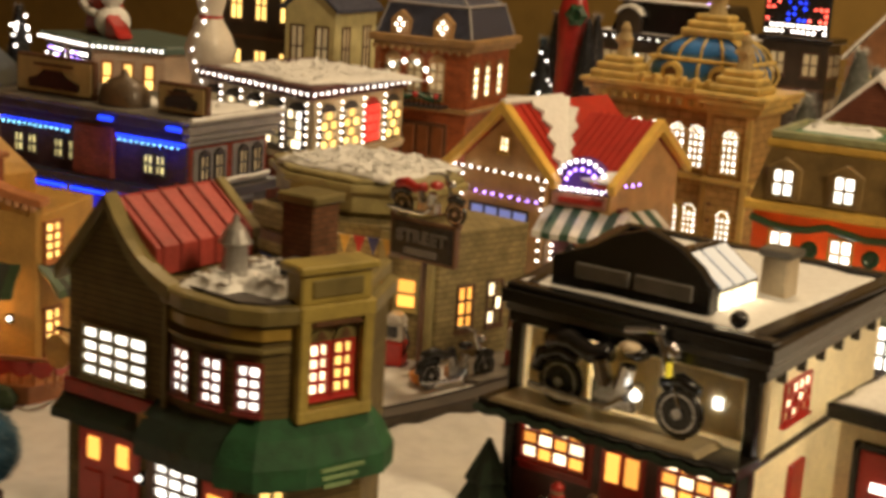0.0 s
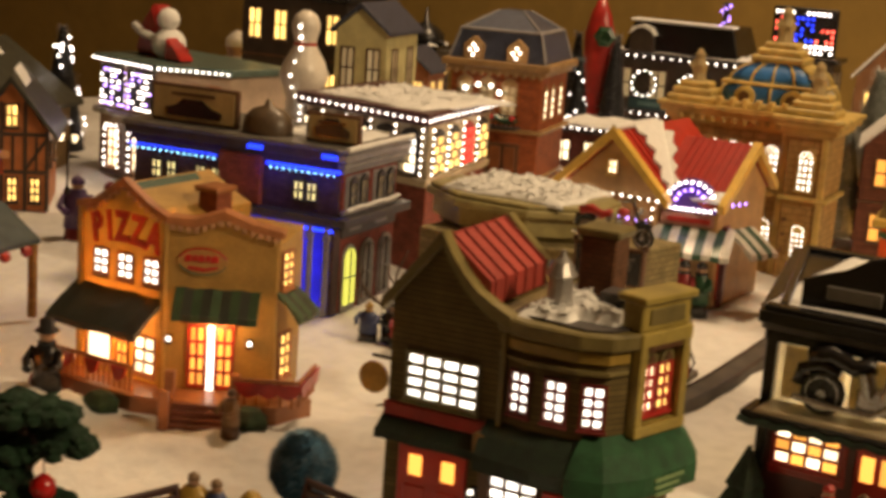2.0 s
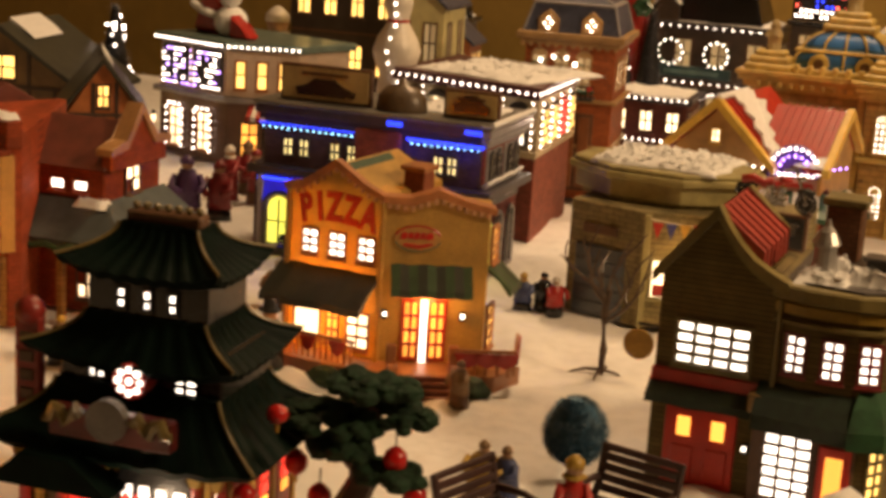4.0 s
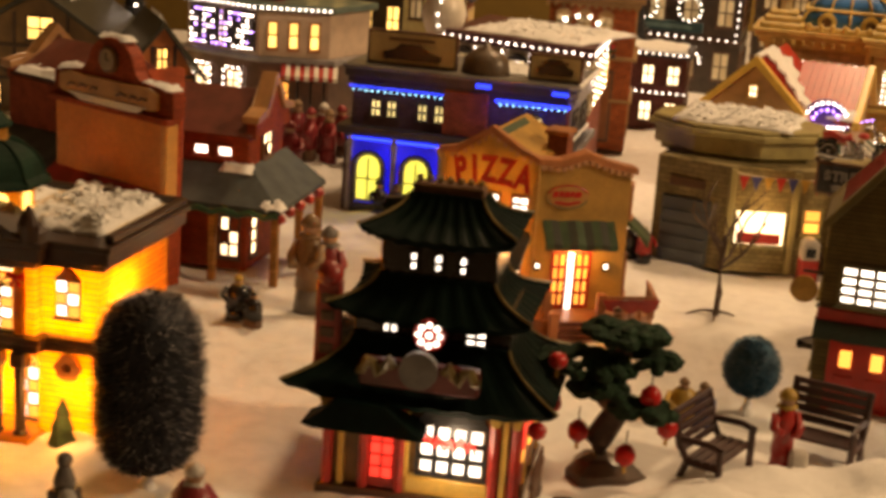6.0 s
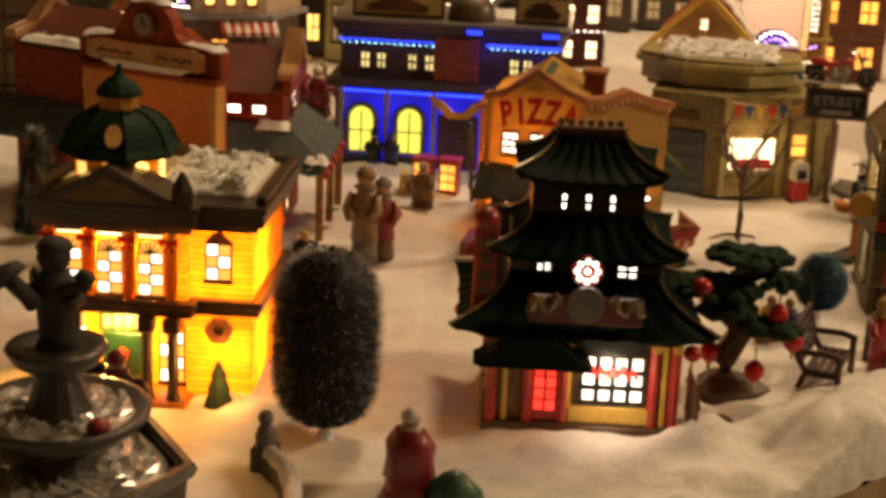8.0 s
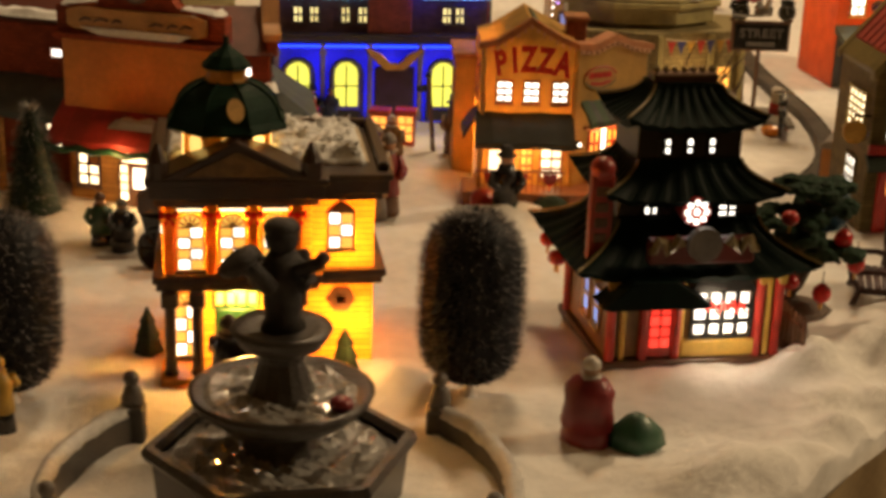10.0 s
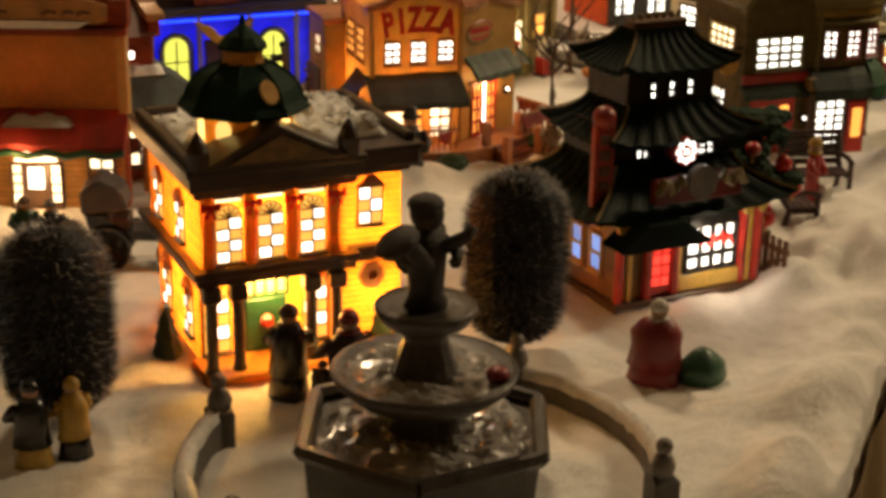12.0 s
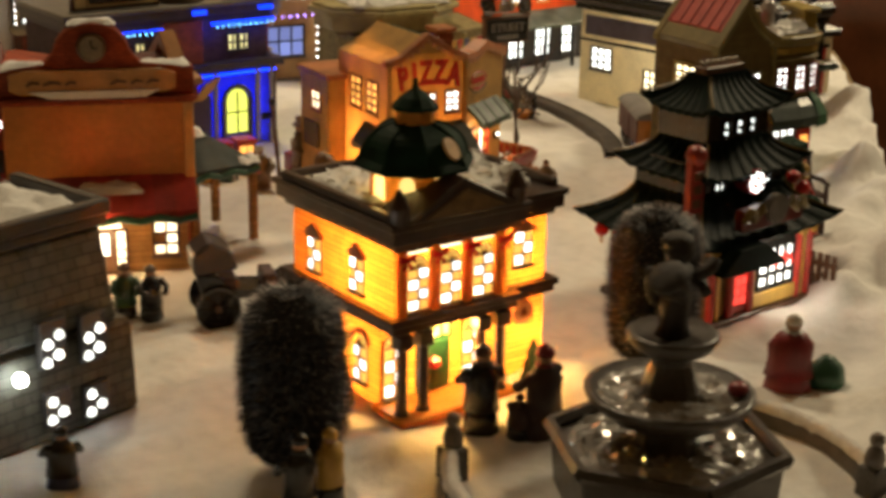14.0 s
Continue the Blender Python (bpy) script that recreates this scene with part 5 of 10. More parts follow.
    window(t, Q, 0.034, 0.074, 0.034, 0.020, 4, 3, WARM, RED, lit=[(0, 1), (1, 0), (1, 2), (2, 1), (3, 2), (2, 2)])
    part("side_band", box(0.0, 0.13, -0.003, 0.0, 0.058, 0.062), BLACK, t, m=Q)
    part("side_door", box(0.05, 0.07, -0.003, 0.0, 0.0, 0.046), RED, t, "red side door", Q)
    part("side_pilaster", box(0.0, 0.006, -0.003, 0.001, 0.062, 0.106), HDCREAM, t, m=Q)
    for k in range(6):
        part("gutter_bracket", box(0.018 + 0.028 * k, 0.021 + 0.028 * k, -0.005, 0.0, 0.1, 0.106, 0.0004), BLACK, t, m=Q)
    house_or_fill_lamp(t.matrix_world, 0.055, 0.065, 0.088, 0.55, (1.0, 0.80, 0.52))

    # flank towards the street square
    P = pose(-0.046, 0.19, 0, 0, 0, -76)
    part("parapet", box(0.0, 0.19, 0.0, 0.006, 0.125, 0.1285, 0.001), BLACK, t, m=P)
    window(t, P, 0.018, 0.040, 0.028, 0.024, 3, 3, WHITE, CHARCOAL)
    window(t, P, 0.095, 0.026, 0.024, 0.022, 3, 3, WARM, CHARCOAL)
    part("sign_bar", box(0.008, 0.125, -0.0025, 0.0, 0.078, 0.100), glaze("violet_grey", (0.10, 0.09, 0.16)), t, "violet-grey sign bar", P)
    part("trim_bar", box(0.0, 0.19, -0.002, 0.0, 0.070, 0.073), BLACK, t, m=P)
    part("shrub", lathe([(0.010, 0), (0.014, 0.006), (0.009, 0.016), (0.011, 0.018), (0.006, 0.03), (0.001, 0.042)], 10, 1, 0.2, 5), MATS["holly_dark"], t, "small dark fir", Matrix.Translation((0.000, -0.020, 0)))
    return t


motorcycle_shop()


def garage():
    t = thing("garage", "cream garage with a red roll door and snowy flat roof", "model building", at(0.475, 0.545, 0, 0))
    part("wall", box(0, 0.09, 0, 0.09, 0, 0.07, 0.001), HDCREAM, t)
    part("roof", box(-0.006, 0.096, -0.008, 0.096, 0.070, 0.079, 0.001), BLACK, t)
    part("snow", heap(-0.004, 0.094, -0.006, 0.094, 0.079, 0.004, 30), SNOWCAP, t)
    d = part("door", box(0.014, 0.078, -0.003, 0.0, 0, 0.056, 0.001), RED, t, "red roll-up door")
    part("frame", box(0.010, 0.014, -0.004, 0, 0, 0.060), BLACK, t)
    part("frame", box(0.010, 0.082, -0.004, 0, 0.056, 0.060), BLACK, t)
    for k in range(2):
        part("pane", box(0.022 + 0.022 * k, 0.036 + 0.022 * k, -0.004, -0.002, 0.034, 0.039, 0), WHITE, d)
    return t


garage()

# ---- clock-fronted brick shop ----
BKRED = coursed("red_brick_shop", (0.40, 0.080, 0.032), (0.20, 0.042, 0.022), 0.007, 0.0032, thin=0.18)
BKTAN = coursed("tan_board_front", (0.50, 0.26, 0.08), (0.30, 0.14, 0.04), bh=0.0042, boards=True, thin=0.35)
SLATE = glaze("slate_awning", (0.06, 0.075, 0.075), 0.75, 0.4, coat=0)


def clock_shop():
    t = thing("clock_shop", "red brick shop with tan signboard front, clock gable and slate porch", "model building", at(-0.36, 0.29, 0, -18))
    part("wall", plan([(-0.135, 0.0), (0.0, 0.0), (0.0, 0.012), (-0.060, 0.07), (-0.125, 0.13), (-0.135, 0.13)], 0, 0.150, 0.0008), BKRED, t)
    part("front_board", box(-0.134, 0.001, -0.006, 0.0, 0.078, 0.134, 0.001), glaze("orange_tan_board", (0.68, 0.29, 0.06), 0.45, 0.2, 25, 0.1, thin=0.25), t, "plain orange-tan front board")
    part("end_post", box(-0.003, 0.0045, -0.0085, 0.004, 0.060, 0.134, 0.0008), glaze("tan_post", (0.60, 0.32, 0.09), 0.45, 0.2), t, "tan end post")
    part("cornice", box(-0.140, 0.006, -0.010, 0.0, 0.134, 0.139, 0.001), BKRED, t)
    gabl = [(-0.139, 0.139), (0.006, 0.139), (0.006, 0.160), (-0.034, 0.163), (-0.040, 0.170)] + [(-0.068 + 0.028 * math.cos(a), 0.170 + 0.024 * math.sin(a)) for a in np.linspace(0.15, math.pi - 0.15, 9)] + [(-0.096, 0.170), (-0.102, 0.163), (-0.139, 0.160)]
    part("gable", slab(gabl, -0.004, 0.010, 0.001), BKRED, t, "curved brick gable")
    bd = part("signboard", slab([(-0.128, 0.145), (-0.120, 0.142), (-0.016, 0.142), (-0.008, 0.145), (-0.008, 0.157), (-0.020, 0.160), (-0.116, 0.160), (-0.128, 0.157)], -0.008, -0.004, 0.0008), glaze("tan_sign", (0.56, 0.30, 0.10)), t, "tan scrolled signboard with dark bars")
    for x0, w in ((-0.116, 0.010), (-0.104, 0.013), (-0.088, 0.008), (-0.056, 0.012), (-0.041, 0.009), (-0.030, 0.010)):
        part("bar", slab([(x0, 0.150), (x0 + w * 0.4, 0.1525), (x0 + w, 0.1515), (x0 + w, 0.1495), (x0 + w * 0.5, 0.1503), (x0, 0.148)], -0.0092, -0.0075), BROWN, bd)
    part("snow", slab([(-0.115, 0.1445), (-0.02, 0.1445), (-0.03, 0.139), (-0.07, 0.1375), (-0.10, 0.139)], -0.0095, -0.0075), SNOWCAP, bd)
    ck = part("clock", lathe([(0.011, 0), (0.011, 0.003), (0.009, 0.004)], 20), BROWN, t, "round dark clock", pose(-0.068, -0.004, 0.176, 90, 0, 0))
    part("dial", lathe([(0.0085, 0.0035), (0.0085, 0.0048)], 20), glaze("dial", (0.26, 0.22, 0.15)), ck)
    part("clock_hand", box(-0.0005, 0.0005, 0, 0.006, 0.0048, 0.0056, 0), BLACK, ck)
    part("clock_hand", box(0, 0.0045, -0.0005, 0.0005, 0.0048, 0.0056, 0), BLACK, ck)
    part("snow", heap(-0.135, -0.100, -0.004, 0.010, 0.160, 0.007, 41, 8), SNOWCAP, t)
    part("snow", heap(-0.036, 0.004, -0.004, 0.010, 0.160, 0.006, 42, 8), SNOWCAP, t)
    part("snow", heap(-0.085, -0.050, -0.003, 0.009, 0.193, 0.004, 43, 8), SNOWCAP, t)
    awning(t, FACE, -0.138, 0.004, 0.082, 0.052, 0.030, [glaze("red_awning", (0.42, 0.04, 0.035), 0.6, coat=0.05), glaze("red_awning_dark", (0.33, 0.035, 0.03), 0.6, coat=0.05)], 9, label="dull red awning")
    part("snow", heap(-0.085, -0.035, -0.026, -0.010, 0.070, 0.007, 44, 8), SNOWCAP, t)
    part("garland", tube([(-0.138 + 0.0142 * k, -0.032, 0.052 - 0.003 * (k % 2)) for k in range(11)], 0.0028, 7), GREEN, t, "green garland")
    part("shop_wall", box(-0.132, -0.002, -0.004, 0.002, 0.0, 0.056, 0.001), BKTAN, t)
    F = pose(0, -0.004, 0, 0, 0, 0)
    window(t, F, -0.124, 0.014, 0.018, 0.026, 2, 3, WARM, BROWN, lit=[(0, 0), (1, 1), (0, 2), (1, 0), (0, 1)])
    window(t, F, -0.028, 0.014, 0.018, 0.026, 2, 3, WARM, BROWN, lit=[(0, 0), (1, 1), (0, 2), (1, 0), (1, 2)])
    door = part("door", box(-0.088, -0.048, -0.007, -0.003, 0.0, 0.036), BROWN, t, "brown door with lit side panes and fanlight")
    part("fanlight", slab([(-0.068 + 0.016 * math.cos(a), 0.037 + 0.010 * math.sin(a)) for a in np.linspace(0, math.pi, 10)], -0.0065, -0.003), WARM, door)
    for j in range(4):
        for u in (-0.085, -0.056):
            part("pane", box(u, u + 0.006, -0.008, -0.006, 0.006 + 0.0075 * j, 0.0120 + 0.0075 * j, 0.0002), WARM, door)
    part("pane", box(-0.074, -0.062, -0.008, -0.006, 0.016, 0.033, 0.0004), WHITE, door)
    # right wing
    V = t.matrix_world.inverted() @ at(-0.424, 0.350, 0, 7)
    part("wing_wall", box(0.0, 0.098, 0.0, 0.086, 0, 0.118, 0.001), BKRED, t, m=V)
    part("wing_roof", slab([(-0.004, 0.116), (0.043, 0.150), (0.09, 0.116)], 0.0, 0.10, 0.001), glaze("brown_roof", (0.15, 0.04, 0.025), 0.5), t, "brown-red roof", V @ Matrix(((0, 1, 0, 0), (1, 0, 0, 0), (0, 0, 1, 0), (0, 0, 0, 1))))
    G = V @ pose(0.098, 0.0, 0, 0, 0, 90)
    part("gable_wall", slab([(0.0, 0.115), (0.086, 0.115), (0.086, 0.128), (0.062, 0.132), (0.043, 0.158), (0.024, 0.132), (0.0, 0.128)], -0.006, 0.003, 0.001), BKRED, t, m=G)
    part("coping", slab([(-0.004, 0.128), (0.022, 0.131), (0.043, 0.158), (0.064, 0.131), (0.090, 0.128), (0.090, 0.134), (0.066, 0.138), (0.043, 0.166), (0.020, 0.138), (-0.004, 0.134)], -0.009, 0.006, 0.0008), glaze("tan_coping", (0.42, 0.22, 0.09)), t, "tan coping", G)
    W = V
    for u in (0.050, 0.071):
        window(t, W, u, 0.098, 0.012, 0.008, 1, 1, WHITE, BKRED)
    window(t, G @ Matrix.Translation((0, -0.001, 0)), 0.030, 0.094, 0.020, 0.020, 2, 2, WARM, BROWN, lit=[(0, 1), (1, 0), (1, 1)])
    # slate porch round the wing
    bm = bmesh.new()
    ring_hi = [(0.02, -0.001, 0.092), (0.100, -0.001, 0.092), (0.100, 0.09, 0.092)]
    ring_lo = [(0.02, -0.036, 0.066), (0.138, -0.036, 0.066), (0.138, 0.09, 0.066)]
    for dz in (0.0, -0.004):
        hi = [bm.verts.new((x, y, z + dz)) for x, y, z in ring_hi]
        lo = [bm.verts.new((x, y, z + dz)) for x, y, z in ring_lo]
        for k in range(2):
            bm.faces.new((lo[k], lo[k + 1], hi[k + 1], hi[k]))
    bm.verts.ensure_lookup_table()
    for k in range(2):
        bm.faces.new((bm.verts[3 + k], bm.verts[4 + k], bm.verts[10 + k], bm.verts[9 + k]))
    part("porch_roof", bm, SLATE, t, "grey slate porch roof", V)
    part("snow", heap(0.075, 0.105, -0.010, 0.004, 0.088, 0.007, 51, 8), SNOWCAP, t, m=V)
    part("snow", heap(0.120, 0.140, -0.036, -0.02, 0.066, 0.007, 52, 8), SNOWCAP, t, m=V)
    part("snow", heap(0.02, 0.045, -0.02, 0.002, 0.080, 0.012, 53, 8), SNOWCAP, t, m=V)
    for x, y in ((0.08, -0.032), (0.134, -0.032), (0.134, 0.03), (0.134, 0.086)):
        part("porch_post", box(x - 0.003, x + 0.003, y - 0.003, y + 0.003, 0, 0.066, 0.0006), BKTAN, t, m=V)
    for k in range(5):
        part("bow", ball(0.0055, (0.137, -0.030 + 0.026 * k, 0.058), 1), RED, t, "red bow", V)
    part("garland", tube([(0.022 + 0.0115 * k, -0.037, 0.062 - 0.003 * (k % 2)) for k in range(11)], 0.0028, 7), GREEN, t, "green garland", V)
    window(t, W, 0.075, 0.012, 0.016, 0.034, 2, 3, WARM, BROWN, lit=[(0, 0), (1, 1), (0, 2), (1, 0)])
    window(t, G, 0.010, 0.012, 0.012, 0.034, 1, 3, WARM, BROWN)
    # left annex
    part("annex_wall", box(-0.245, -0.135, 0.030, 0.13, 0, 0.135, 0.001), BKRED, t)
    for k in range(2):
        window(t, pose(0, 0.030, 0, 0, 0, 0), -0.165 + 0.018 * k, 0.108, 0.011, 0.008, 1, 1, WHITE, BKRED)
    awning(t, pose(0, 0.030, 0, 0, 0, 0), -0.29, -0.136, 0.092, 0.064, 0.042, [SLATE], 6, label="slate awning")
    for x in (-0.285, -0.240, -0.195):
        part("porch_post", box(x - 0.003, x + 0.003, -0.008, -0.002, 0, 0.064, 0.0006), BKTAN, t)
    for k in range(2):
        window(t, pose(0, 0.030, 0, 0, 0, 0), -0.172 + 0.02 * k, 0.030, 0.014, 0.022, 1, 3, WARM, BROWN)
    N = pose(-0.245, 0.13, 0, 0, 0, -90)
    part("gable_wall", slab([(0.0, 0.132), (0.10, 0.132), (0.10, 0.142), (0.072, 0.146), (0.05, 0.170), (0.028, 0.146), (0.0, 0.142)], -0.004, 0.004, 0.001), BKRED, t, m=N)
    part("coping", slab([(-0.004, 0.141), (0.026, 0.145), (0.05, 0.170), (0.074, 0.145), (0.104, 0.141), (0.104, 0.148), (0.076, 0.152), (0.05, 0.178), (0.024, 0.152), (-0.004, 0.148)], -0.007, 0.007, 0.0008), MATS["tan_coping"], t, "tan coping", N)
    part("annex_roof", slab([(0.028, 0.136), (0.080, 0.166), (0.132, 0.136)], -0.243, -0.135, 0.001), MATS["brown_roof"], t, "brown-red roof", Matrix(((0, 1, 0, 0), (1, 0, 0, 0), (0, 0, 1, 0), (0, 0, 0, 1))))
    part("snow", heap(-0.240, -0.150, 0.030, 0.052, 0.140, 0.007, 47, 10), SNOWCAP, t)
    house_or_fill_lamp(t.matrix_world, -0.080, 0.050, 0.102, 0.80, (1.0, 0.5, 0.16), 0.025)
    # Two unseen lamps added before the shop front to brighten it.
    house_or_fill_lamp(t.matrix_world, -0.065, -0.030, 0.024, 0.05)
    house_or_fill_lamp(t.matrix_world, -0.075, -0.036, 0.050, 0.075, (1.0, 0.5, 0.16), 0.012)
    return t


clock_shop()

# ---- blue-lit corner building ----
BLWALL = coursed("dark_blue_brick", (0.10, 0.06, 0.06), (0.04, 0.03, 0.04), 0.006, 0.003)
BLGREY = glaze("pale_grey_paint", (0.30, 0.29, 0.30), 0.4, 0.3)
CYAN = glow("bulb_cyan", (0.25, 0.75, 1.0), 4.0)
YELGLOW = glow("window_yellow", (0.85, 0.85, 0.12), 1.5)


def blue_building():
    t = thing("corner_theatre", "dark brick theatre with arched windows under blue lights and roof billboards", "model building", at(-0.160, 0.637, 0, 6))
    part("wall", plan([(-0.185, 0.0), (0.028, 0.0), (0.028, 0.104), (-0.185, 0.104)], 0, 0.138, 0.0008), BLWALL, t)
    # Thin front set before the wall so a hidden blue lamp glows through.
    part("lower_wall", box(-0.184, 0.027, -0.011, -0.009, 0, 0.0775, 0.0004), glaze("blue_grey_front", (0.22, 0.25, 0.60), 0.4, 0.3, thin=0.6), t, "thin blue-lit ground floor front")
    part("corner_pier", box(0.0272, 0.0315, -0.0115, 0.0, 0, 0.0775, 0.0006), BLWALL, t)
    part("corner_pier", box(-0.188, -0.1842, -0.0115, 0.0, 0, 0.0775, 0.0006), BLWALL, t)
    for z0, z1, o, mt in ((0.078, 0.086, 0.012, CHARCOAL), (0.128, 0.134, 0.004, CHARCOAL), (0.134, 0.142, 0.007, CHARCOAL), (0.142, 0.146, 0.009, STONE)):
        part("cornice", plan([(-0.185 - o, -o), (0.029 + o, -o), (0.029 + o, 0.104 + o), (-0.185 - o, 0.104 + o)], z0, z1, 0.0008), mt, t)
    F = pose(0, -0.011, 0, 0, 0, 0)
    for u in (-0.161, -0.113, -0.016):
        w = part("arch_window", slab([(x + u, z + 0.012) for x, z in arch_outline(0.027, 0.050)], -0.002, 0.001), BLGREY, t, m=F)
        part("pane", slab([(x + u, z + 0.015) for x, z in arch_outline(0.0225, 0.044)], -0.003, 0.0), YELGLOW, w)
        part("bar", box(u - 0.0007, u + 0.0007, -0.004, -0.002, 0.015, 0.056, 0), CHARCOAL, w)
        part("bar", box(u - 0.012, u + 0.012, -0.004, -0.002, 0.035, 0.0362, 0), CHARCOAL, w)
        part("arch_rib", tube([(u + 0.0155 * math.cos(a), -0.003, 0.0475 + 0.0155 * math.sin(a)) for a in np.linspace(0, math.pi, 11)], 0.0017, 6), CHARCOAL, w, "dark moulded arch")
        for dx in (-0.0155, 0.0155):
            part("jamb", box(u + dx - 0.0016, u + dx + 0.0016, -0.0042, 0.0, 0.0, 0.0475, 0.0004), CHARCOAL, w)
        part("sill_panel", box(u - 0.0135, u + 0.0135, -0.004, 0.0, 0.0, 0.011, 0.0006), CHARCOAL, w)
    for u in (-0.184, -0.139, -0.092, -0.042, 0.006, 0.022):
        part("pilaster", box(u, u + 0.005, -0.0138, -0.0108, 0, 0.0775, 0.0006), BLGREY, t)
        part("capital", box(u - 0.001, u + 0.006, -0.0148, -0.0108, 0.066, 0.071, 0.0006), BLGREY, t)
    door = part("door", box(-0.085, -0.045, -0.014, -0.0105, 0, 0.055, 0.001), glaze("dark_purple_door", (0.06, 0.03, 0.08)), t, "dark purple doorway")
    part("crest", slab([(-0.096, 0.075), (-0.078, 0.068), (-0.070, 0.058), (-0.060, 0.058), (-0.052, 0.068), (-0.034, 0.075), (-0.046, 0.060), (-0.056, 0.052), (-0.074, 0.052), (-0.084, 0.060)], -0.017, -0.012, 0.0006), GOLD, t, "gilt winged crest")
    for u in (-0.165, -0.149, -0.118, -0.101, -0.072, -0.017, -0.004):
        window(t, FACE, u, 0.096, 0.009, 0.016, 2, 2, glow("window_dim_yellow", (0.9, 0.75, 0.3), 1.4), CHARCOAL, arch=True)
    part("pier", box(-0.092, -0.048, -0.006, 0.0, 0.086, 0.130, 0.001), coursed("red_pier", (0.28, 0.07, 0.04), (0.1, 0.03, 0.02), 0.006, 0.003), t)
    strip = part("light_strip", box(-0.040, 0.032, -0.010, -0.008, 0.1245, 0.1268, 0), LEDBLUE, t, "blue LED light strip")
    bulbs(strip, FACE, line((-0.038, -0.0112, 0.1228), (0.031, -0.0112, 0.1228), 11), CYAN, 0.0010)
    bulbs(strip, FACE, line((-0.184, -0.011, 0.1225), (-0.090, -0.011, 0.1225), 15), CYAN, 0.0011)
    part("light_strip", box(-0.186, -0.092, -0.0095, -0.008, 0.1250, 0.1258, 0), LEDBLUE, t, "thin blue LED light strip")
    part("light_strip", box(-0.184, 0.030, -0.0135, -0.0115, 0.0740, 0.0758, 0), LEDBLUE, t, "blue LED light strip")
    part("light_strip", box(-0.060, -0.046, -0.010, -0.007, 0.136, 0.1395, 0), LEDBLUE, t)
    part("light_strip", box(0.014, 0.030, -0.010, -0.007, 0.136, 0.1395, 0), LEDBLUE, t)
    # billboards and the small dome
    for x0, x1, z0, z1 in ((-0.176, -0.085, 0.146, 0.180), (-0.015, 0.038, 0.146, 0.172)):
        b = part("billboard", box(x0, x1, 0.012, 0.018, z0, z1, 0.001), BROWN, t, "roof billboard with a dark old car")
        part("poster", box(x0 + 0.003, x1 - 0.003, 0.0105, 0.0125, z0 + 0.003, z1 - 0.003, 0), glaze("poster_tan", (0.44, 0.34, 0.15), 0.5, 0.35, 30), b)
        cx, w = (x0 + x1) / 2, (x1 - x0)
        part("car_shape", slab([(cx - w * 0.3, z0 + 0.006), (cx + w * 0.32, z0 + 0.006), (cx + w * 0.34, z0 + 0.012), (cx + w * 0.2, z0 + 0.016), (cx + w * 0.1, z0 + 0.022), (cx - w * 0.12, z0 + 0.022), (cx - w * 0.2, z0 + 0.016), (cx - w * 0.32, z0 + 0.013)], 0.0095, 0.011), BLACK, b)
        part("bar", box(cx - w * 0.25, cx + w * 0.25, 0.0095, 0.011, z1 - 0.009, z1 - 0.0065, 0), BROWN, b)
    part("dome", lathe([(0.024, 0.144), (0.024, 0.150), (0.022, 0.160), (0.015, 0.167), (0.005, 0.170), (0.002, 0.176)], 20, 0.8), glaze("dome_brown", (0.10, 0.065, 0.035), 0.5, 0.4), t, "small brown dome", Matrix.Translation((-0.058, 0.02, 0)), True)
    part("snow", heap(-0.06, 0.026, 0.03, 0.10, 0.146, 0.004, 61, flakes=60), SNOWCAP, t)
    # flank
    Q = pose(0.029, 0.0, 0, 0, 0, 90)
    brick = coursed("theatre_red_brick", (0.30, 0.06, 0.04), (0.12, 0.04, 0.03), 0.006, 0.003)
    part("flank_brick", box(0.001, 0.103, -0.0012, 0.001, 0.091, 0.124, 0.0003), brick, t, m=Q)
    part("flank_brick", box(0.001, 0.103, -0.0012, 0.001, 0.0, 0.066, 0.0003), brick, t, m=Q)
    part("flank_panel", box(0.001, 0.103, -0.0030, 0.001, 0.067, 0.078, 0.0004), CHARCOAL, t, "dark fascia with pale bars", Q)
    for x0, x1 in ((0.012, 0.034), (0.060, 0.084)):
        part("bar", box(x0, x1, -0.0040, -0.0028, 0.0715, 0.0745, 0.0002), BLGREY, t, m=Q)
    dim = glow("window_faint", (0.8, 0.6, 0.3), 0.25)
    for x0 in (0.005, 0.056):
        part("window_surround", box(x0, x0 + 0.043, -0.0026, 0.0, 0.0915, 0.1205, 0.0008), BLGREY, t, "grey surround of a window pair", Q)
        for u in (x0 + 0.006, x0 + 0.025):
            part("recess", slab([(u + 0.006 + x, 0.0935 + z) for x, z in arch_outline(0.0125, 0.0245)], -0.0034, -0.001), CHARCOAL, t, m=Q)
            window(t, Q @ Matrix.Translation((0, -0.0034, 0)), u + 0.0012, 0.0945, 0.0096, 0.020, 2, 2, dim, CHARCOAL, arch=True)
    for k in range(3):
        u = 0.018 + 0.034 * k
        part("arch_surround", slab([(u + x, z) for x, z in arch_outline(0.025, 0.060)], -0.0030, 0.0, 0.0005), BLGREY, t, "grey arch of a ground floor window", Q)
        part("pane", slab([(u + x, 0.006 + z) for x, z in arch_outline(0.019, 0.050)], -0.0040, -0.002), YELGLOW if k == 0 else glaze("dark_pane", (0.05, 0.035, 0.03), 0.2, 0.3), t, m=Q)
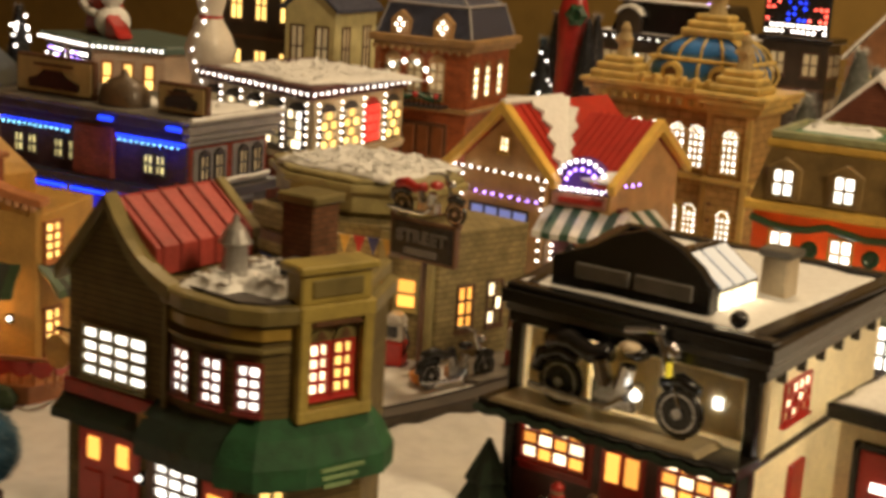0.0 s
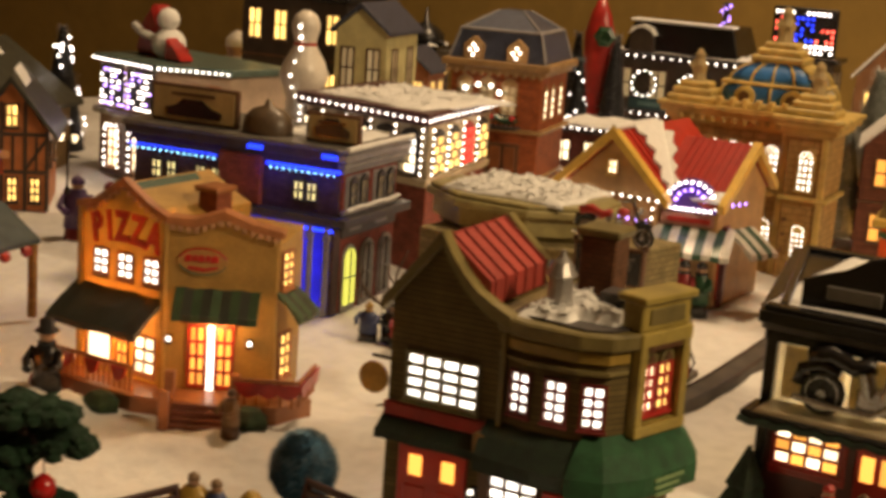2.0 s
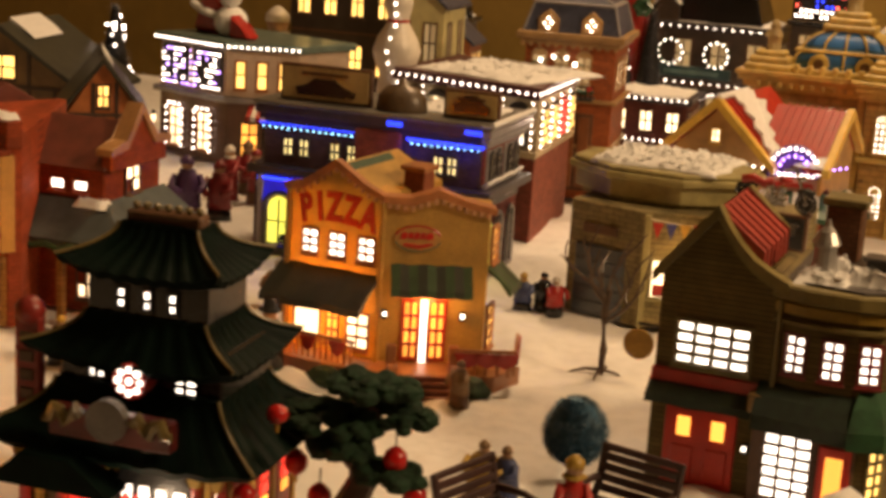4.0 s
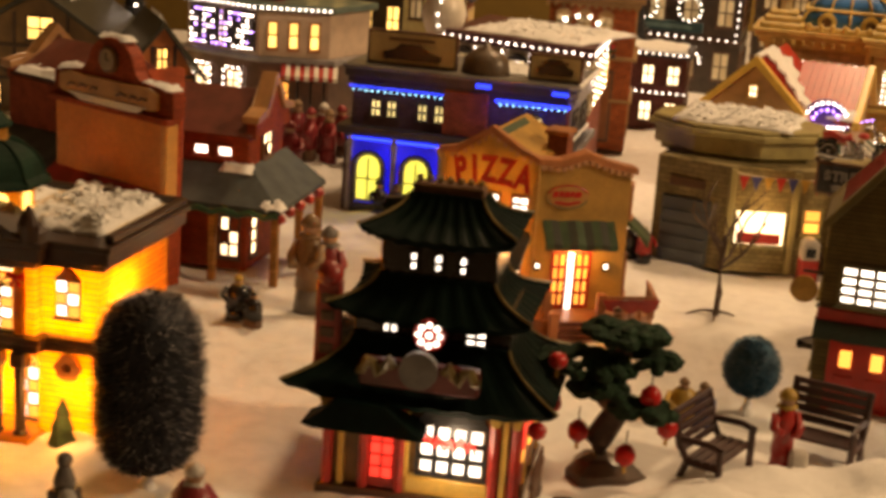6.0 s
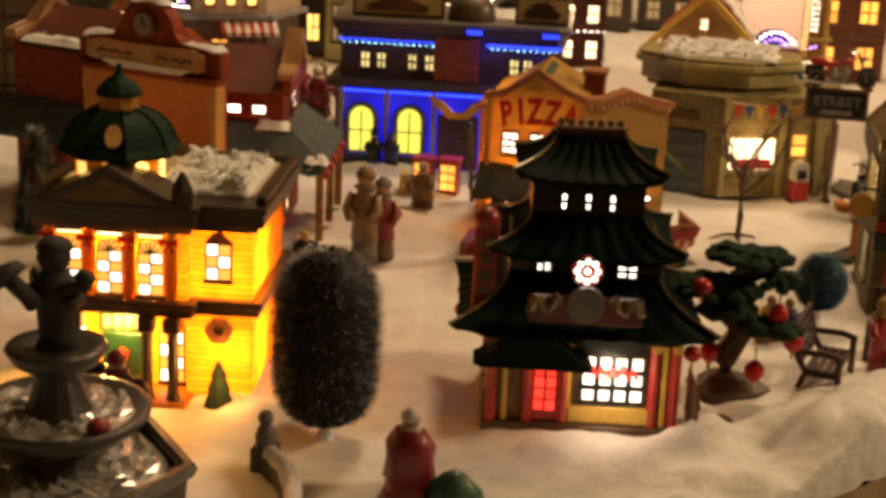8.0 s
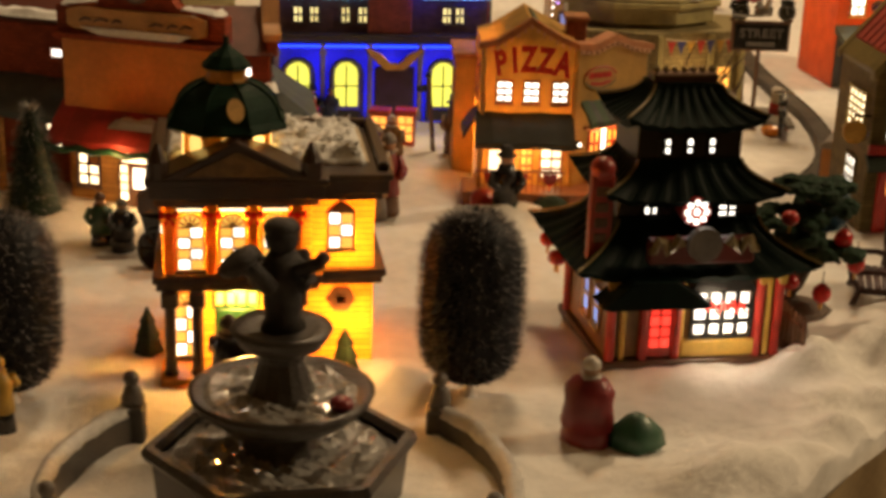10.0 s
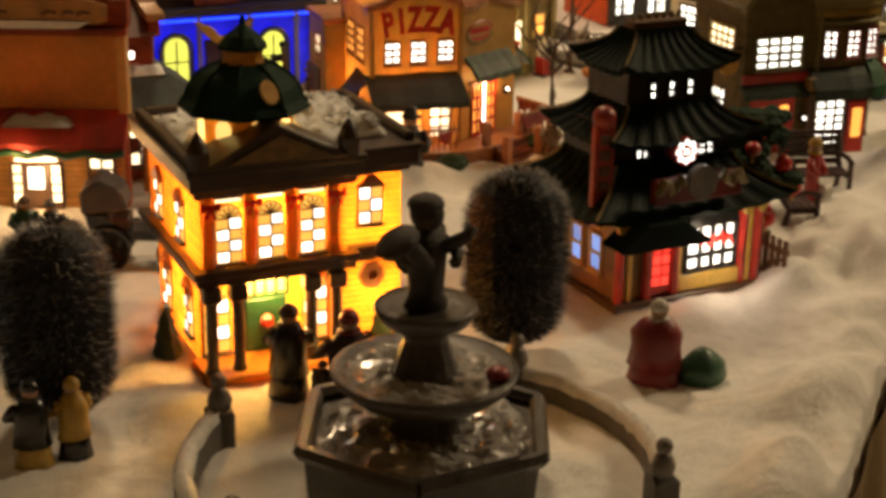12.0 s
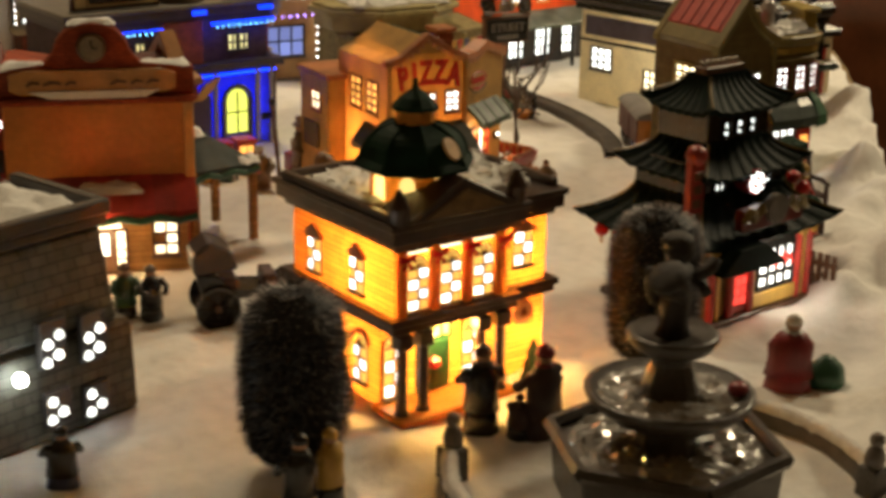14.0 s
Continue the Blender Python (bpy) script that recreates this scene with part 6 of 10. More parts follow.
        for x0, x1, z0, z1 in ((u - 0.0006, u + 0.0006, 0.006, 0.055), (u - 0.0095, u + 0.0095, 0.030, 0.0312)):
            part("bar", box(x0, x1, -0.0048, -0.003, z0, z1, 0), CHARCOAL, t, m=Q)
    part("band", box(0.0, 0.104, -0.004, 0.0, 0.0865, 0.091), BLGREY, t, m=Q)
    part("snow", tube([(0.002 + 0.0125 * k, -0.0055, 0.0912 + 0.0006 * (k % 3)) for k in range(9)], 0.0018, 6), SNOWCAP, t, "snow on the sill band", Q, True)
    for z0, z1, o in ((0.124, 0.1275, 0.006), (0.1285, 0.1335, 0.0085), (0.1345, 0.1415, 0.0105), (0.1425, 0.1455, 0.0125)):
        part("moulding", box(-o, 0.104 + o, -o, 0.0, z0, z1, 0.0012), BLGREY, t, "pale grey flank moulding", Q)
    part("moulding", tube([(-0.010, -0.0105, 0.1462), (0.052, -0.0108, 0.1466), (0.114, -0.0105, 0.1462)], 0.0024, 7), SNOWCAP, t, "snow along the moulding", Q)
    m = t.matrix_world
    # Unseen lamp added behind the thin front, replacing blue light falling on it.
    data = bpy.data.lights.new("hidden_blue_fill", "AREA")
    data.shape, data.size, data.size_y, data.energy, data.color = "RECTANGLE", 0.20, 0.066, 0.28, (0.0, 0.03, 1.0)
    blue_fill = new("hidden_blue_fill", data)
    blue_fill.matrix_world = m @ pose(-0.078, -0.003, 0.040, -90, 0, 0)
    # Added points that carry the strips' blue light onto the wall.
    for u in (-0.04, 0.01):
        house_or_fill_lamp(m, u, -0.014, 0.121, 0.009, (0.02, 0.02, 1.0), 0.003)
    return t


blue_building()

# ---- filling station ----
KIWALL = coursed("station_stone", (0.30, 0.24, 0.11), (0.13, 0.10, 0.05), 0.010, 0.0045)
KITRIM = glaze("station_trim", (0.34, 0.29, 0.12), 0.45, 0.35)


def filling_station():
    t = thing("filling_station", "olive stone filling station with snowy octagonal canopy and flag bunting", "model building", at(0.033, 0.615, 0, 0))
    part("wall", plan([(-0.068, 0.0), (0.0, -0.012), (0.098, 0.022), (0.115, 0.11), (-0.06, 0.12)], 0, 0.098, 0.0008), KIWALL, t)
    for z0, z1, r in ((0.096, 0.102, 0.076), (0.102, 0.118, 0.083), (0.118, 0.124, 0.090), (0.124, 0.128, 0.086)):
        part("canopy", plan(oct_plan(-0.008, 0.064, r * 0.97, 0.72), z0, z1, 0.001), KITRIM if r > 0.08 else KIWALL, t, "octagonal olive canopy")
    part("snow", heap(-0.064, 0.050, 0.018, 0.112, 0.128, 0.009, 71, 34, flakes=520), SNOWCAP, t, "shredded snow on the canopy")
    F = pose(-0.068, 0.0, 0, 0, 0, -10)
    d = part("roll_door", box(0.008, 0.056, -0.002, 0.001, 0, 0.062), glaze("blue_grey_door", (0.06, 0.075, 0.09)), t, "blue-grey garage door", F)
    for k in range(5):
        part("slat", box(0.010, 0.054, -0.0035, -0.001, 0.004 + 0.012 * k, 0.0135 + 0.012 * k), MATS["blue_grey_door"], d)
    part("plaque", box(0.014, 0.048, -0.003, 0.0, 0.072, 0.080), BROWN, t, m=F)
    G = pose(0.0, -0.012, 0, 0, 0, 19.1)
    window(t, G, 0.010, 0.026, 0.046, 0.032, 1, 1, WARM, KITRIM)
    part("display", box(0.012, 0.052, -0.004, -0.001, 0.028, 0.038, 0.001), RED, t, "red goods in the window", G)
    window(t, G, 0.072, 0.040, 0.015, 0.022, 1, 2, AMBER, KITRIM)
    for u in (0.004, 0.062, 0.098):
        part("pilaster", box(u - 0.003, u + 0.003, -0.004, 0.0, 0, 0.096), KITRIM, t, m=G)
    flags = part("bunting", tube([(0.006 + 0.0092 * k, -0.010, 0.094 - 0.0012 * math.sin(k * math.pi / 10) * 3) for k in range(11)], 0.0006, 5), CREAM, t, "string of coloured flags", G)
    for k in range(8):
        x = 0.012 + 0.011 * k
        part("flag", slab([(x - 0.0045, 0.0915), (x + 0.0045, 0.0915), (x, 0.078)], -0.0108, -0.0098), (RED, glaze("flag_blue", (0.05, 0.06, 0.25)), GOLD)[k % 3], flags)
    # Unseen fill lamp added before the lit window.
    house_or_fill_lamp(t.matrix_world, 0.04, -0.02, 0.06, 0.03)
    # right-hand face towards the sign
    part("forecourt_slab", plan([(0.112, 0.045), (0.140, 0.000), (0.152, 0.006), (0.156, 0.040), (0.152, 0.080), (0.122, 0.087)], -0.004, 0.005, 0.001), glaze("forecourt_grey", (0.17, 0.15, 0.12), 0.7, 0.4, 60, 0.3, coat=0), t, "worn grey forecourt slab")
    Q = pose(0.098, 0.022, 0, 0, 0, 79)
    window(t, Q, 0.02, 0.024, 0.014, 0.032, 2, 3, AMBER, BROWN)
    window(t, Q, 0.05, 0.024, 0.014, 0.032, 2, 3, WARM, BROWN, lit=[(0, 0), (1, 1), (0, 2)])
    part("door", box(0.074, 0.094, -0.002, 0.001, 0.0, 0.056), BROWN, t, "brown side door", Q)
    return t


filling_station()

# ---- red-roofed eatery ----


def string_row(t, m, a, b, n, mat=None, r=0.0013):
    g = part("light_string", tube([a, b], 0.0006, 5), BLACK, t, m=m)
    bulbs(g, FACE, line(a, b, n), mat or LED, r)


RRWALL = glaze("ochre_boards", (0.42, 0.24, 0.09), 0.5, 0.3, 60, 0.3)
RRROOF = glaze("red_seam_roof", (0.40, 0.03, 0.02), 0.35, 0.2)


def eatery():
    t = thing("eatery", "ochre eatery with red snow-streaked roof, lit arch and striped awning", "model building", at(0.0055, 0.898, 0, -3))
    X = Matrix(((0, 1, 0, 0), (1, 0, 0, 0), (0, 0, 1, 0), (0, 0, 0, 1)))
    part("wall", slab([(-0.048, 0), (0.048, 0), (0.048, 0.104), (0, 0.150), (-0.048, 0.104)], 0.0, 0.15, 0.001), RRWALL, t, "ochre gabled body")
    part("wing_wall", slab([(0.016, 0), (0.124, 0), (0.124, 0.108), (0.078, 0.142), (0.016, 0.100)], 0.04, 0.104, 0.001), RRWALL, t, "ochre side wing", X)
    part("roof", slab([(-0.058, 0.095), (0, 0.152), (0.058, 0.095), (0.060, 0.100), (0, 0.159), (-0.060, 0.100)], -0.002, 0.155, 0.0008), RRROOF, t, "red seamed roof")
    part("wing_roof", slab([(0.012, 0.095), (0.078, 0.145), (0.128, 0.105), (0.130, 0.110), (0.078, 0.1515), (0.010, 0.100)], 0.034, 0.105, 0.0008), RRROOF, t, "red seamed wing roof", X)
    part("bargeboard", slab([(-0.062, 0.092), (0, 0.152), (0.062, 0.092), (0.064, 0.100), (0, 0.162), (-0.064, 0.100)], -0.012, -0.001, 0.0008), PGYEL, t, "ochre bargeboard")
    part("bargeboard", slab([(0.008, 0.092), (0.078, 0.145), (0.132, 0.102), (0.134, 0.110), (0.078, 0.155), (0.006, 0.101)], 0.105, 0.113, 0.0008), PGYEL, t, "ochre bargeboard", X)
    for k in range(8):
        part("seam", slab([(0.010, 0.1005), (0.078, 0.1520), (0.078, 0.1535), (0.010, 0.102)], 0.046 + 0.0075 * k, 0.0474 + 0.0075 * k), RRROOF, t, m=X)
    for k in range(5):
        part("seam", slab([(0.0, 0.159), (0.0605, 0.1), (0.061, 0.1015), (0.0, 0.1605)], 0.012 + 0.010 * k, 0.0134 + 0.010 * k), RRROOF, t)
    # painted snow on the right slope and in the valley
    slope = Matrix.Translation((0.0605, 0, 0.100)) @ Matrix(((-0.712, 0, 0.702, 0), (0, 1, 0, 0), (0.702, 0, 0.712, 0), (0, 0, 0, 1)))
    out = [(0.083, 0.028), (0.084, 0.088), (0.0, 0.012), (0.004, 0.0), (0.016, 0.012), (0.022, 0.006), (0.034, 0.022), (0.044, 0.018), (0.052, 0.034), (0.062, 0.026), (0.070, 0.036), (0.076, 0.026)]
    part("snow", plan(out, 0.0008, 0.0036, 0.0006), SNOWCAP, t, "white painted snow streak", slope)
    wing = Matrix.Translation((0, 0.010, 0.100)) @ Matrix.Rotation(math.atan2(0.0515, 0.068), 4, "X")
    part("snow", plan([(0.060, 0.0), (0.0085, 0.085), (0.022, 0.085), (0.026, 0.07), (0.036, 0.062), (0.034, 0.05), (0.046, 0.040), (0.046, 0.030), (0.058, 0.020), (0.056, 0.010), (0.070, 0.004)], 0.0008, 0.0034, 0.0006), SNOWCAP, t, "white painted snow streak", wing)
    part("snow", plan([(0.074, 0.0), (0.106, 0.0), (0.106, 0.016), (0.094, 0.012), (0.082, 0.018)], 0.0008, 0.0036, 0.0006), SNOWCAP, t, "white painted snow patch", wing)
    part("snow", tube([(0, -0.010 + 0.018 * k, 0.1605) for k in range(6)], 0.0034, 6), SNOWCAP, t)
    # front gable with bulbs
    window(t, FACE, -0.006, 0.116, 0.008, 0.012, 2, 2, WARM, PGYEL, mullion=0.001)
    string_row(t, FACE, (-0.056, -0.008, 0.098), (0.056, -0.008, 0.098), 12)
    string_row(t, FACE, (-0.044, -0.003, 0.076), (0.044, -0.003, 0.076), 9, LEDVIO)
    window(t, FACE, -0.036, 0.028, 0.064, 0.036, 4, 2, glow("window_blue_dim", (0.3, 0.35, 0.8), 0.6), CHARCOAL)
    for u in (-0.045, 0.045):
        string_row(t, FACE, (u, -0.004, 0.02), (u, -0.004, 0.094), 8)
    # entrance under the arch
    A = pose(0.047, 0.006, 0, 0, 0, 16)
    part("shop_wall", box(0.002, 0.066, 0.004, 0.03, 0, 0.078, 0.001), glaze("maroon_front", (0.10, 0.02, 0.03)), t, m=A)
    arch = part("arch_sign", slab([(0.030 + x, 0.090 + z) for x, z in arch_outline(0.050, 0.031, 0.5, 12)], -0.006, 0.006, 0.0006), glaze("violet_sign", (0.10, 0.05, 0.30)), t, "violet arched sign ringed with bulbs", A)
    bulbs(arch, FACE, [(0.030 + 0.0235 * math.cos(a), -0.007, 0.096 + 0.0225 * math.sin(a)) for a in np.linspace(0, math.pi, 13)] + line((0.008, -0.007, 0.0925), (0.052, -0.007, 0.0925), 8), LED, 0.0017)
    bulbs(arch, FACE, [(0.030 + 0.014 * math.cos(a), -0.007, 0.099 + 0.012 * math.sin(a)) for a in np.linspace(0.2, math.pi - 0.2, 7)], LEDVIO, 0.0016)
    sg = part("name_sign", box(0.003, 0.058, -0.005, 0.006, 0.076, 0.0885, 0.001), glaze("pink_sign", (0.45, 0.22, 0.18)), t, "pinkish name sign with dark bars", A)
    part("bar", box(0.010, 0.050, -0.0065, -0.0045, 0.080, 0.085, 0.0002), RED, sg)
    awning(t, A, -0.002, 0.074, 0.076, 0.052, 0.036, [glaze("awning_white", (0.75, 0.73, 0.66), 0.5), glaze("awning_green", (0.03, 0.10, 0.06), 0.5)], 9, label="green and white striped awning")
    awning(t, A @ pose(0.066, 0.004, 0, 0, 0, 60), 0.0, 0.040, 0.076, 0.052, 0.030, [MATS["awning_white"], MATS["awning_green"]], 5, label="green and white striped awning")
    window(t, A @ Matrix.Translation((0, 0.004, 0)), 0.026, 0.012, 0.034, 0.030, 3, 2, AMBER, RED)
    string_row(t, A, (0.004, 0.002, 0.010), (0.004, 0.002, 0.048), 6)
    string_row(t, A, (0.060, -0.002, 0.098), (0.082, 0.004, 0.103), 4, LEDVIO)
    return t


eatery()

# ---- golden palace with blue domes ----
CSWALL = coursed("palace_gold_stone", (0.44, 0.27, 0.095), (0.24, 0.15, 0.05), 0.014, 0.007, bump=0.25)
CSTRIM = glaze("palace_gold_trim", (0.62, 0.45, 0.14), 0.4, 0.4)
CSBLUE = glaze("palace_blue_roof", (0.04, 0.17, 0.46), 0.35, 0.35)


def palace():
    t = thing("palace", "golden stone palace with blue ribbed roof, statues and tall lit windows", "model building", at(0.130, 1.088, 0, 4))
    part("wall", plan([(-0.145, 0.010), (-0.020, 0.010), (-0.020, 0.10), (-0.145, 0.10)], 0, 0.155, 0.001), CSWALL, t)
    part("wall", plan([(-0.020, 0.0), (0.022, 0.0), (0.022, 0.07), (-0.020, 0.07)], 0, 0.155, 0.001), CSWALL, t)
    for z0, z1, o in ((0.150, 0.1535, 0.003), (0.1535, 0.160, 0.007), (0.160, 0.166, 0.012), (0.166, 0.171, 0.015), (0.084, 0.089, 0.004)):
        part("cornice", plan([(-0.147 - o, 0.010 - o), (-0.021 - o, 0.010 - o), (-0.021 - o, -o), (0.023 + o, -o), (0.023 + o, 0.070 + o), (-0.019 + o, 0.070 + o), (-0.019 + o, 0.10 + o), (-0.147 - o, 0.10 + o)], z0, z1, 0.001), CSTRIM, t)
    for k in range(11):
        part("modillion", box(-0.138 + 0.0115 * k, -0.134 + 0.0115 * k, -0.004, 0.008, 0.1545, 0.1595, 0.0006), CSTRIM, t)
    tiers = (((0.171, 0.052), (0.175, 0.0555), (0.181, 0.0570), (0.188, 0.0555), (0.193, 0.051)), ((0.196, 0.049), (0.201, 0.0478), (0.207, 0.0435), (0.212, 0.036), (0.2155, 0.028), (0.217, 0.022)))
    for tier in tiers:
        bm, rings = bmesh.new(), []
        for z, w in tier:
            ring = []
            for k in range(48):
                a = 2 * math.pi * k / 48
                c, sn = math.cos(a), math.sin(a)
                q = (abs(c) ** 5 + abs(sn) ** 5) ** -0.2
                ring.append(bm.verts.new((-0.052 + w * q * c, 0.064 + w * 0.62 * q * sn, z)))
            rings.append(ring)
        for p, r in zip(rings, rings[1:]):
            for k in range(48):
                bm.faces.new((p[k], p[(k + 1) % 48], r[(k + 1) % 48], r[k]))
        bm.faces.new(rings[0][::-1])
        bm.faces.new(rings[-1])
        part("roof", bm, CSBLUE, t, "bulging blue roof", smooth=True)
        for k in range(5):
            f = -1 + 0.5 * k
            part("rib", tube([(-0.052 + f * w * 0.93, 0.0635 - w * 0.62, z) for z, w in tier], 0.0016, 5), CSTRIM, t)
            part("rib", tube([(-0.0515 + w, 0.064 + f * w * 0.56, z) for z, w in tier], 0.0016, 5), CSTRIM, t)
    part("roof_band", plan([(-0.1060, 0.030), (0.002, 0.030), (0.002, 0.098), (-0.1060, 0.098)], 0.1925, 0.1962, 0.001), CSTRIM, t)
    for x in (-0.078, -0.028):
        w = part("oculus", lathe([(0.011, 0), (0.011, 0.006), (0.007, 0.007)], 16), CSTRIM, t, "round gilt dormer", pose(x, 0.0305, 0.181, 90, 0, 0))
        part("pane", lathe([(0.006, 0.006), (0.006, 0.008)], 12), BROWN, w)
    for x, y, z, s in ((-0.128, 0.012, 0.171, 1.0), (0.0, 0.008, 0.171, 1.0), (-0.052, 0.055, 0.2165, 1.1)):
        for w, d, z0, z1 in ((0.026, 0.021, 0.0, 0.0075), (0.0215, 0.017, 0.0075, 0.0150), (0.0165, 0.0125, 0.0150, 0.0215)):
            part("pedestal", box(x - w * s, x + w * s, y + 0.009 - d, y + 0.009 + d, z + z0, z + z1, 0.0018), CSTRIM, t)
        fig = lathe([(0.008, 0), (0.0062, 0.007), (0.0075, 0.015), (0.0045, 0.021), (0.005, 0.025), (0.002, 0.030)], 9, 0.8, 0.12, 3)
        for sx in (-1, 1):
            tube([(sx * 0.004, 0, 0.019), (sx * 0.008, -0.003, 0.014), (sx * 0.004, -0.006, 0.013)], 0.0017, 6, fig)
        part("statue", fig, glaze("statue_gold", (0.55, 0.42, 0.2), 0.4, 0.4), t, "small gilded statue", Matrix.Translation((x, y + 0.009, z + 0.0215)) @ Matrix.Scale(s * 1.1, 4))
    part("parapet", box(-0.102, -0.026, 0.000, 0.008, 0.171, 0.1775, 0.001), CSTRIM, t)
    for k in range(6):
        part("parapet_post", box(-0.100 + 0.0138 * k, -0.0945 + 0.0138 * k, -0.0015, 0.0095, 0.171, 0.1805, 0.0008), CSTRIM, t)
    F = pose(0, 0.010, 0, 0, 0, 0)

    def tall_window(m, u):
        window(t, m, u - 0.0078, 0.0945, 0.0156, 0.0335, 3, 5, WHITE, CSTRIM, arch=True, mullion=0.0026)
        bulbs(t, m, [(u + r * math.cos(a), -0.0022, 0.1295 + r * 0.9 * math.sin(a)) for r, n in ((0.0062, 6), (0.003, 3)) for a in np.linspace(0.15, 2.99, n)], WHITE, 0.0011, "arch_pane")
        window(t, m, u - 0.0072, 0.024, 0.0144, 0.028, 3, 5, WHITE, CSTRIM, arch=True, mullion=0.0024)
        bulbs(t, m, [(u + 0.0055 * math.cos(a), -0.0022, 0.0535 + 0.005 * math.sin(a)) for a in np.linspace(0.15, 2.99, 5)], WHITE, 0.0010, "arch_pane")

    for u in (-0.1225, -0.101, -0.0797, -0.0585, -0.0384):
        tall_window(F, u)
    tall_window(FACE, 0.0005)
    for k in range(3):
        for x in (-0.0165, 0.0150):
            part("stud", box(x, x + 0.003, -0.0015, 0, 0.030 + 0.016 * k, 0.033 + 0.016 * k, 0), BROWN, t)
    for u in (-0.143, -0.0255, 0.0175):
        part("pilaster", box(u - 0.003, u + 0.004, -0.002 if u > -0.015 else 0.006, 0.01, 0, 0.152), CSTRIM, t)
    return t


palace()

# ---- bowling alley ----
BWWALL = glaze("bowling_cream", (0.62, 0.50, 0.30), 0.45, 0.3)
BWBRICK = coursed("bowling_brick", (0.32, 0.08, 0.05), (0.15, 0.06, 0.04), 0.007, 0.0035)


def bowling_alley():
    t = thing("bowling_alley", "cream bowling alley with bulb-lined snowy roof and giant white pin", "model building", at(-0.155, 0.818, 0, -11))
    R = pose(0, 0, 0, 0, 0, 110)
    sh = [(-0.178, 0.0), (0.0, 0.0), (-0.058, 0.160), (-0.215, 0.160)]
    part("lower_wall", plan([(x * 0.93 - 0.004, y * 0.93 + 0.006) for x, y in sh], 0, 0.086, 0.001), BWBRICK, t)
    part("ledge", plan(sh, 0.086, 0.094, 0.0012, 0.03), BWWALL, t)
    part("wall", plan([(x * 0.97, y * 0.97 + 0.002) for x, y in sh], 0.094, 0.146, 0.001), BWWALL, t)
    part("roof", plan([(x * 1.04 + 0.003, y * 1.05 - 0.004) for x, y in sh], 0.146, 0.158, 0.0012), glaze("maroon_fascia", (0.09, 0.03, 0.03), 0.4), t, "dark maroon roof edge")
    part("snow", heap(-0.17, -0.02, 0.006, 0.15, 0.158, 0.007, 81, 30, flakes=260), SNOWCAP, t, "snow on the flat roof")
    P = [Vector((-0.186, -0.006, 0.152)), Vector((0.004, -0.006, 0.152)), Vector((-0.054, 0.166, 0.152))]
    s = part("light_string", tube(P, 0.0007, 5), BLACK, t, "string of white bulbs")
    for a, b, n in ((P[0], P[1], 19), (P[1], P[2], 16)):
        bulbs(s, FACE, line(a, b, n), LED, 0.0014)
    for k, u in enumerate((-0.170, -0.136, -0.102, -0.068, -0.034)):
        fr = part("arch_window", slab([(u + 0.011 + x, 0.098 + z) for x, z in arch_outline(0.024, 0.044)], -0.003, 0.002), CHARCOAL, t)
        for i in range(3):
            for j in range(4):
                part("pane", box(u + 0.002 + 0.0066 * i, u + 0.0075 + 0.0066 * i, -0.004, -0.002, 0.100 + 0.009 * j, 0.107 + 0.009 * j, 0.0003), WARM if (i * 5 + j * 3 + k * 7) % 4 == 1 else (WHITE if (i * 3 + j * 5 + k) % 5 == 0 else glow("window_faint", (0.8, 0.6, 0.3), 0.25)), fr)
    for u in (-0.176, -0.142, -0.108, -0.074, -0.040, -0.004):
        g = part("light_string", tube([(u, -0.003, 0.096), (u, -0.003, 0.146)], 0.0006, 5), BWWALL, t)
        bulbs(g, FACE, line((u, -0.004, 0.096), (u, -0.004, 0.146), 7), LED, 0.0013)
    for k in range(4):
        u = 0.010 + 0.040 * k
        fr = part("arch_window", slab([(u + 0.014 + x, 0.098 + z) for x, z in arch_outline(0.028, 0.044)], -0.003, 0.002), CHARCOAL if k != 2 else RED, t, m=R)
        for i in range(3):
            for j in range(4):
                part("pane", box(u + 0.002 + 0.0083 * i, u + 0.009 + 0.0083 * i, -0.004, -0.002, 0.100 + 0.009 * j, 0.107 + 0.009 * j, 0.0003), (GOLDEN, glow("window_faint", (0.8, 0.6, 0.3), 0.25), REDGLOW)[(i + j) % 2 if k != 2 else 2], fr)
        g = part("light_string", tube([(u - 0.005, -0.003, 0.096), (u - 0.005, -0.003, 0.146)], 0.0006, 5), BWWALL, t, m=R)
        bulbs(g, FACE, line((u - 0.005, -0.004, 0.096), (u - 0.005, -0.004, 0.146), 7), LED, 0.0013)
        window(t, R @ Matrix.Translation((0, 0.010, 0)), u + 0.003, 0.016, 0.014, 0.05, 2, 4, WARM, BWBRICK)
    pin = part("bowling_pin", lathe([(0.020, 0.0), (0.020, 0.13), (0.018, 0.146), (0.023, 0.160), (0.026, 0.172), (0.021, 0.186), (0.0125, 0.200), (0.0115, 0.207), (0.0145, 0.217), (0.0150, 0.224), (0.0115, 0.233), (0.004, 0.238)], 20), glaze("pin_white", (0.78, 0.72, 0.62), 0.35, 0.1), t, "giant white bowling pin with red collar", Matrix.Translation((-0.198, 0.020, 0)), True)
    part("collar", lathe([(0.0122, 0.202), (0.0122, 0.205)], 20), RED, pin)
    bulbs(pin, FACE, [(0.006, -r * 0.98, z) for r, z in ((0.022, 0.160), (0.025, 0.172), (0.020, 0.186), (0.012, 0.199), (0.0125, 0.211), (0.014, 0.222))], LED, 0.0018)
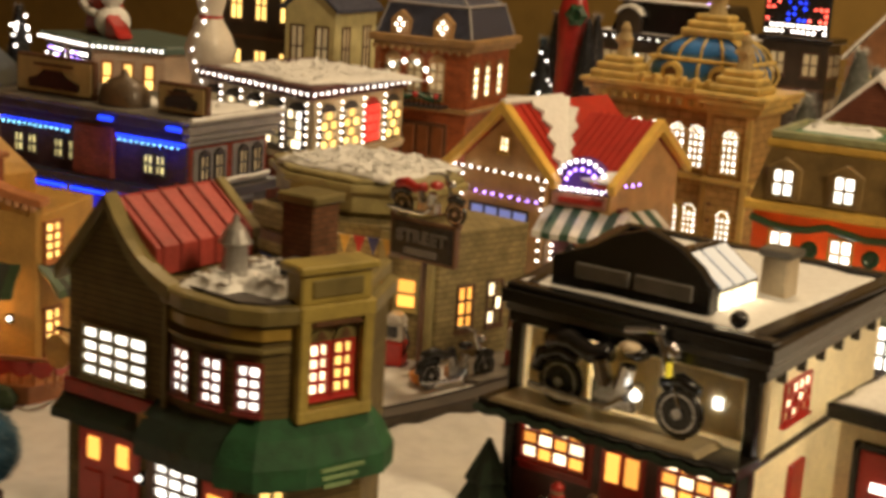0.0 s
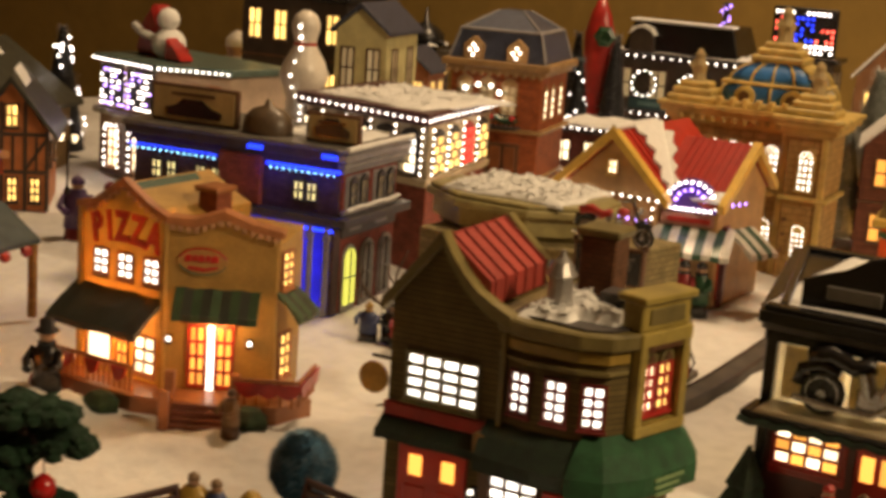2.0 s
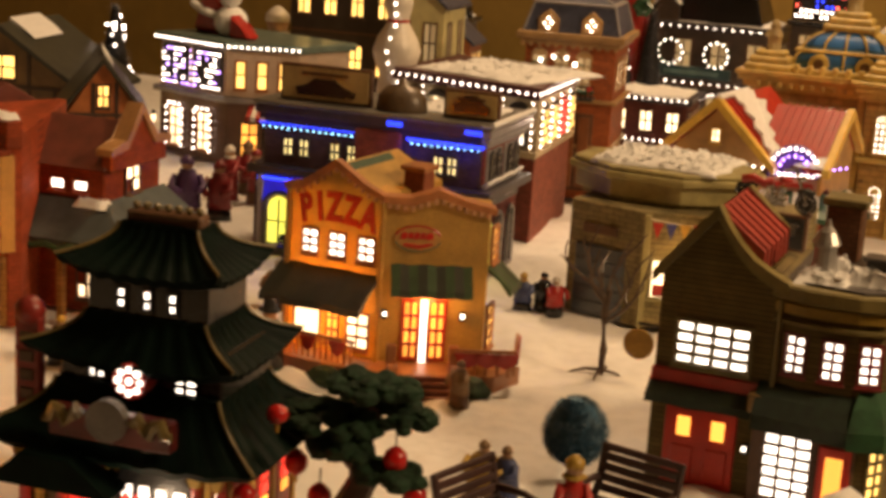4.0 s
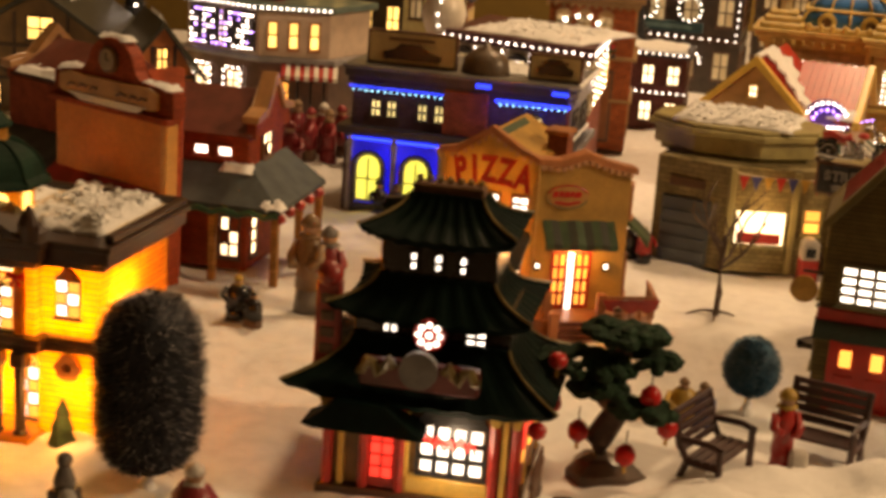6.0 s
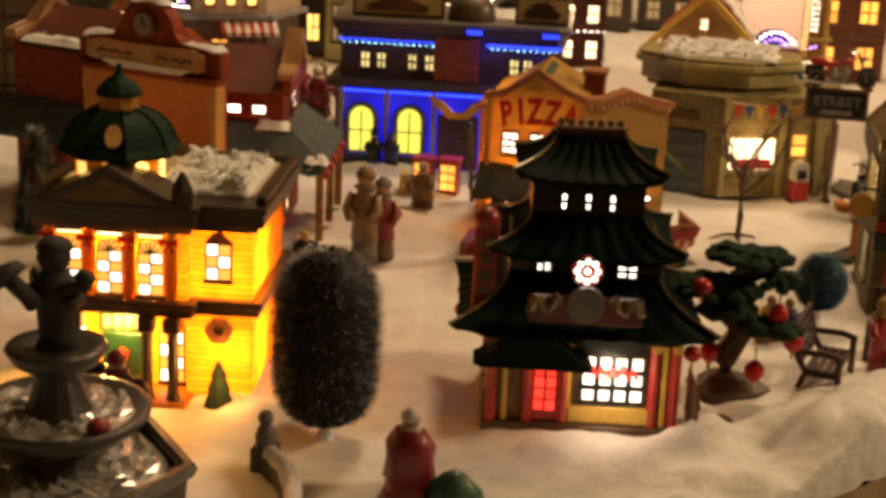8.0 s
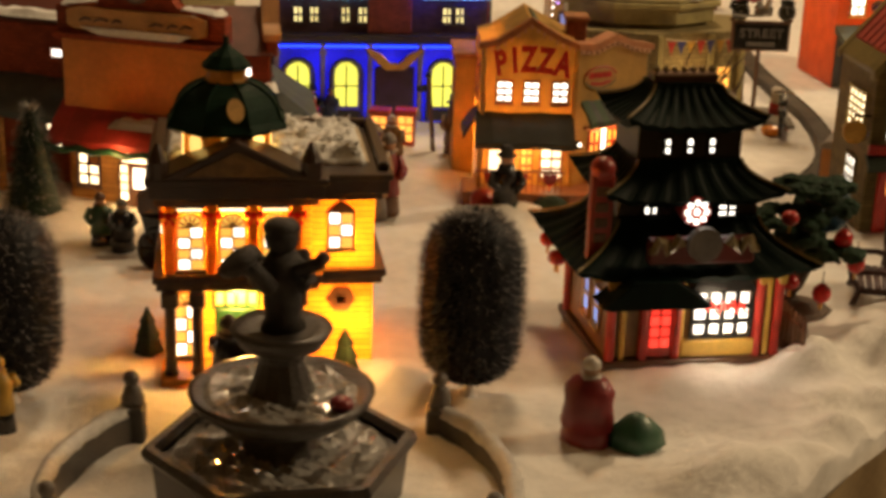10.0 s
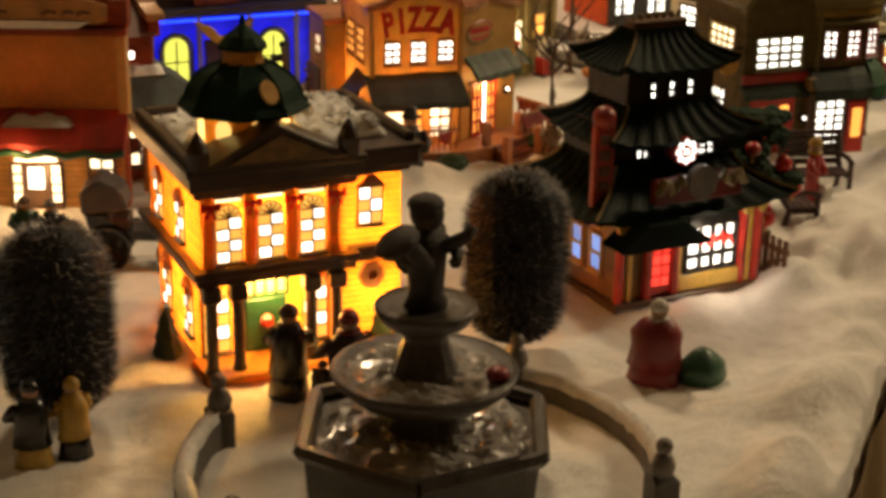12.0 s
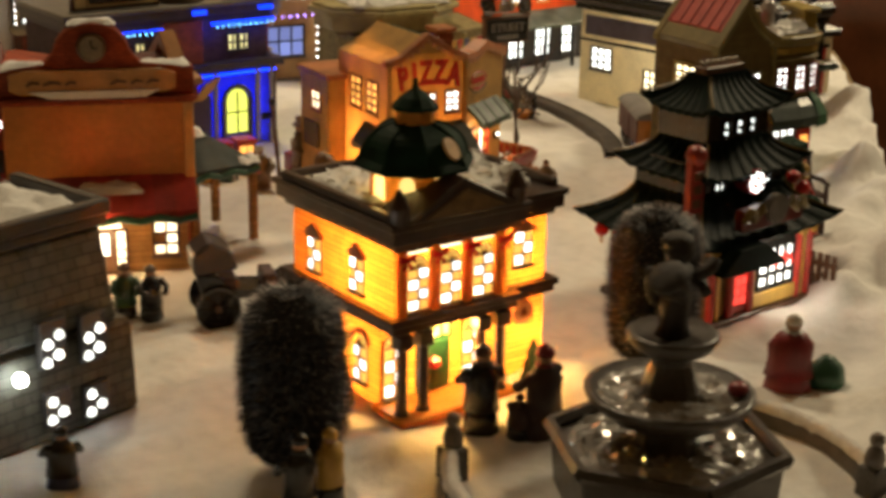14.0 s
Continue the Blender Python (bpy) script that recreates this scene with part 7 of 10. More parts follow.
    # Unseen fill lamp added outside the right-hand wall.
    house_or_fill_lamp(t.matrix_world, 0.03, 0.06, 0.12, 0.04, (1, 0.85, 0.7))
    return t


bowling_alley()

# ---- mansard hotel ----
HTWALL = coursed("hotel_brick", (0.44, 0.115, 0.035), (0.18, 0.08, 0.04), 0.007, 0.0035)
HTTRIM = glaze("hotel_ochre_trim", (0.38, 0.23, 0.09), 0.45, 0.3)
HTSLATE = glaze("hotel_blue_slate", (0.05, 0.06, 0.10), 0.4, 0.4, 120, 0.4)


def hotel():
    t = thing("hotel", "tall orange brick hotel with blue slate mansard roof and lit windows", "model building", at(-0.172, 1.08, 0, 12))
    part("wall", box(-0.105, 0.0, 0.0, 0.11, 0, 0.178, 0.001), HTWALL, t)
    for z0, z1, o in ((0.176, 0.182, 0.005), (0.182, 0.190, 0.010), (0.112, 0.117, 0.006), (0.060, 0.064, 0.004)):
        part("cornice", box(-0.105 - o, o, -o, 0.11 + o, z0, z1, 0.001), HTTRIM, t)
    part("roof", plan([(-0.108, -0.003), (0.003, -0.003), (0.003, 0.113), (-0.108, 0.113)], 0.190, 0.222, 0.001, -0.16), HTSLATE, t, "blue slate mansard roof")
    part("roof_top", plan([(-0.097, 0.007), (-0.008, 0.007), (-0.008, 0.103), (-0.097, 0.103)], 0.222, 0.244, 0.001, -0.7), HTSLATE, t)
    for sx, sy in ((-0.108, -0.003), (0.003, -0.003), (0.003, 0.113)):
        px, py = -0.0525 + (sx + 0.0525) * 0.84, 0.055 + (sy - 0.055) * 0.84
        part("hip_ridge", tube([(sx, sy, 0.1905), (px, py, 0.2225), (-0.0525 + (sx + 0.0525) * 0.26, 0.055 + (sy - 0.055) * 0.26, 0.243)], 0.0016, 6), BLGREY, t, "pale hip ridge")
    part("roof_kerb", plan([(-0.1, 0.004), (-0.005, 0.004), (-0.005, 0.106), (-0.1, 0.106)], 0.2215, 0.2245, 0.0008), BLGREY, t)
    for k in range(12):
        part("dentil", box(-0.110 + 0.0098 * k, -0.106 + 0.0098 * k, -0.0075, -0.003, 0.1735, 0.179, 0.0004), HTTRIM, t)
    part("garland", tube([(-0.100 + 0.008 * k, -0.0225, 0.131 - 0.004 * abs(math.sin(k * 0.9))) for k in range(11)], 0.0032, 7), GREEN, t, "green balcony garland")
    for k in range(4):
        part("bow", ball(0.0038, (-0.096 + 0.024 * k, -0.025, 0.131), 1), RED, t, "red bow")
    for x in (-0.080, -0.030):
        d = part("dormer", slab([(x - 0.012, 0.190), (x + 0.012, 0.190), (x + 0.012, 0.206), (x, 0.216), (x - 0.012, 0.206)], -0.004, 0.02, 0.001), HTTRIM, t)
        bulbs(d, FACE, [(x, -0.006, 0.195), (x - 0.004, -0.006, 0.200), (x + 0.004, -0.006, 0.201), (x, -0.006, 0.206)], LED, 0.0018)
    for x in (-0.096, -0.070, -0.044):
        window(t, FACE, x, 0.124, 0.016, 0.040, 2, 4, glow("window_faint", (0.8, 0.6, 0.3), 0.25), HTTRIM, arch=True)
    g = part("light_string", tube([(-0.095, -0.007, 0.155), (-0.065, -0.009, 0.163), (-0.035, -0.007, 0.155)], 0.0008, 5), GREEN, t, "bulb garland over the balcony")
    bulbs(g, FACE, [(-0.085, -0.009, 0.158), (-0.070, -0.010, 0.163), (-0.055, -0.010, 0.163), (-0.045, -0.009, 0.156), (-0.040, -0.009, 0.146)], LED, 0.0028)
    bal = part("balcony", box(-0.100, -0.020, -0.022, 0.0, 0.117, 0.120, 0.001), CHARCOAL, t, "black iron balcony")
    for k in range(14):
        part("baluster", tube([(-0.098 + 0.0058 * k, -0.020, 0.120), (-0.098 + 0.0058 * k, -0.020, 0.132)], 0.0008, 4), BLACK, bal)
    part("rail", box(-0.100, -0.020, -0.0212, -0.019, 0.132, 0.134, 0), BLACK, bal)
    part("door", box(-0.090, -0.020, -0.003, 0.0, 0.010, 0.100, 0.001), BROWN, t, "tall brown doors")
    for k in range(4):
        part("panel", box(-0.087 + 0.0168 * k, -0.074 + 0.0168 * k, -0.005, -0.002, 0.014, 0.096, 0.001), glaze("door_orange", (0.25, 0.09, 0.03)), t)
    Q = pose(0.0, 0.0, 0, 0, 0, 90)
    for u in (0.014, 0.044, 0.078):
        window(t, Q, u, 0.128, 0.011, 0.032, 1, 4, WARM, HTTRIM, arch=True)
        window(t, Q, u, 0.020, 0.013, 0.030, 1, 3, WARM, HTTRIM, arch=True)
    return t


hotel()

# ---- orange house with green mansard ----


def orange_house():
    t = thing("orange_house", "orange house with ochre mansard, green flat roof and holly swags", "model building", at(0.30, 0.836, 0, 8))
    ow = glaze("bright_orange_wall", (0.55, 0.11, 0.025), 0.45, 0.25, thin=0.35)
    oc = glaze("ochre_mansard", (0.24, 0.16, 0.06), 0.45, 0.4)
    part("wall", box(-0.022, 0.12, 0.0, 0.10, 0, 0.118, 0.001), ow, t)
    part("shop_wall", box(-0.021, 0.119, -0.003, 0.0, 0, 0.058, 0.0006), CHARCOAL, t, "dark ground floor front")
    part("cornice", box(-0.029, 0.128, -0.008, 0.108, 0.118, 0.126, 0.0015), PGYEL, t)
    part("mansard", plan([(-0.025, -0.004), (0.124, -0.004), (0.124, 0.104), (-0.025, 0.104)], 0.126, 0.166, 0.001, -0.14), oc, t)
    part("roof_edge", box(-0.018, 0.114, 0.003, 0.096, 0.166, 0.172, 0.001), PGYEL, t)
    part("roof", box(-0.012, 0.108, 0.009, 0.090, 0.170, 0.1735, 0.001), glaze("green_flat_roof", (0.04, 0.17, 0.085), 0.4), t, "green flat roof")
    for b in ((-0.016, 0.112, 0.005, 0.010), (-0.016, 0.112, 0.089, 0.094), (-0.016, -0.011, 0.010, 0.089), (0.107, 0.112, 0.010, 0.089)):
        part("parapet", box(*b, 0.172, 0.1785, 0.001), glaze("pale_green_rim", (0.30, 0.32, 0.17), 0.45, 0.4), t, "pale green roof rim")
    part("snow", heap(-0.010, 0.050, 0.060, 0.088, 0.1735, 0.006, 77, 12, flakes=40), SNOWCAP, t, "snow on the roof")
    part("porch_roof", slab([(-0.004, 0.072), (-0.038, 0.058), (-0.038, 0.053), (-0.004, 0.062)], -0.026, 0.124, 0.0008), glaze("grey_green_porch", (0.14, 0.17, 0.13), 0.6, 0.4), t, "grey-green porch roof", Matrix(((0, 1, 0, 0), (1, 0, 0, 0), (0, 0, 1, 0), (0, 0, 0, 1))))
    for x in (-0.022, 0.024, 0.072, 0.118):
        part("porch_post", box(x - 0.002, x + 0.002, -0.036, -0.032, -0.002, 0.056, 0.0005), BLACK, t)
    for u in (0.014, 0.060):
        part("wreath", lathe([(0.0065, 0), (0.0068, 0.002), (0.0045, 0.003), (0.0030, 0.0015)], 14), GREEN, t, "round green wreath", pose(u + 0.010, -0.001, 0.093, 90, 0, 0))
    for u in (-0.010, 0.036, 0.082):
        d = part("dormer", slab([(u - 0.004, 0.126), (u + 0.023, 0.126), (u + 0.023, 0.152), (u + 0.0095, 0.160), (u - 0.004, 0.152)], -0.004, 0.02, 0.001), oc, t)
        window(t, pose(0, -0.004, 0, 0, 0, 0), u + 0.002, 0.131, 0.015, 0.020, 2, 2, WHITE, oc)
        window(t, FACE, u + 0.003, 0.082, 0.016, 0.021, 2, 2, WHITE, PGYEL)
        window(t, pose(0, -0.003, 0, 0, 0, 0), u - 0.001, 0.012, 0.024, 0.034, 3, 3, WHITE, CHARCOAL)
    part("swag", tube([(-0.022 + 0.0145 * k, -0.005, 0.113 - 0.006 * abs(math.sin(k * 0.75))) for k in range(11)], 0.003, 7), GREEN, t, "green holly swag")
    house_or_fill_lamp(t.matrix_world, 0.04, 0.05, 0.07, 0.30, (1, 0.5, 0.2))
    return t


orange_house()

# ---- diner with bulb-screen windows ----


def diner():
    t = thing("diner", "cream corner diner with bulb-screen windows, green roof and striped awning", "model building", at(-0.617, 0.958, 0, -12))
    pk = glaze("diner_cream", (0.62, 0.48, 0.36), 0.45, 0.2)
    part("lower_wall", box(-0.12, 0.0, 0.004, 0.14, 0, 0.078, 0.001), glaze("diner_brown", (0.12, 0.06, 0.04)), t)
    part("lower_wall", plan([(0.0, 0.004), (0.07, 0.055), (0.07, 0.14), (0.0, 0.14)], 0, 0.078, 0.001), MATS["diner_brown"], t)
    part("ledge", plan([(-0.125, -0.004), (0.004, -0.004), (0.082, 0.050), (0.082, 0.145), (-0.125, 0.145)], 0.076, 0.083, 0.001), BLGREY, t)
    part("wall", plan([(-0.115, 0.0), (0.0, 0.0), (0.072, 0.052), (0.072, 0.14), (-0.115, 0.14)], 0.083, 0.140, 0.001), pk, t)
    part("roof", plan([(-0.122, -0.006), (0.004, -0.006), (0.080, 0.048), (0.080, 0.145), (-0.122, 0.145)], 0.140, 0.149, 0.0015), glaze("diner_roof", (0.10, 0.15, 0.13), 0.4), t)
    rnd = random.Random(5)
    scr = part("bulb_screen", box(-0.108, -0.004, -0.004, 0.001, 0.088, 0.136, 0.001), CHARCOAL, t, "dark screen covered with white bulbs")
    for k in range(15):
        for j in range(7):
            if (k % 4 == 2 and j not in (0, 3, 6)) or rnd.random() < 0.2:
                continue
            bulbs(scr, FACE, [(-0.104 + 0.0069 * k, -0.005, 0.091 + 0.0068 * j)], LEDVIO if rnd.random() < 0.35 else LED, 0.0018)
    part("mullion", box(-0.058, -0.053, -0.006, 0.0, 0.086, 0.138, 0.0006), pk, t)
    Q = pose(0, 0, 0, 0, 0, 35.8)
    for k in range(3):
        window(t, Q, 0.012 + 0.026 * k, 0.094, 0.011, 0.032, 1, 2, GOLDEN, PZTRIM)
    g = part("light_string", tube([(-0.12, -0.008, 0.144), (0.003, -0.008, 0.144)], 0.0007, 5), BLACK, t)
    bulbs(g, FACE, line((-0.12, -0.009, 0.144), (0.003, -0.009, 0.144), 15), LED, 0.0016)
    g = part("light_string", tube([(0.0, -0.005, 0.144), (0.092, -0.005, 0.144)], 0.0007, 5), BLACK, t, m=Q)
    bulbs(g, FACE, line((0.0, -0.0095, 0.144), (0.092, -0.0095, 0.144), 12), LED, 0.0016)
    awning(t, Q, 0.03, 0.10, 0.076, 0.060, 0.032, [RED, glaze("awning_white", (0.75, 0.73, 0.66), 0.5)], 12, label="red and white striped awning")
    window(t, Q, 0.02, 0.012, 0.02, 0.04, 2, 3, AMBER, CHARCOAL)
    for u in (0.05, 0.066, 0.082):
        part("post", box(u, u + 0.003, -0.028, -0.025, 0.0, 0.062, 0.0004), BLACK, t, m=Q)
    for u in (-0.10, -0.05):
        window(t, pose(0, 0.004, 0, 0, 0, 0), u, 0.012, 0.02, 0.046, 2, 4, WARM, PZTRIM)
    for u in (-0.10, -0.05):
        g = part("light_string", tube([(u - 0.004, 0.001, 0.008), (u - 0.004, 0.001, 0.062), (u + 0.024, 0.001, 0.062), (u + 0.024, 0.001, 0.008)], 0.0007, 5), BLACK, t)
        bulbs(g, FACE, line((u - 0.004, 0.0, 0.008), (u - 0.004, 0.0, 0.062), 6) + line((u - 0.004, 0.0, 0.063), (u + 0.024, 0.0, 0.063), 3) + line((u + 0.024, 0.0, 0.062), (u + 0.024, 0.0, 0.008), 6), LED, 0.0016)
    fur = part("roof_ornament", ball(0.021, (-0.045, 0.05, 0.166), 3, sz=0.95), SNOWCAP, t, "white and red seated ornament on the roof", smooth=True)
    part("ornament_top", ball(0.014, (-0.047, 0.05, 0.196), 3), SNOWCAP, fur, smooth=True)
    part("ornament_coat", slab([(-0.112, 0.149), (-0.06, 0.149), (-0.056, 0.180), (-0.075, 0.216), (-0.098, 0.192)], 0.045, 0.075, 0.006), RED, fur)
    part("ornament_boot", slab([(-0.030, 0.149), (0.004, 0.149), (0.006, 0.154), (-0.012, 0.163), (-0.028, 0.178)], 0.03, 0.05, 0.003), RED, fur)
    part("ornament_trim", tube([(-0.106, 0.043, 0.184), (-0.085, 0.041, 0.176), (-0.060, 0.042, 0.172)], 0.005, 8), SNOWCAP, fur, smooth=True)
    return t


diner()

# ---- far row of buildings ----


def far_house(name, label, x, y, yaw, w, d, h, wall, roofmat, ridge=0.0, rows=2, cols=3, lit=WARM, trim=CREAM, snow=0, along="y", base=0.0):
    """A plain far building: walls, storey bands, windows, pitched or flat roof."""
    t = thing(name, label, "model building", at(x, y, base, yaw))
    if ridge:
        gable_wall(t, FACE, 0, w, 0, d, 0, h, h + ridge, wall, along=along)
        gable(t, FACE, 0, w, 0, d, h, h + ridge, roofmat, along=along)
    else:
        part("wall", box(0, w, 0, d, 0, h, 0.001), wall, t)
        part("roof", box(-0.006, w + 0.006, -0.006, d + 0.006, h, h + 0.007, 0.001), roofmat, t)
        if snow:
            part("snow", heap(0.002, w - 0.002, 0.002, d - 0.002, h + 0.007, 0.007, snow), SNOWCAP, t)
    ww, wh = w / cols * 0.45, h / rows * 0.5
    for face, width in ((FACE, w), (pose(w, 0, 0, 0, 0, 90), d), (pose(0, d, 0, 0, 0, -90), d)):
        for j in range(rows):
            for i in range(cols):
                window(t, face, width * (i + 0.5) / cols - ww / 2, h * (j + 0.28) / rows, ww, wh, 2, 2, lit, trim)
        for j in range(1, rows):
            part("band", box(0, width, -0.002, 0.0, h * j / rows - 0.002, h * j / rows + 0.001, 0.0004), trim, t, m=face)
    return t


def string(t, m, a, b, n, mat=None, r=0.0014):
    g = part("light_string", tube([a, b], 0.0006, 5), BLACK, t, m=m)
    bulbs(g, FACE, line(a, b, n), mat or LED, r)


DARKWALL = glaze("dark_brown_front", (0.05, 0.035, 0.025), 0.4, 0.4)
PINKBR = coursed("pink_brick", (0.45, 0.17, 0.09), (0.25, 0.12, 0.08), 0.006, 0.003)
t = far_house("department_store", "dark department store front with lamp-lit windows", -0.66, 1.17, 8, 0.15, 0.10, 0.225, DARKWALL, BLACK, rows=3, cols=4, lit=GOLDEN, trim=BROWN, snow=91)
t = far_house("cream_house", "pale yellow rendered house with a dark roof", -0.505, 1.16, 10, 0.07, 0.10, 0.195, glaze("pale_yellow_render", (0.66, 0.60, 0.30), 0.6, 0.2), HTSLATE, ridge=0.03, rows=2, cols=2, lit=glow("window_faint", (0, 0, 0), 1), trim=BROWN)
t = far_house("brick_cottage", "small pink brick cottage with glowing windows", -0.535, 1.33, 10, 0.06, 0.06, 0.135, PINKBR, HTSLATE, ridge=0.025, rows=2, cols=2, lit=GOLDEN, trim=CREAM)
t = far_house("railway_hotel", "dark hotel with bulb strings and snowy roof", -0.335, 1.60, 4, 0.21, 0.12, 0.165, DARKWALL, CHARCOAL, rows=2, cols=4, lit=glow("window_faint", (0, 0, 0), 1), trim=BROWN, snow=92)
part("mansard", plan([(0.02, 0.004), (0.19, 0.004), (0.19, 0.11), (0.02, 0.11)], 0.172, 0.215, 0.002, -0.15), BLACK, t, "black mansard roof")
string(t, FACE, (0.0, -0.009, 0.166), (0.21, -0.009, 0.166), 16)
string(t, FACE, (0.0, -0.009, 0.085), (0.21, -0.009, 0.085), 16)
for cx in (0.062, 0.130):
    g = part("light_wreath", tube([(cx + 0.018 * math.cos(a), -0.009, 0.128 + 0.018 * math.sin(a)) for a in np.linspace(0, 2 * math.pi, 17)], 0.0022, 6), GREEN, t, "green wreath set with white bulbs")
    bulbs(g, FACE, [(cx + 0.018 * math.cos(a), -0.0115, 0.128 + 0.018 * math.sin(a)) for a in np.linspace(0, 2 * math.pi, 13)[:-1]], LED, 0.0016)
    g = part("light_arch", tube([(cx + 0.022 * math.cos(a), -0.009, 0.048 + 0.022 * math.sin(a)) for a in np.linspace(0, math.pi, 9)], 0.0008, 5), BLACK, t, "bulb-lined arch")
    bulbs(g, FACE, [(cx + 0.022 * math.cos(a), -0.010, 0.048 + 0.022 * math.sin(a)) for a in np.linspace(0, math.pi, 11)], LED, 0.0016)
part("signboard", box(0.040, 0.152, -0.008, 0.0, 0.092, 0.108, 0.001), glaze("teal_board", (0.03, 0.08, 0.09), 0.5), t, "dark teal signboard with pale bars")
part("bar", box(0.055, 0.135, -0.009, -0.0075, 0.097, 0.103, 0.0002), glaze("teal_bar", (0.10, 0.18, 0.18), 0.5), t)
for x in (0.004, 0.204):
    string(t, FACE, (x, -0.009, 0.09), (x, -0.009, 0.16), 6, r=0.0014)
part("dormer", slab([(0.05 + x, 0.172 + z) for x, z in arch_outline(0.036, 0.034)], -0.004, 0.03, 0.001), DARKWALL, t, "round dark dormer")
part("snow", slab([(0.03, 0.196), (0.036, 0.206), (0.05, 0.211), (0.064, 0.206), (0.07, 0.196), (0.06, 0.203), (0.05, 0.2065), (0.04, 0.203)], -0.006, 0.03), SNOWCAP, t)
part("snow", box(0.03, 0.18, 0.0, 0.03, 0.2145, 0.218, 0.001), SNOWCAP, t)
t = far_house("market_hall", "dark red market hall strung with bulbs, beside the palace", -0.235, 1.24, 8, 0.10, 0.10, 0.098, coursed("market_red", (0.16, 0.05, 0.04), (0.08, 0.03, 0.03), 0.007, 0.0035), CHARCOAL, rows=2, cols=3, lit=WARM, trim=BROWN, snow=93)
string(t, FACE, (-0.004, -0.009, 0.104), (0.104, -0.009, 0.104), 12)
string(t, FACE, (-0.004, -0.006, 0.052), (0.104, -0.006, 0.052), 12)
string(t, pose(0, 0.1, 0, 0, 0, -90), (0.0, -0.009, 0.104), (0.10, -0.009, 0.104), 10)
t = far_house("clock_tower", "dark snowy tower ringed with white bulbs", -0.60, 1.46, 6, 0.055, 0.055, 0.150, DARKWALL, BLACK, ridge=0.0, rows=3, cols=2, lit=GOLDEN, trim=BROWN, snow=94)
part("cap", lathe([(0.030, 0.157), (0.028, 0.172), (0.018, 0.182), (0.004, 0.190), (0.002, 0.21)], 10), BLACK, t, "domed black cap", Matrix.Translation((0.0275, 0.0275, 0)), True)
for zz in (0.118, 0.152):
    string(t, FACE, (0.0, -0.008, zz), (0.055, -0.008, zz), 7)
t = far_house("red_barn", "reddish brown barn with a snow-covered roof", 0.135, 1.28, 15, 0.11, 0.09, 0.125, coursed("barn_red", (0.17, 0.06, 0.035), (0.08, 0.03, 0.02), bh=0.004, boards=True), SNOWCAP, ridge=0.055, rows=2, cols=2, lit=AMBER, trim=BROWN)
t = far_house("gingerbread_house", "small brown house with white icing trim", 0.02, 1.62, 10, 0.10, 0.08, 0.17, glaze("gingerbread", (0.36, 0.17, 0.08), 0.5), SNOWCAP, ridge=0.06, rows=2, cols=2, lit=GOLDEN, trim=CREAM)
t = far_house("signal_house", "dark tower carrying a big blue and red bulb sign", -0.115, 1.66, 5, 0.09, 0.05, 0.178, DARKWALL, BLACK, rows=3, cols=2, lit=glow("window_faint", (0, 0, 0), 1), trim=BROWN)
sg = part("bulb_sign", box(0.0, 0.09, -0.006, 0.0, 0.186, 0.252, 0.002), BLACK, t, "black sign board covered with coloured bulbs")
rs = random.Random(8)
for i in range(12):
    for j in range(8):
        c = LED if j < 2 or j == 7 else (LEDBLUE if abs(i - 5.5) < 2 else LEDRED)
        if rs.random() < (0.75 if c is not LEDRED else 0.3):
            bulbs(sg, FACE, [(0.006 + 0.0071 * i, -0.007, 0.192 + 0.0075 * j)], c, 0.0022)

# cottages on the west side
TIMBER = glaze("dark_timber", (0.05, 0.025, 0.012), 0.5)


def timbered(name, label, x, y, yaw, w, d, h, ridge, infill, lit):
    t = thing(name, label, "model building", at(x, y, 0, yaw))
    gable_wall(t, FACE, 0, w, 0, d, 0, h, h + ridge, infill)
    gable(t, FACE, 0, w, 0, d, h, h + ridge, glaze("dark_moss_roof", (0.035, 0.035, 0.022), 0.55, 0.4), over=0.012, thick=0.006, label="dark mossy roof")
    for f in (0.0, 0.33, 0.66, 0.965):
        part("timber", box(w * f, w * f + 0.004, -0.002, 0.001, 0, h + ridge * (1 - abs(2 * f - 1)) * 0.9, 0.0004), TIMBER, t)
    for z in (h * 0.5, h * 0.98):
        part("timber", box(0, w, -0.0024, 0.001, z - 0.002, z + 0.002, 0.0004), TIMBER, t)
    for s in (0, 1):
        a = (w * (0.33 if s else 0.66), h * 0.52)
        b = (w * (0.02 if s else 0.98), h * 0.96)
        part("brace", slab([a, (a[0] + 0.004, a[1]), (b[0] + 0.004, b[1]), b], -0.002, 0.001), TIMBER, t)
    for f in (0.165, 0.495, 0.825):
        part("timber", box(w * f, w * f + 0.0028, -0.002, 0.001, h * 0.5, h * 0.98, 0.0004), TIMBER, t)
    for u in (0.12, 0.44, 0.76):
        window(t, FACE, w * u, h * 0.12, w * 0.13, h * 0.3, 2, 3, lit, TIMBER)
    window(t, FACE, w * 0.42, h * 1.08, w * 0.16, ridge * 0.42, 2, 2, lit, TIMBER)
    E = pose(w, 0, 0, 0, 0, 90)
    for u in (0.2, 0.6):
        window(t, E, d * u, h * 0.55, d * 0.14, h * 0.3, 2, 2, lit, TIMBER)
    part("snow", slab([(w * 0.5, h + ridge + 0.008), (w * 0.62, h + ridge * 0.78 + 0.008), (w * 0.66, h + ridge * 0.70 + 0.0085), (w * 0.60, h + ridge * 0.82 + 0.011), (w * 0.5, h + ridge + 0.012)], 0.02, d * 0.7), SNOWCAP, t)
    return t


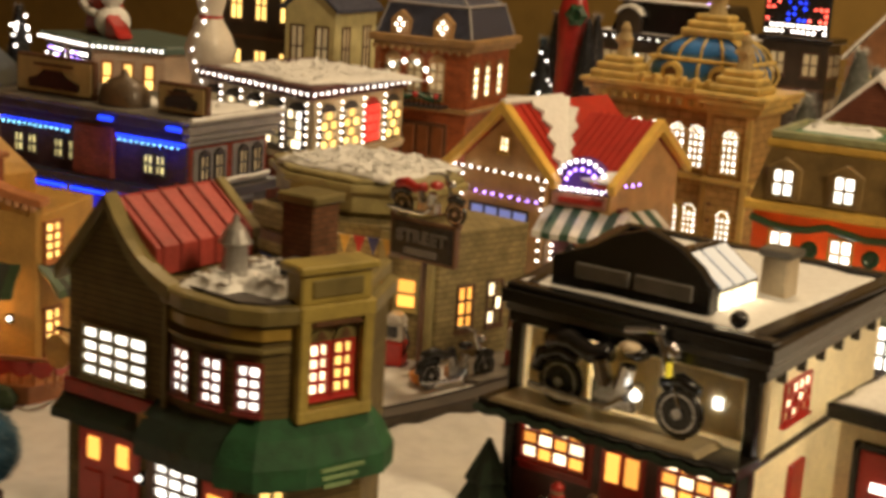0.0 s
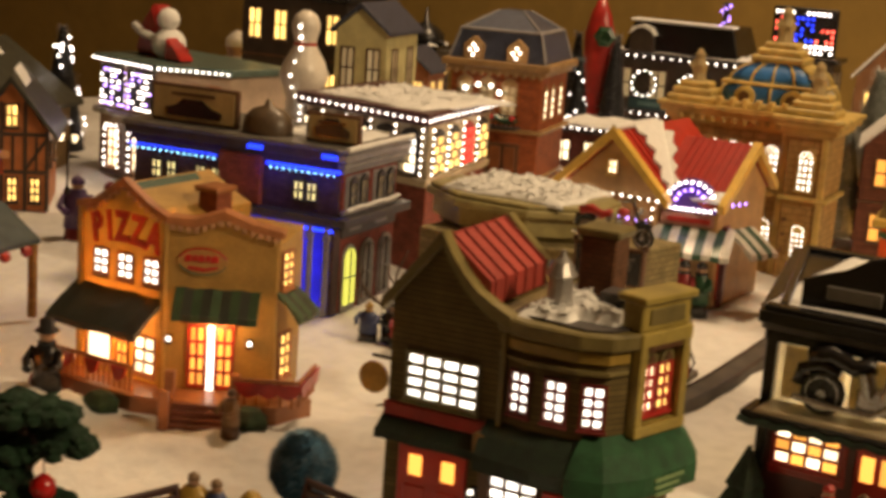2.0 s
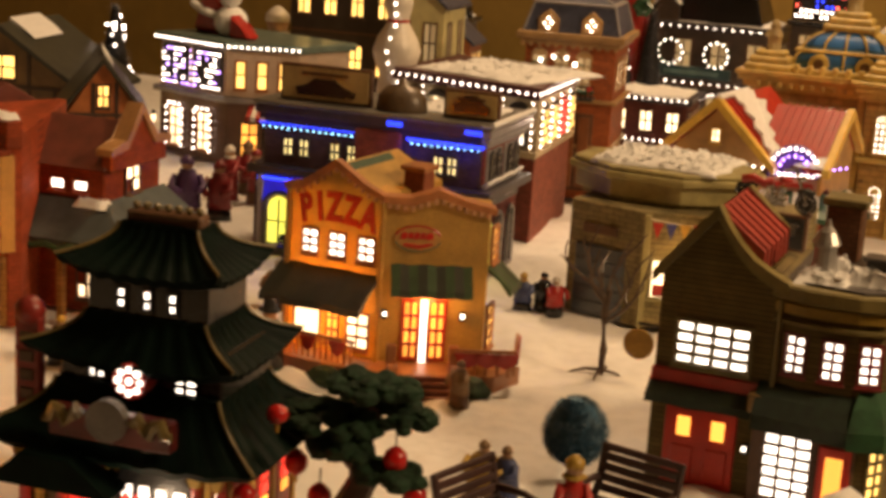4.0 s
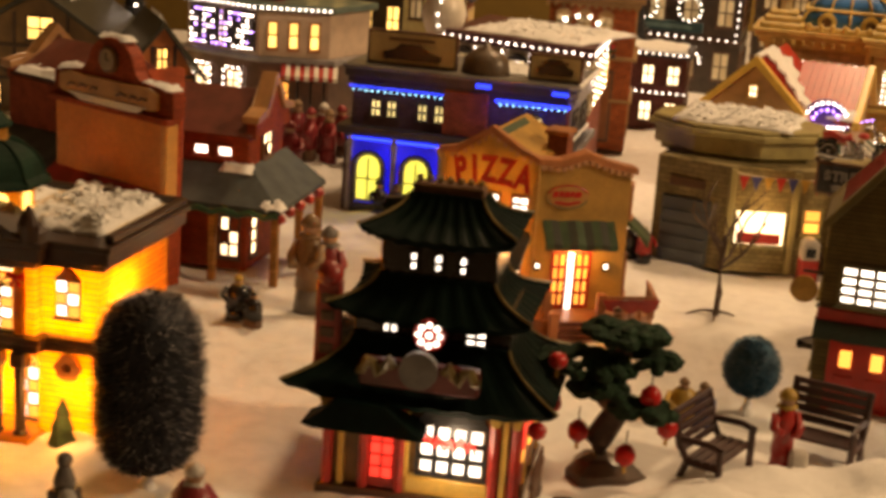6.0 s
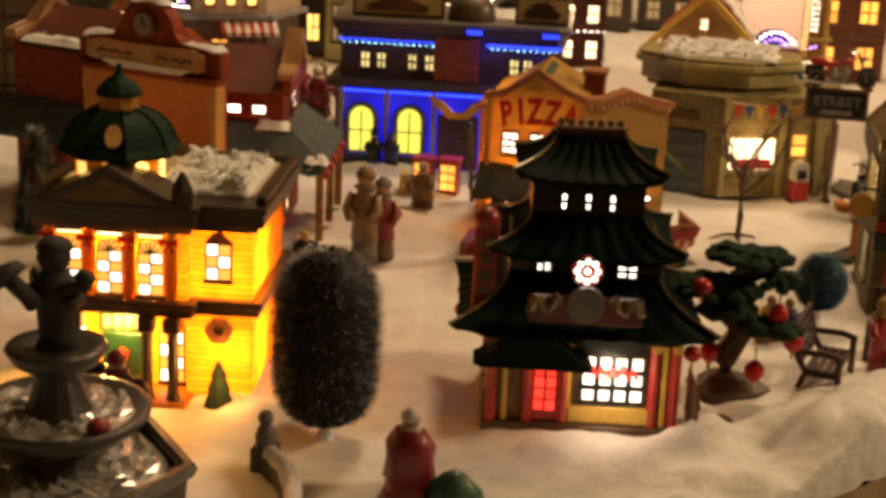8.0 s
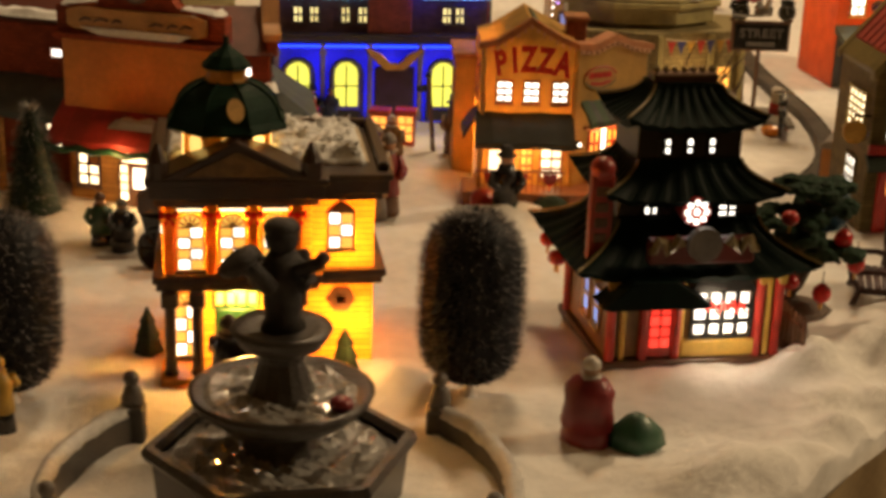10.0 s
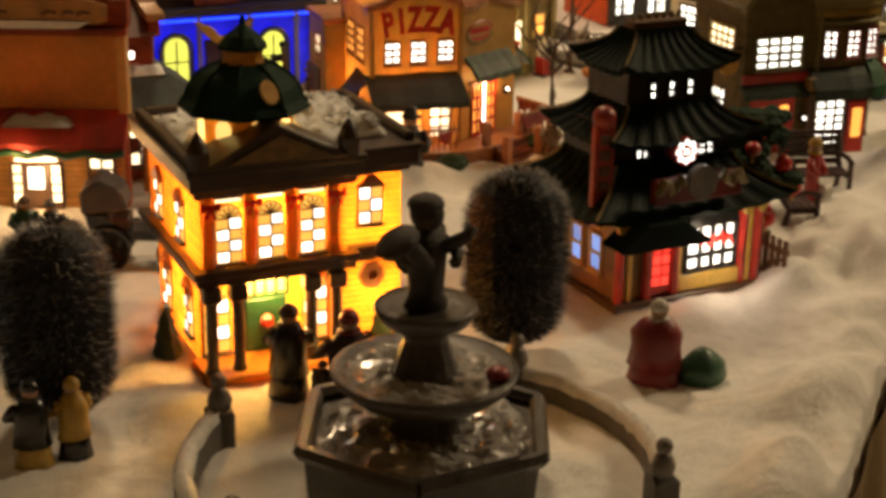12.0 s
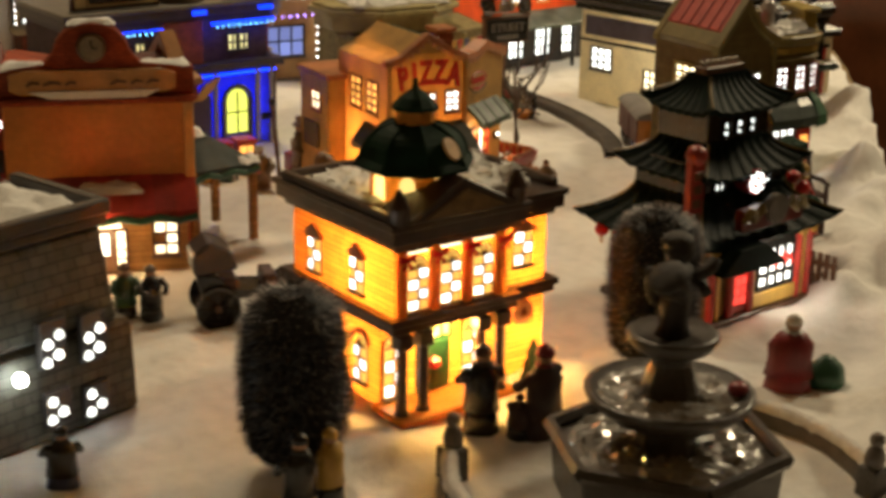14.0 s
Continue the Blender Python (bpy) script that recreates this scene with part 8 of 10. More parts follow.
timbered("timbered_cottage", "orange half-timbered cottage with dark steep snowy roof", -0.655, 0.715, 40, 0.075, 0.11, 0.085, 0.055, glaze("orange_infill", (0.50, 0.17, 0.05), 0.5, 0.3, thin=0.2), GOLDEN)
timbered("timbered_inn", "dull yellow half-timbered inn with dark roof and lit windows", -0.94, 0.80, 15, 0.20, 0.14, 0.085, 0.065, glaze("yellow_infill", (0.20, 0.115, 0.035), 0.5, 0.4), GOLDEN)


def stone_house():
    t = thing("stone_house", "grey stone house with clustered bright lights and snowy top", "model building", at(-0.488, 0.0584, 0, 20))
    st = coursed("grey_fieldstone", (0.12, 0.12, 0.10), (0.05, 0.05, 0.045), 0.012, 0.007)
    part("wall", box(-0.115, 0.0, 0.0, 0.10, 0, 0.060, 0.003, taper=0.03), st, t)
    part("wall", box(-0.110, -0.010, 0.004, 0.095, 0.060, 0.120, 0.003, taper=0.12), st, t)
    part("cornice", box(-0.108, -0.014, 0.006, 0.09, 0.120, 0.127, 0.001), CHARCOAL, t)
    for b in ((-0.110, -0.012, 0.004, 0.012), (-0.020, -0.012, 0.012, 0.092), (-0.110, -0.102, 0.012, 0.092)):
        part("parapet", box(*b, 0.127, 0.136, 0.001), CHARCOAL, t)
    part("snow", heap(-0.10, -0.02, 0.012, 0.09, 0.127, 0.012, 95), SNOWCAP, t)
    for u, z in ((-0.073, 0.046), (-0.044, 0.042), (-0.072, 0.010), (-0.044, 0.006)):
        f = part("window", box(u, u + 0.019, -0.003, 0.002, z, z + 0.030 if z > 0.03 else z + 0.022, 0.001), CHARCOAL, t, "dark window with bright panes")
        for dx, dz in ((0.004, 0.005), (0.012, 0.008), (0.005, 0.016), (0.013, 0.020)):
            if z + dz < z + (0.03 if z > 0.03 else 0.018):
                part("pane", ball(0.0034, (u + dx, -0.003, z + dz), 1), WHITE, f)
    part("lamp", ball(0.004, (-0.090, -0.006, 0.048), 2), glow("spot_bulb", (1.0, 0.95, 0.8), 40), t, "bright bare bulb")
    return t


stone_house()

# ---- street furniture and planting ----


def bristle_tree(name, label, x, y, z, profile, n, length, mats, seed, stand=0.0):
    """A bottlebrush tree: wire stem and thousands of stiff bristles, some frosted."""
    t = thing(name, label, "tree", at(x, y, z))
    rnd = random.Random(seed)
    zs = [p[1] for p in profile]
    bm = bmesh.new()
    core = lathe([(max(0.001, r * 0.86), zz) for r, zz in profile], 18)
    join(bm, core)
    for f in bm.faces:
        f.material_index = 0
    verts, faces, mi = [], [], []
    for _ in range(n):
        zz = rnd.uniform(zs[0], zs[-1])
        for (r0, z0), (r1, z1) in zip(profile, profile[1:]):
            if z0 <= zz <= z1:
                r = r0 + (r1 - r0) * (zz - z0) / max(1e-6, z1 - z0)
                break
        a = rnd.uniform(0, 6.2832)
        out = Vector((math.cos(a), math.sin(a), rnd.uniform(-0.1, 0.35))).normalized()
        if zz > zs[-1] - 0.012:
            out = (out + Vector((0, 0, 1.0 * (zz - zs[-1] + 0.012) / 0.012))).normalized()
        foot = Vector((math.cos(a) * r * 0.82, math.sin(a) * r * 0.82, zz))
        tip = foot + out * (r * 0.10 + length * rnd.uniform(0.25, 1.0))
        side = out.cross(Vector((0, 0, 1))).normalized() * 0.0006
        k = len(verts)
        verts += [foot - side, foot + side, tip]
        faces.append((k, k + 1, k + 2))
        mi.append(1 if rnd.random() < 0.20 + 0.35 * max(0.0, (zz - zs[-1] + 0.02) / 0.02) else 0)
    own = [bm.verts.new(v) for v in verts]
    for f, i in zip(faces, mi):
        face = bm.faces.new([own[k] for k in f])
        face.material_index = i
    me = bpy.data.meshes.new("bristles")
    bm.to_mesh(me)
    bm.free()
    for m in mats:
        me.materials.append(m)
    ob = part("bristles", me, None, t)
    tagged(ob, kind="stuff")
    part("stem", tube([(0, 0, -0.016), (0, 0, zs[0] + 0.01)], 0.0022, 6), BROWN, t)
    part("stand", lathe([(0.006, -0.018), (0.006, -0.013), (0.003, -0.008), (0.002, -0.002)], 12), SNOWCAP, t, "small snowy stand")
    return t


BRDARK = glaze("bristle_dark", (0.016, 0.018, 0.024), 0.6, 0.4, coat=0)
BRFROST = glaze("bristle_frost", (0.50, 0.47, 0.46), 0.7, 0.3, coat=0)
BRBLUE = glaze("bristle_blue", (0.05, 0.15, 0.24), 0.6, 0.4, coat=0)
BRICE = glaze("bristle_ice", (0.30, 0.42, 0.50), 0.6, 0.3, coat=0)
PILL = [(0.018, 0.0), (0.028, 0.008), (0.032, 0.022), (0.033, 0.055), (0.032, 0.078), (0.026, 0.092), (0.014, 0.099), (0.004, 0.101)]
bristle_tree("bottlebrush_tree", "dark pill-shaped bottlebrush tree with frosted bristle tips, on the snow", -0.178, -0.051, 0.013, PILL, 7500, 0.0052, (BRDARK, BRFROST), 1)
bristle_tree("bottlebrush_tree", "dark pill-shaped bottlebrush tree with frosted bristle tips, on the snow", -0.444, -0.068, 0.010, PILL, 7500, 0.0052, (BRDARK, BRFROST), 2)
ROUND = [(0.006, 0.0), (0.014, 0.004), (0.019, 0.012), (0.0205, 0.020), (0.018, 0.029), (0.012, 0.036), (0.004, 0.040)]
bristle_tree("bottlebrush_bush", "round blue frosted bottlebrush bush on the snow", 0.116, 0.254, 0.011, ROUND, 5200, 0.0042, (BRBLUE, BRICE), 3)
CONE = [(0.026, 0.0), (0.020, 0.03), (0.012, 0.07), (0.003, 0.105)]
for x, y, s in ((-0.335, 1.50, 5), (-0.285, 1.52, 6), (-0.70, 1.30, 7), (-0.255, 1.45, 9)):
    bristle_tree("fir_tree", "dark frosted cone-shaped fir among the far buildings", x, y, 0.012, [(r * 1.15, z * 1.75) for r, z in CONE], 1600, 0.012, (BRDARK, BRFROST), s)
bristle_tree("fir_tree", "dark green fir with snow-tipped branches beside the brick shop", -0.502, 0.262, 0.010, [(r * 0.9, z * 0.78) for r, z in CONE], 2600, 0.010, (glaze("bristle_green", (0.012, 0.035, 0.018), 0.7, 0.4, coat=0), BRFROST), 17)
fir = bristle_tree("lit_fir_tree", "dark fir hung with warm white bulbs", -0.83, 1.02, 0.012, [(r * 1.3, z * 1.5) for r, z in CONE], 1800, 0.010, (BRDARK, BRFROST), 12)
rf = random.Random(4)
bulbs(fir, FACE, [((0.036 - 0.19 * z) * math.cos(a), (0.036 - 0.19 * z) * math.sin(a), z) for z, a in [(rf.uniform(0.01, 0.145), rf.uniform(0, 6.28)) for _ in range(34)]], LED, 0.0022)


def bonsai():
    t = thing("bonsai_tree", "twisted bonsai tree with flat green pads and hanging red lanterns", "tree", at(0.053, 0.094, 0) @ Matrix.Diagonal((1.12, 1.12, 1.14, 1.0)))
    part("rock", lathe([(0.020, -0.003), (0.021, 0.004), (0.014, 0.010), (0.005, 0.012)], 10, 0.8, 0.18, 3), glaze("rock_brown", (0.10, 0.06, 0.035), 0.6, 0.5, 120, 0.6), t, "brown rocky base")
    part("trunk", tube([(0, 0, 0.005), (-0.004, 0, 0.02), (0.004, 0, 0.036), (0.001, 0, 0.052), (0.006, 0, 0.072)], 0.0095, 9, end=0.005), glaze("bark", (0.09, 0.05, 0.03), 0.7, 0.5, 200, 0.8), t, "twisted brown trunk")
    for a, b in (((0.003, 0, 0.036), (-0.022, -0.004, 0.050)), ((0.002, 0, 0.046), (0.024, -0.006, 0.036)), ((0.0, 0, 0.05), (0.018, 0.01, 0.062))):
        part("limb", tube([a, ((a[0] + b[0]) / 2, b[1] / 2, (a[2] + b[2]) / 2 + 0.004), b], 0.0028, 6, end=0.0014), MATS["bark"], t)
    leaf = glaze("bonsai_green", (0.012, 0.055, 0.022), 0.85, 0.6, 220, 1.0, coat=0)
    rnd = random.Random(6)
    for cx, cy, cz, r in ((0.005, 0, 0.080, 0.023), (-0.014, -0.004, 0.062, 0.025), (0.020, -0.006, 0.042, 0.016), (0.014, 0.008, 0.066, 0.019), (-0.004, -0.008, 0.052, 0.014)):
        bm = bmesh.new()
        for _ in range(60):
            a, q = rnd.uniform(0, 6.28), rnd.random() ** 0.5
            ball(0.0056 * rnd.uniform(0.7, 1.2), (cx + r * q * math.cos(a), cy + r * 0.75 * q * math.sin(a), cz + 0.006 * (1 - q) + rnd.uniform(-0.002, 0.002)), 1, bm, 0.7)
        part("foliage", bm, leaf, t, "flat clump of dark green foliage")
    for x, y, z in ((-0.030, -0.006, 0.038), (0.014, -0.010, 0.018), (0.034, -0.006, 0.036), (-0.012, -0.014, 0.028), (0.024, -0.008, 0.052)):
        lan = part("lantern", lathe([(0.002, -0.006), (0.0052, -0.003), (0.0058, 0.0), (0.0052, 0.003), (0.002, 0.006)], 10), glaze("lantern_red", (0, 0, 0)), t, "small red lantern", Matrix.Translation((x, y, z)), True)
        part("cord", tube([(0, 0, 0.006), (0, 0, 0.014)], 0.0004, 4), BLACK, lan)
        part("tassel", tube([(0, 0, -0.006), (0, 0, -0.010)], 0.001, 4), GOLD, lan)
    return t


bonsai()


def bare_tree():
    t = thing("bare_tree", "leafless brown wire tree standing in the snow", "tree", at(0.056, 0.462, 0))
    bark = glaze("bare_bark", (0.10, 0.06, 0.035), 0.7, 0.4, 200, 0.6)
    part("trunk", tube([(0, 0, -0.004), (0.001, 0, 0.02), (-0.001, 0.001, 0.045), (0.002, 0, 0.066)], 0.0034, 7, end=0.0022), bark, t)
    rnd = random.Random(11)

    def grow(p, d, length, r, depth):
        pts = [p]
        for _ in range(4):
            d = (d + Vector((rnd.uniform(-0.3, 0.3), rnd.uniform(-0.3, 0.3), rnd.uniform(-0.05, 0.25)))).normalized()
            pts.append(pts[-1] + d * length / 4)
        part("branch", tube(pts, r, 5, end=r * 0.5), bark, t)
        if depth:
            for k in (2, 3, 4):
                side = (d + Vector((rnd.uniform(-1, 1), rnd.uniform(-1, 1), rnd.uniform(-0.1, 0.7)))).normalized()
                grow(pts[k], side, length * 0.6, r * 0.6, depth - 1)

    for a in range(6):
        grow(Vector((0, 0, 0.040 + 0.005 * a)), Vector((math.cos(a * 1.05), math.sin(a * 1.05), 0.55)), 0.042, 0.0017, 1)
    for a in range(4):
        part("root", tube([(0, 0, 0.004), (0.012 * math.cos(a * 1.6), 0.012 * math.sin(a * 1.6), 0.003), (0.024 * math.cos(a * 1.6), 0.024 * math.sin(a * 1.6), -0.002)], 0.0016, 5, end=0.0007), bark, t)
    return t


bare_tree()


def bench(x, y, yaw):
    t = thing("park_bench", "dark reddish brown slatted wooden park bench", "bench", at(x, y, 0, yaw) @ Matrix.Scale(1.18, 4), "park benches")
    wood = glaze("bench_wood", (0.05, 0.018, 0.014), 0.5, 0.4)
    for k in range(4):
        part("seat_slat", box(-0.0215, 0.0215, -0.0105 + 0.0048 * k, -0.0067 + 0.0048 * k, 0.0130, 0.0152, 0.0004), wood, t)
    for k in range(4):
        part("back_slat", box(-0.0215, 0.0215, 0.0096 + 0.0014 * k, 0.0116 + 0.0014 * k, 0.0165 + 0.0048 * k, 0.0205 + 0.0048 * k, 0.0004), wood, t)
    for x0 in (-0.0205, 0.0205):
        part("end_frame", tube([(x0, -0.0115, 0.0125), (x0, 0.007, 0.0125), (x0, 0.012, 0.020), (x0, 0.0165, 0.038)], 0.0021, 6), wood, t)
        part("armrest", tube([(x0, 0.0125, 0.0235), (x0, -0.004, 0.0245), (x0, -0.0125, 0.0225)], 0.0018, 6), wood, t)
        part("leg", tube([(x0, -0.0105, 0.0225), (x0, -0.0110, -0.004)], 0.0019, 6), wood, t)
        part("leg", tube([(x0, 0.007, 0.013), (x0, 0.0125, -0.004)], 0.0019, 6), wood, t)
    part("top_rail", box(-0.0225, 0.0225, 0.0150, 0.0172, 0.0355, 0.0392, 0.0006), wood, t)
    return t


bench(0.116, 0.128, 76)
bench(0.172, 0.186, -10)


def figurine(x, y, h, yaw, coat, low, hat, label, girth=0.24, z=0.0, brim=False, arm=True, group=""):
    """A small painted figure: one plain mesh of coat, head, hat and arms."""
    bm = bmesh.new()

    def add(own, i):
        for f in own.faces:
            f.material_index = i
        join(bm, own)

    r = h * girth
    add(lathe([(r * 0.95, -0.003), (r * 0.85, h * 0.12), (r * 0.7, h * 0.35)], 10, 0.8, 0.06, 3), 1)
    add(lathe([(r * 0.92, h * 0.22), (r * 0.80, h * 0.45), (r * 0.85, h * 0.62), (r * 0.55, h * 0.76), (r * 0.3, h * 0.80)], 10, 0.78, 0.05, 3), 0)
    add(ball(h * 0.095, (0, 0, h * 0.87), 2), 2)
    add(lathe([(h * 0.085, h * 0.755), (h * 0.125, h * 0.775), (h * 0.12, h * 0.80), (h * 0.07, h * 0.815)], 9, 0.9, 0.08, 4), 3)
    if brim:
        add(lathe([(h * 0.15, h * 0.925), (h * 0.15, h * 0.945), (h * 0.095, h * 0.95), (h * 0.09, h * 1.08)], 10), 3)
    else:
        add(lathe([(h * 0.108, h * 0.89), (h * 0.10, h * 0.95), (h * 0.05, h * 1.0), (h * 0.01, h * 1.02)], 10), 3)
    if arm:
        for s in (-1, 1):
            add(tube([(s * r * 0.75, 0, h * 0.70), (s * r * 1.05, -r * 0.4, h * 0.55), (s * r * 0.55, -r * 1.0, h * 0.48)], h * 0.06, 6), 0)
    return solo("figurine", bm, (coat, low, glaze("painted_tan", (0.42, 0.24, 0.14), 0.5), hat), at(x, y, z, yaw), label, "figurine", group, smooth=True)


GREY = glaze("coat_grey", (0.17, 0.15, 0.13), 0.5)
TAN = glaze("coat_tan", (0.22, 0.13, 0.06), 0.5)
BLUE = glaze("coat_blue", (0.04, 0.06, 0.16), 0.5)
YEL = glaze("coat_yellow", (0.45, 0.28, 0.04), 0.5)
WHT = glaze("coat_white", (0.6, 0.56, 0.5), 0.5)
PURP = glaze("coat_purple", (0.10, 0.05, 0.16), 0.5)
CRIM = glaze("coat_crimson", (0.22, 0.012, 0.015), 0.5)
figurine(-0.114, -0.114, 0.052, 150, CRIM, CRIM, WHT, "crimson-coated carol figurine kneeling in the snow", 0.34, arm=False)
bag = lathe([(0.006, -0.003), (0.016, 0.003), (0.014, 0.012), (0.006, 0.020), (0.002, 0.022)], 12, 0.8, 0.1, 4)
solo("toy_sack", bag, glaze("sack_green", (0.02, 0.10, 0.05), 0.5, 0.5), at(-0.088, -0.120), "dark green sack lying beside a figurine", "sack", smooth=True)
figurine(-0.133, 0.300, 0.057, 10, BLACK, GREEN, BLACK, "dark top-hatted gentleman figurine near the porch", 0.22, brim=True)
solo("gift_ball", ball(0.011, (0, 0, 0.010), 2), RED, at(-0.150, 0.315), "round red bundle in the snow", "bundle", smooth=True)
figurine(-0.240, 0.300, 0.076, -10, TAN, GREY, TAN, "tall tan-coated walking man figurine", 0.17)
figurine(-0.228, 0.310, 0.066, 20, CRIM, BROWN, GREY, "woman figurine in a dark crimson coat", 0.17)
figurine(-0.276, 0.250, 0.034, 20, BLACK, BLACK, YEL, "dark crouching figurine with yellow scarf", 0.34)
figurine(-0.258, 0.240, 0.026, -30, BLACK, BROWN, BLACK, "small dark figurine on a sled", 0.40)
DUSK = glaze("coat_dusk", (0.05, 0.022, 0.016), 0.6, 0.4)
figurine(-0.318, -0.066, 0.053, 160, BLACK, BLACK, DUSK, "dark-coated man figurine bending by the fountain", 0.24)
figurine(-0.290, -0.090, 0.056, 190, DUSK, DUSK, CRIM, "woman figurine in a long brown dress", 0.26)
figurine(-0.304, -0.086, 0.026, 120, DUSK, BLACK, DUSK, "small child figurine between the adults", 0.34)
figurine(-0.442, 0.212, 0.040, 0, GREEN, BLACK, BROWN, "carol singer figurine in green", 0.24)
figurine(-0.425, 0.205, 0.038, 10, BLACK, BLACK, GREY, "carol singer figurine in black", 0.26)
figurine(-0.441, -0.106, 0.042, 200, YEL, BLACK, YEL, "child figurine in yellow and black", 0.24)
figurine(-0.462, -0.112, 0.046, 190, BLACK, YEL, BLACK, "child figurine in a dark coat", 0.24)
figurine(0.152, 0.158, 0.054, 30, RED, RED, YEL, "child figurine in red with yellow hair", 0.15)
solo("white_parcel", box(-0.006, 0.006, -0.004, 0.004, -0.002, 0.016, 0.002), WHT, at(0.163, 0.156, 0, 20), "white paper parcel standing in the snow", "parcel")
figurine(0.080, 0.200, 0.034, 20, YEL, TAN, TAN, "seated figurine in a yellow coat", 0.34)
figurine(0.093, 0.204, 0.032, -20, BLUE, BLUE, TAN, "seated figurine in a blue coat", 0.32)
for k, (x, y) in enumerate(((-0.064, 0.592), (-0.050, 0.604), (-0.036, 0.596))):
    figurine(x, y, 0.032, 30 * k, (BLUE, BLACK, RED)[k], BLACK, (YEL, BLACK, WHT)[k], "street musician figurine in dark clothes", 0.3, group="street musicians")
rnd = random.Random(3)
for k in range(9):
    figurine(-0.50 + 0.028 * (k % 5) + rnd.uniform(-0.006, 0.006), 0.80 + 0.035 * (k // 5) + rnd.uniform(-0.01, 0.01), 0.058, rnd.uniform(-60, 60), CRIM, (CRIM, BROWN)[k % 2], (WHT, CRIM, TAN)[k % 3], "red-coated choir figurine in a crowd", 0.22, group="red choir")
figurine(-0.475, 0.682, 0.066, 40, PURP, CRIM, PURP, "figurine in a purple and crimson robe", 0.24)
figurine(-0.448, 0.700, 0.062, 10, CRIM, BLACK, CRIM, "figurine in a dark red robe", 0.24)
figurine(-0.168, 0.490, 0.054, 10, TAN, BROWN, BROWN, "tan-coated man figurine with a brimmed hat", 0.2, brim=True)
figurine(-0.304, 0.602, 0.036, 10, BLACK, BLUE, BLACK, "dark caped figurine before the arched windows", 0.22, brim=True)
figurine(-0.286, 0.604, 0.035, -15, BLUE, BLACK, BROWN, "dark figurine before the arched windows", 0.24)
figurine(-0.563, -0.024, 0.036, 170, BLACK, BLUE, BLACK, "small dark-coated figurine before the stone house", 0.28)
figurine(0.002, 0.331, 0.030, -20, TAN, BROWN, BROWN, "small brown figurine on the porch steps", 0.28, z=0.004)
figurine(-0.225, 0.46, 0.044, -20, TAN, BROWN, WHT, "tan-coated shopper figurine near the theatre", 0.28)
figurine(0.095, 0.875, 0.05, 0, CRIM, BLACK, BLACK, "shopper figurine in red under the striped awning", 0.2)
figurine(0.110, 0.88, 0.05, 0, GREEN, BLACK, BLACK, "shopper figurine in green under the striped awning", 0.2)
figurine(0.372, 0.425, 0.036, 0, BLACK, GREY, RED, "leather-clad figurine before the motorcycle shop", 0.3)
figurine(0.392, 0.428, 0.034, 0, GREY, BLUE, BROWN, "figurine in grey before the motorcycle shop", 0.3)


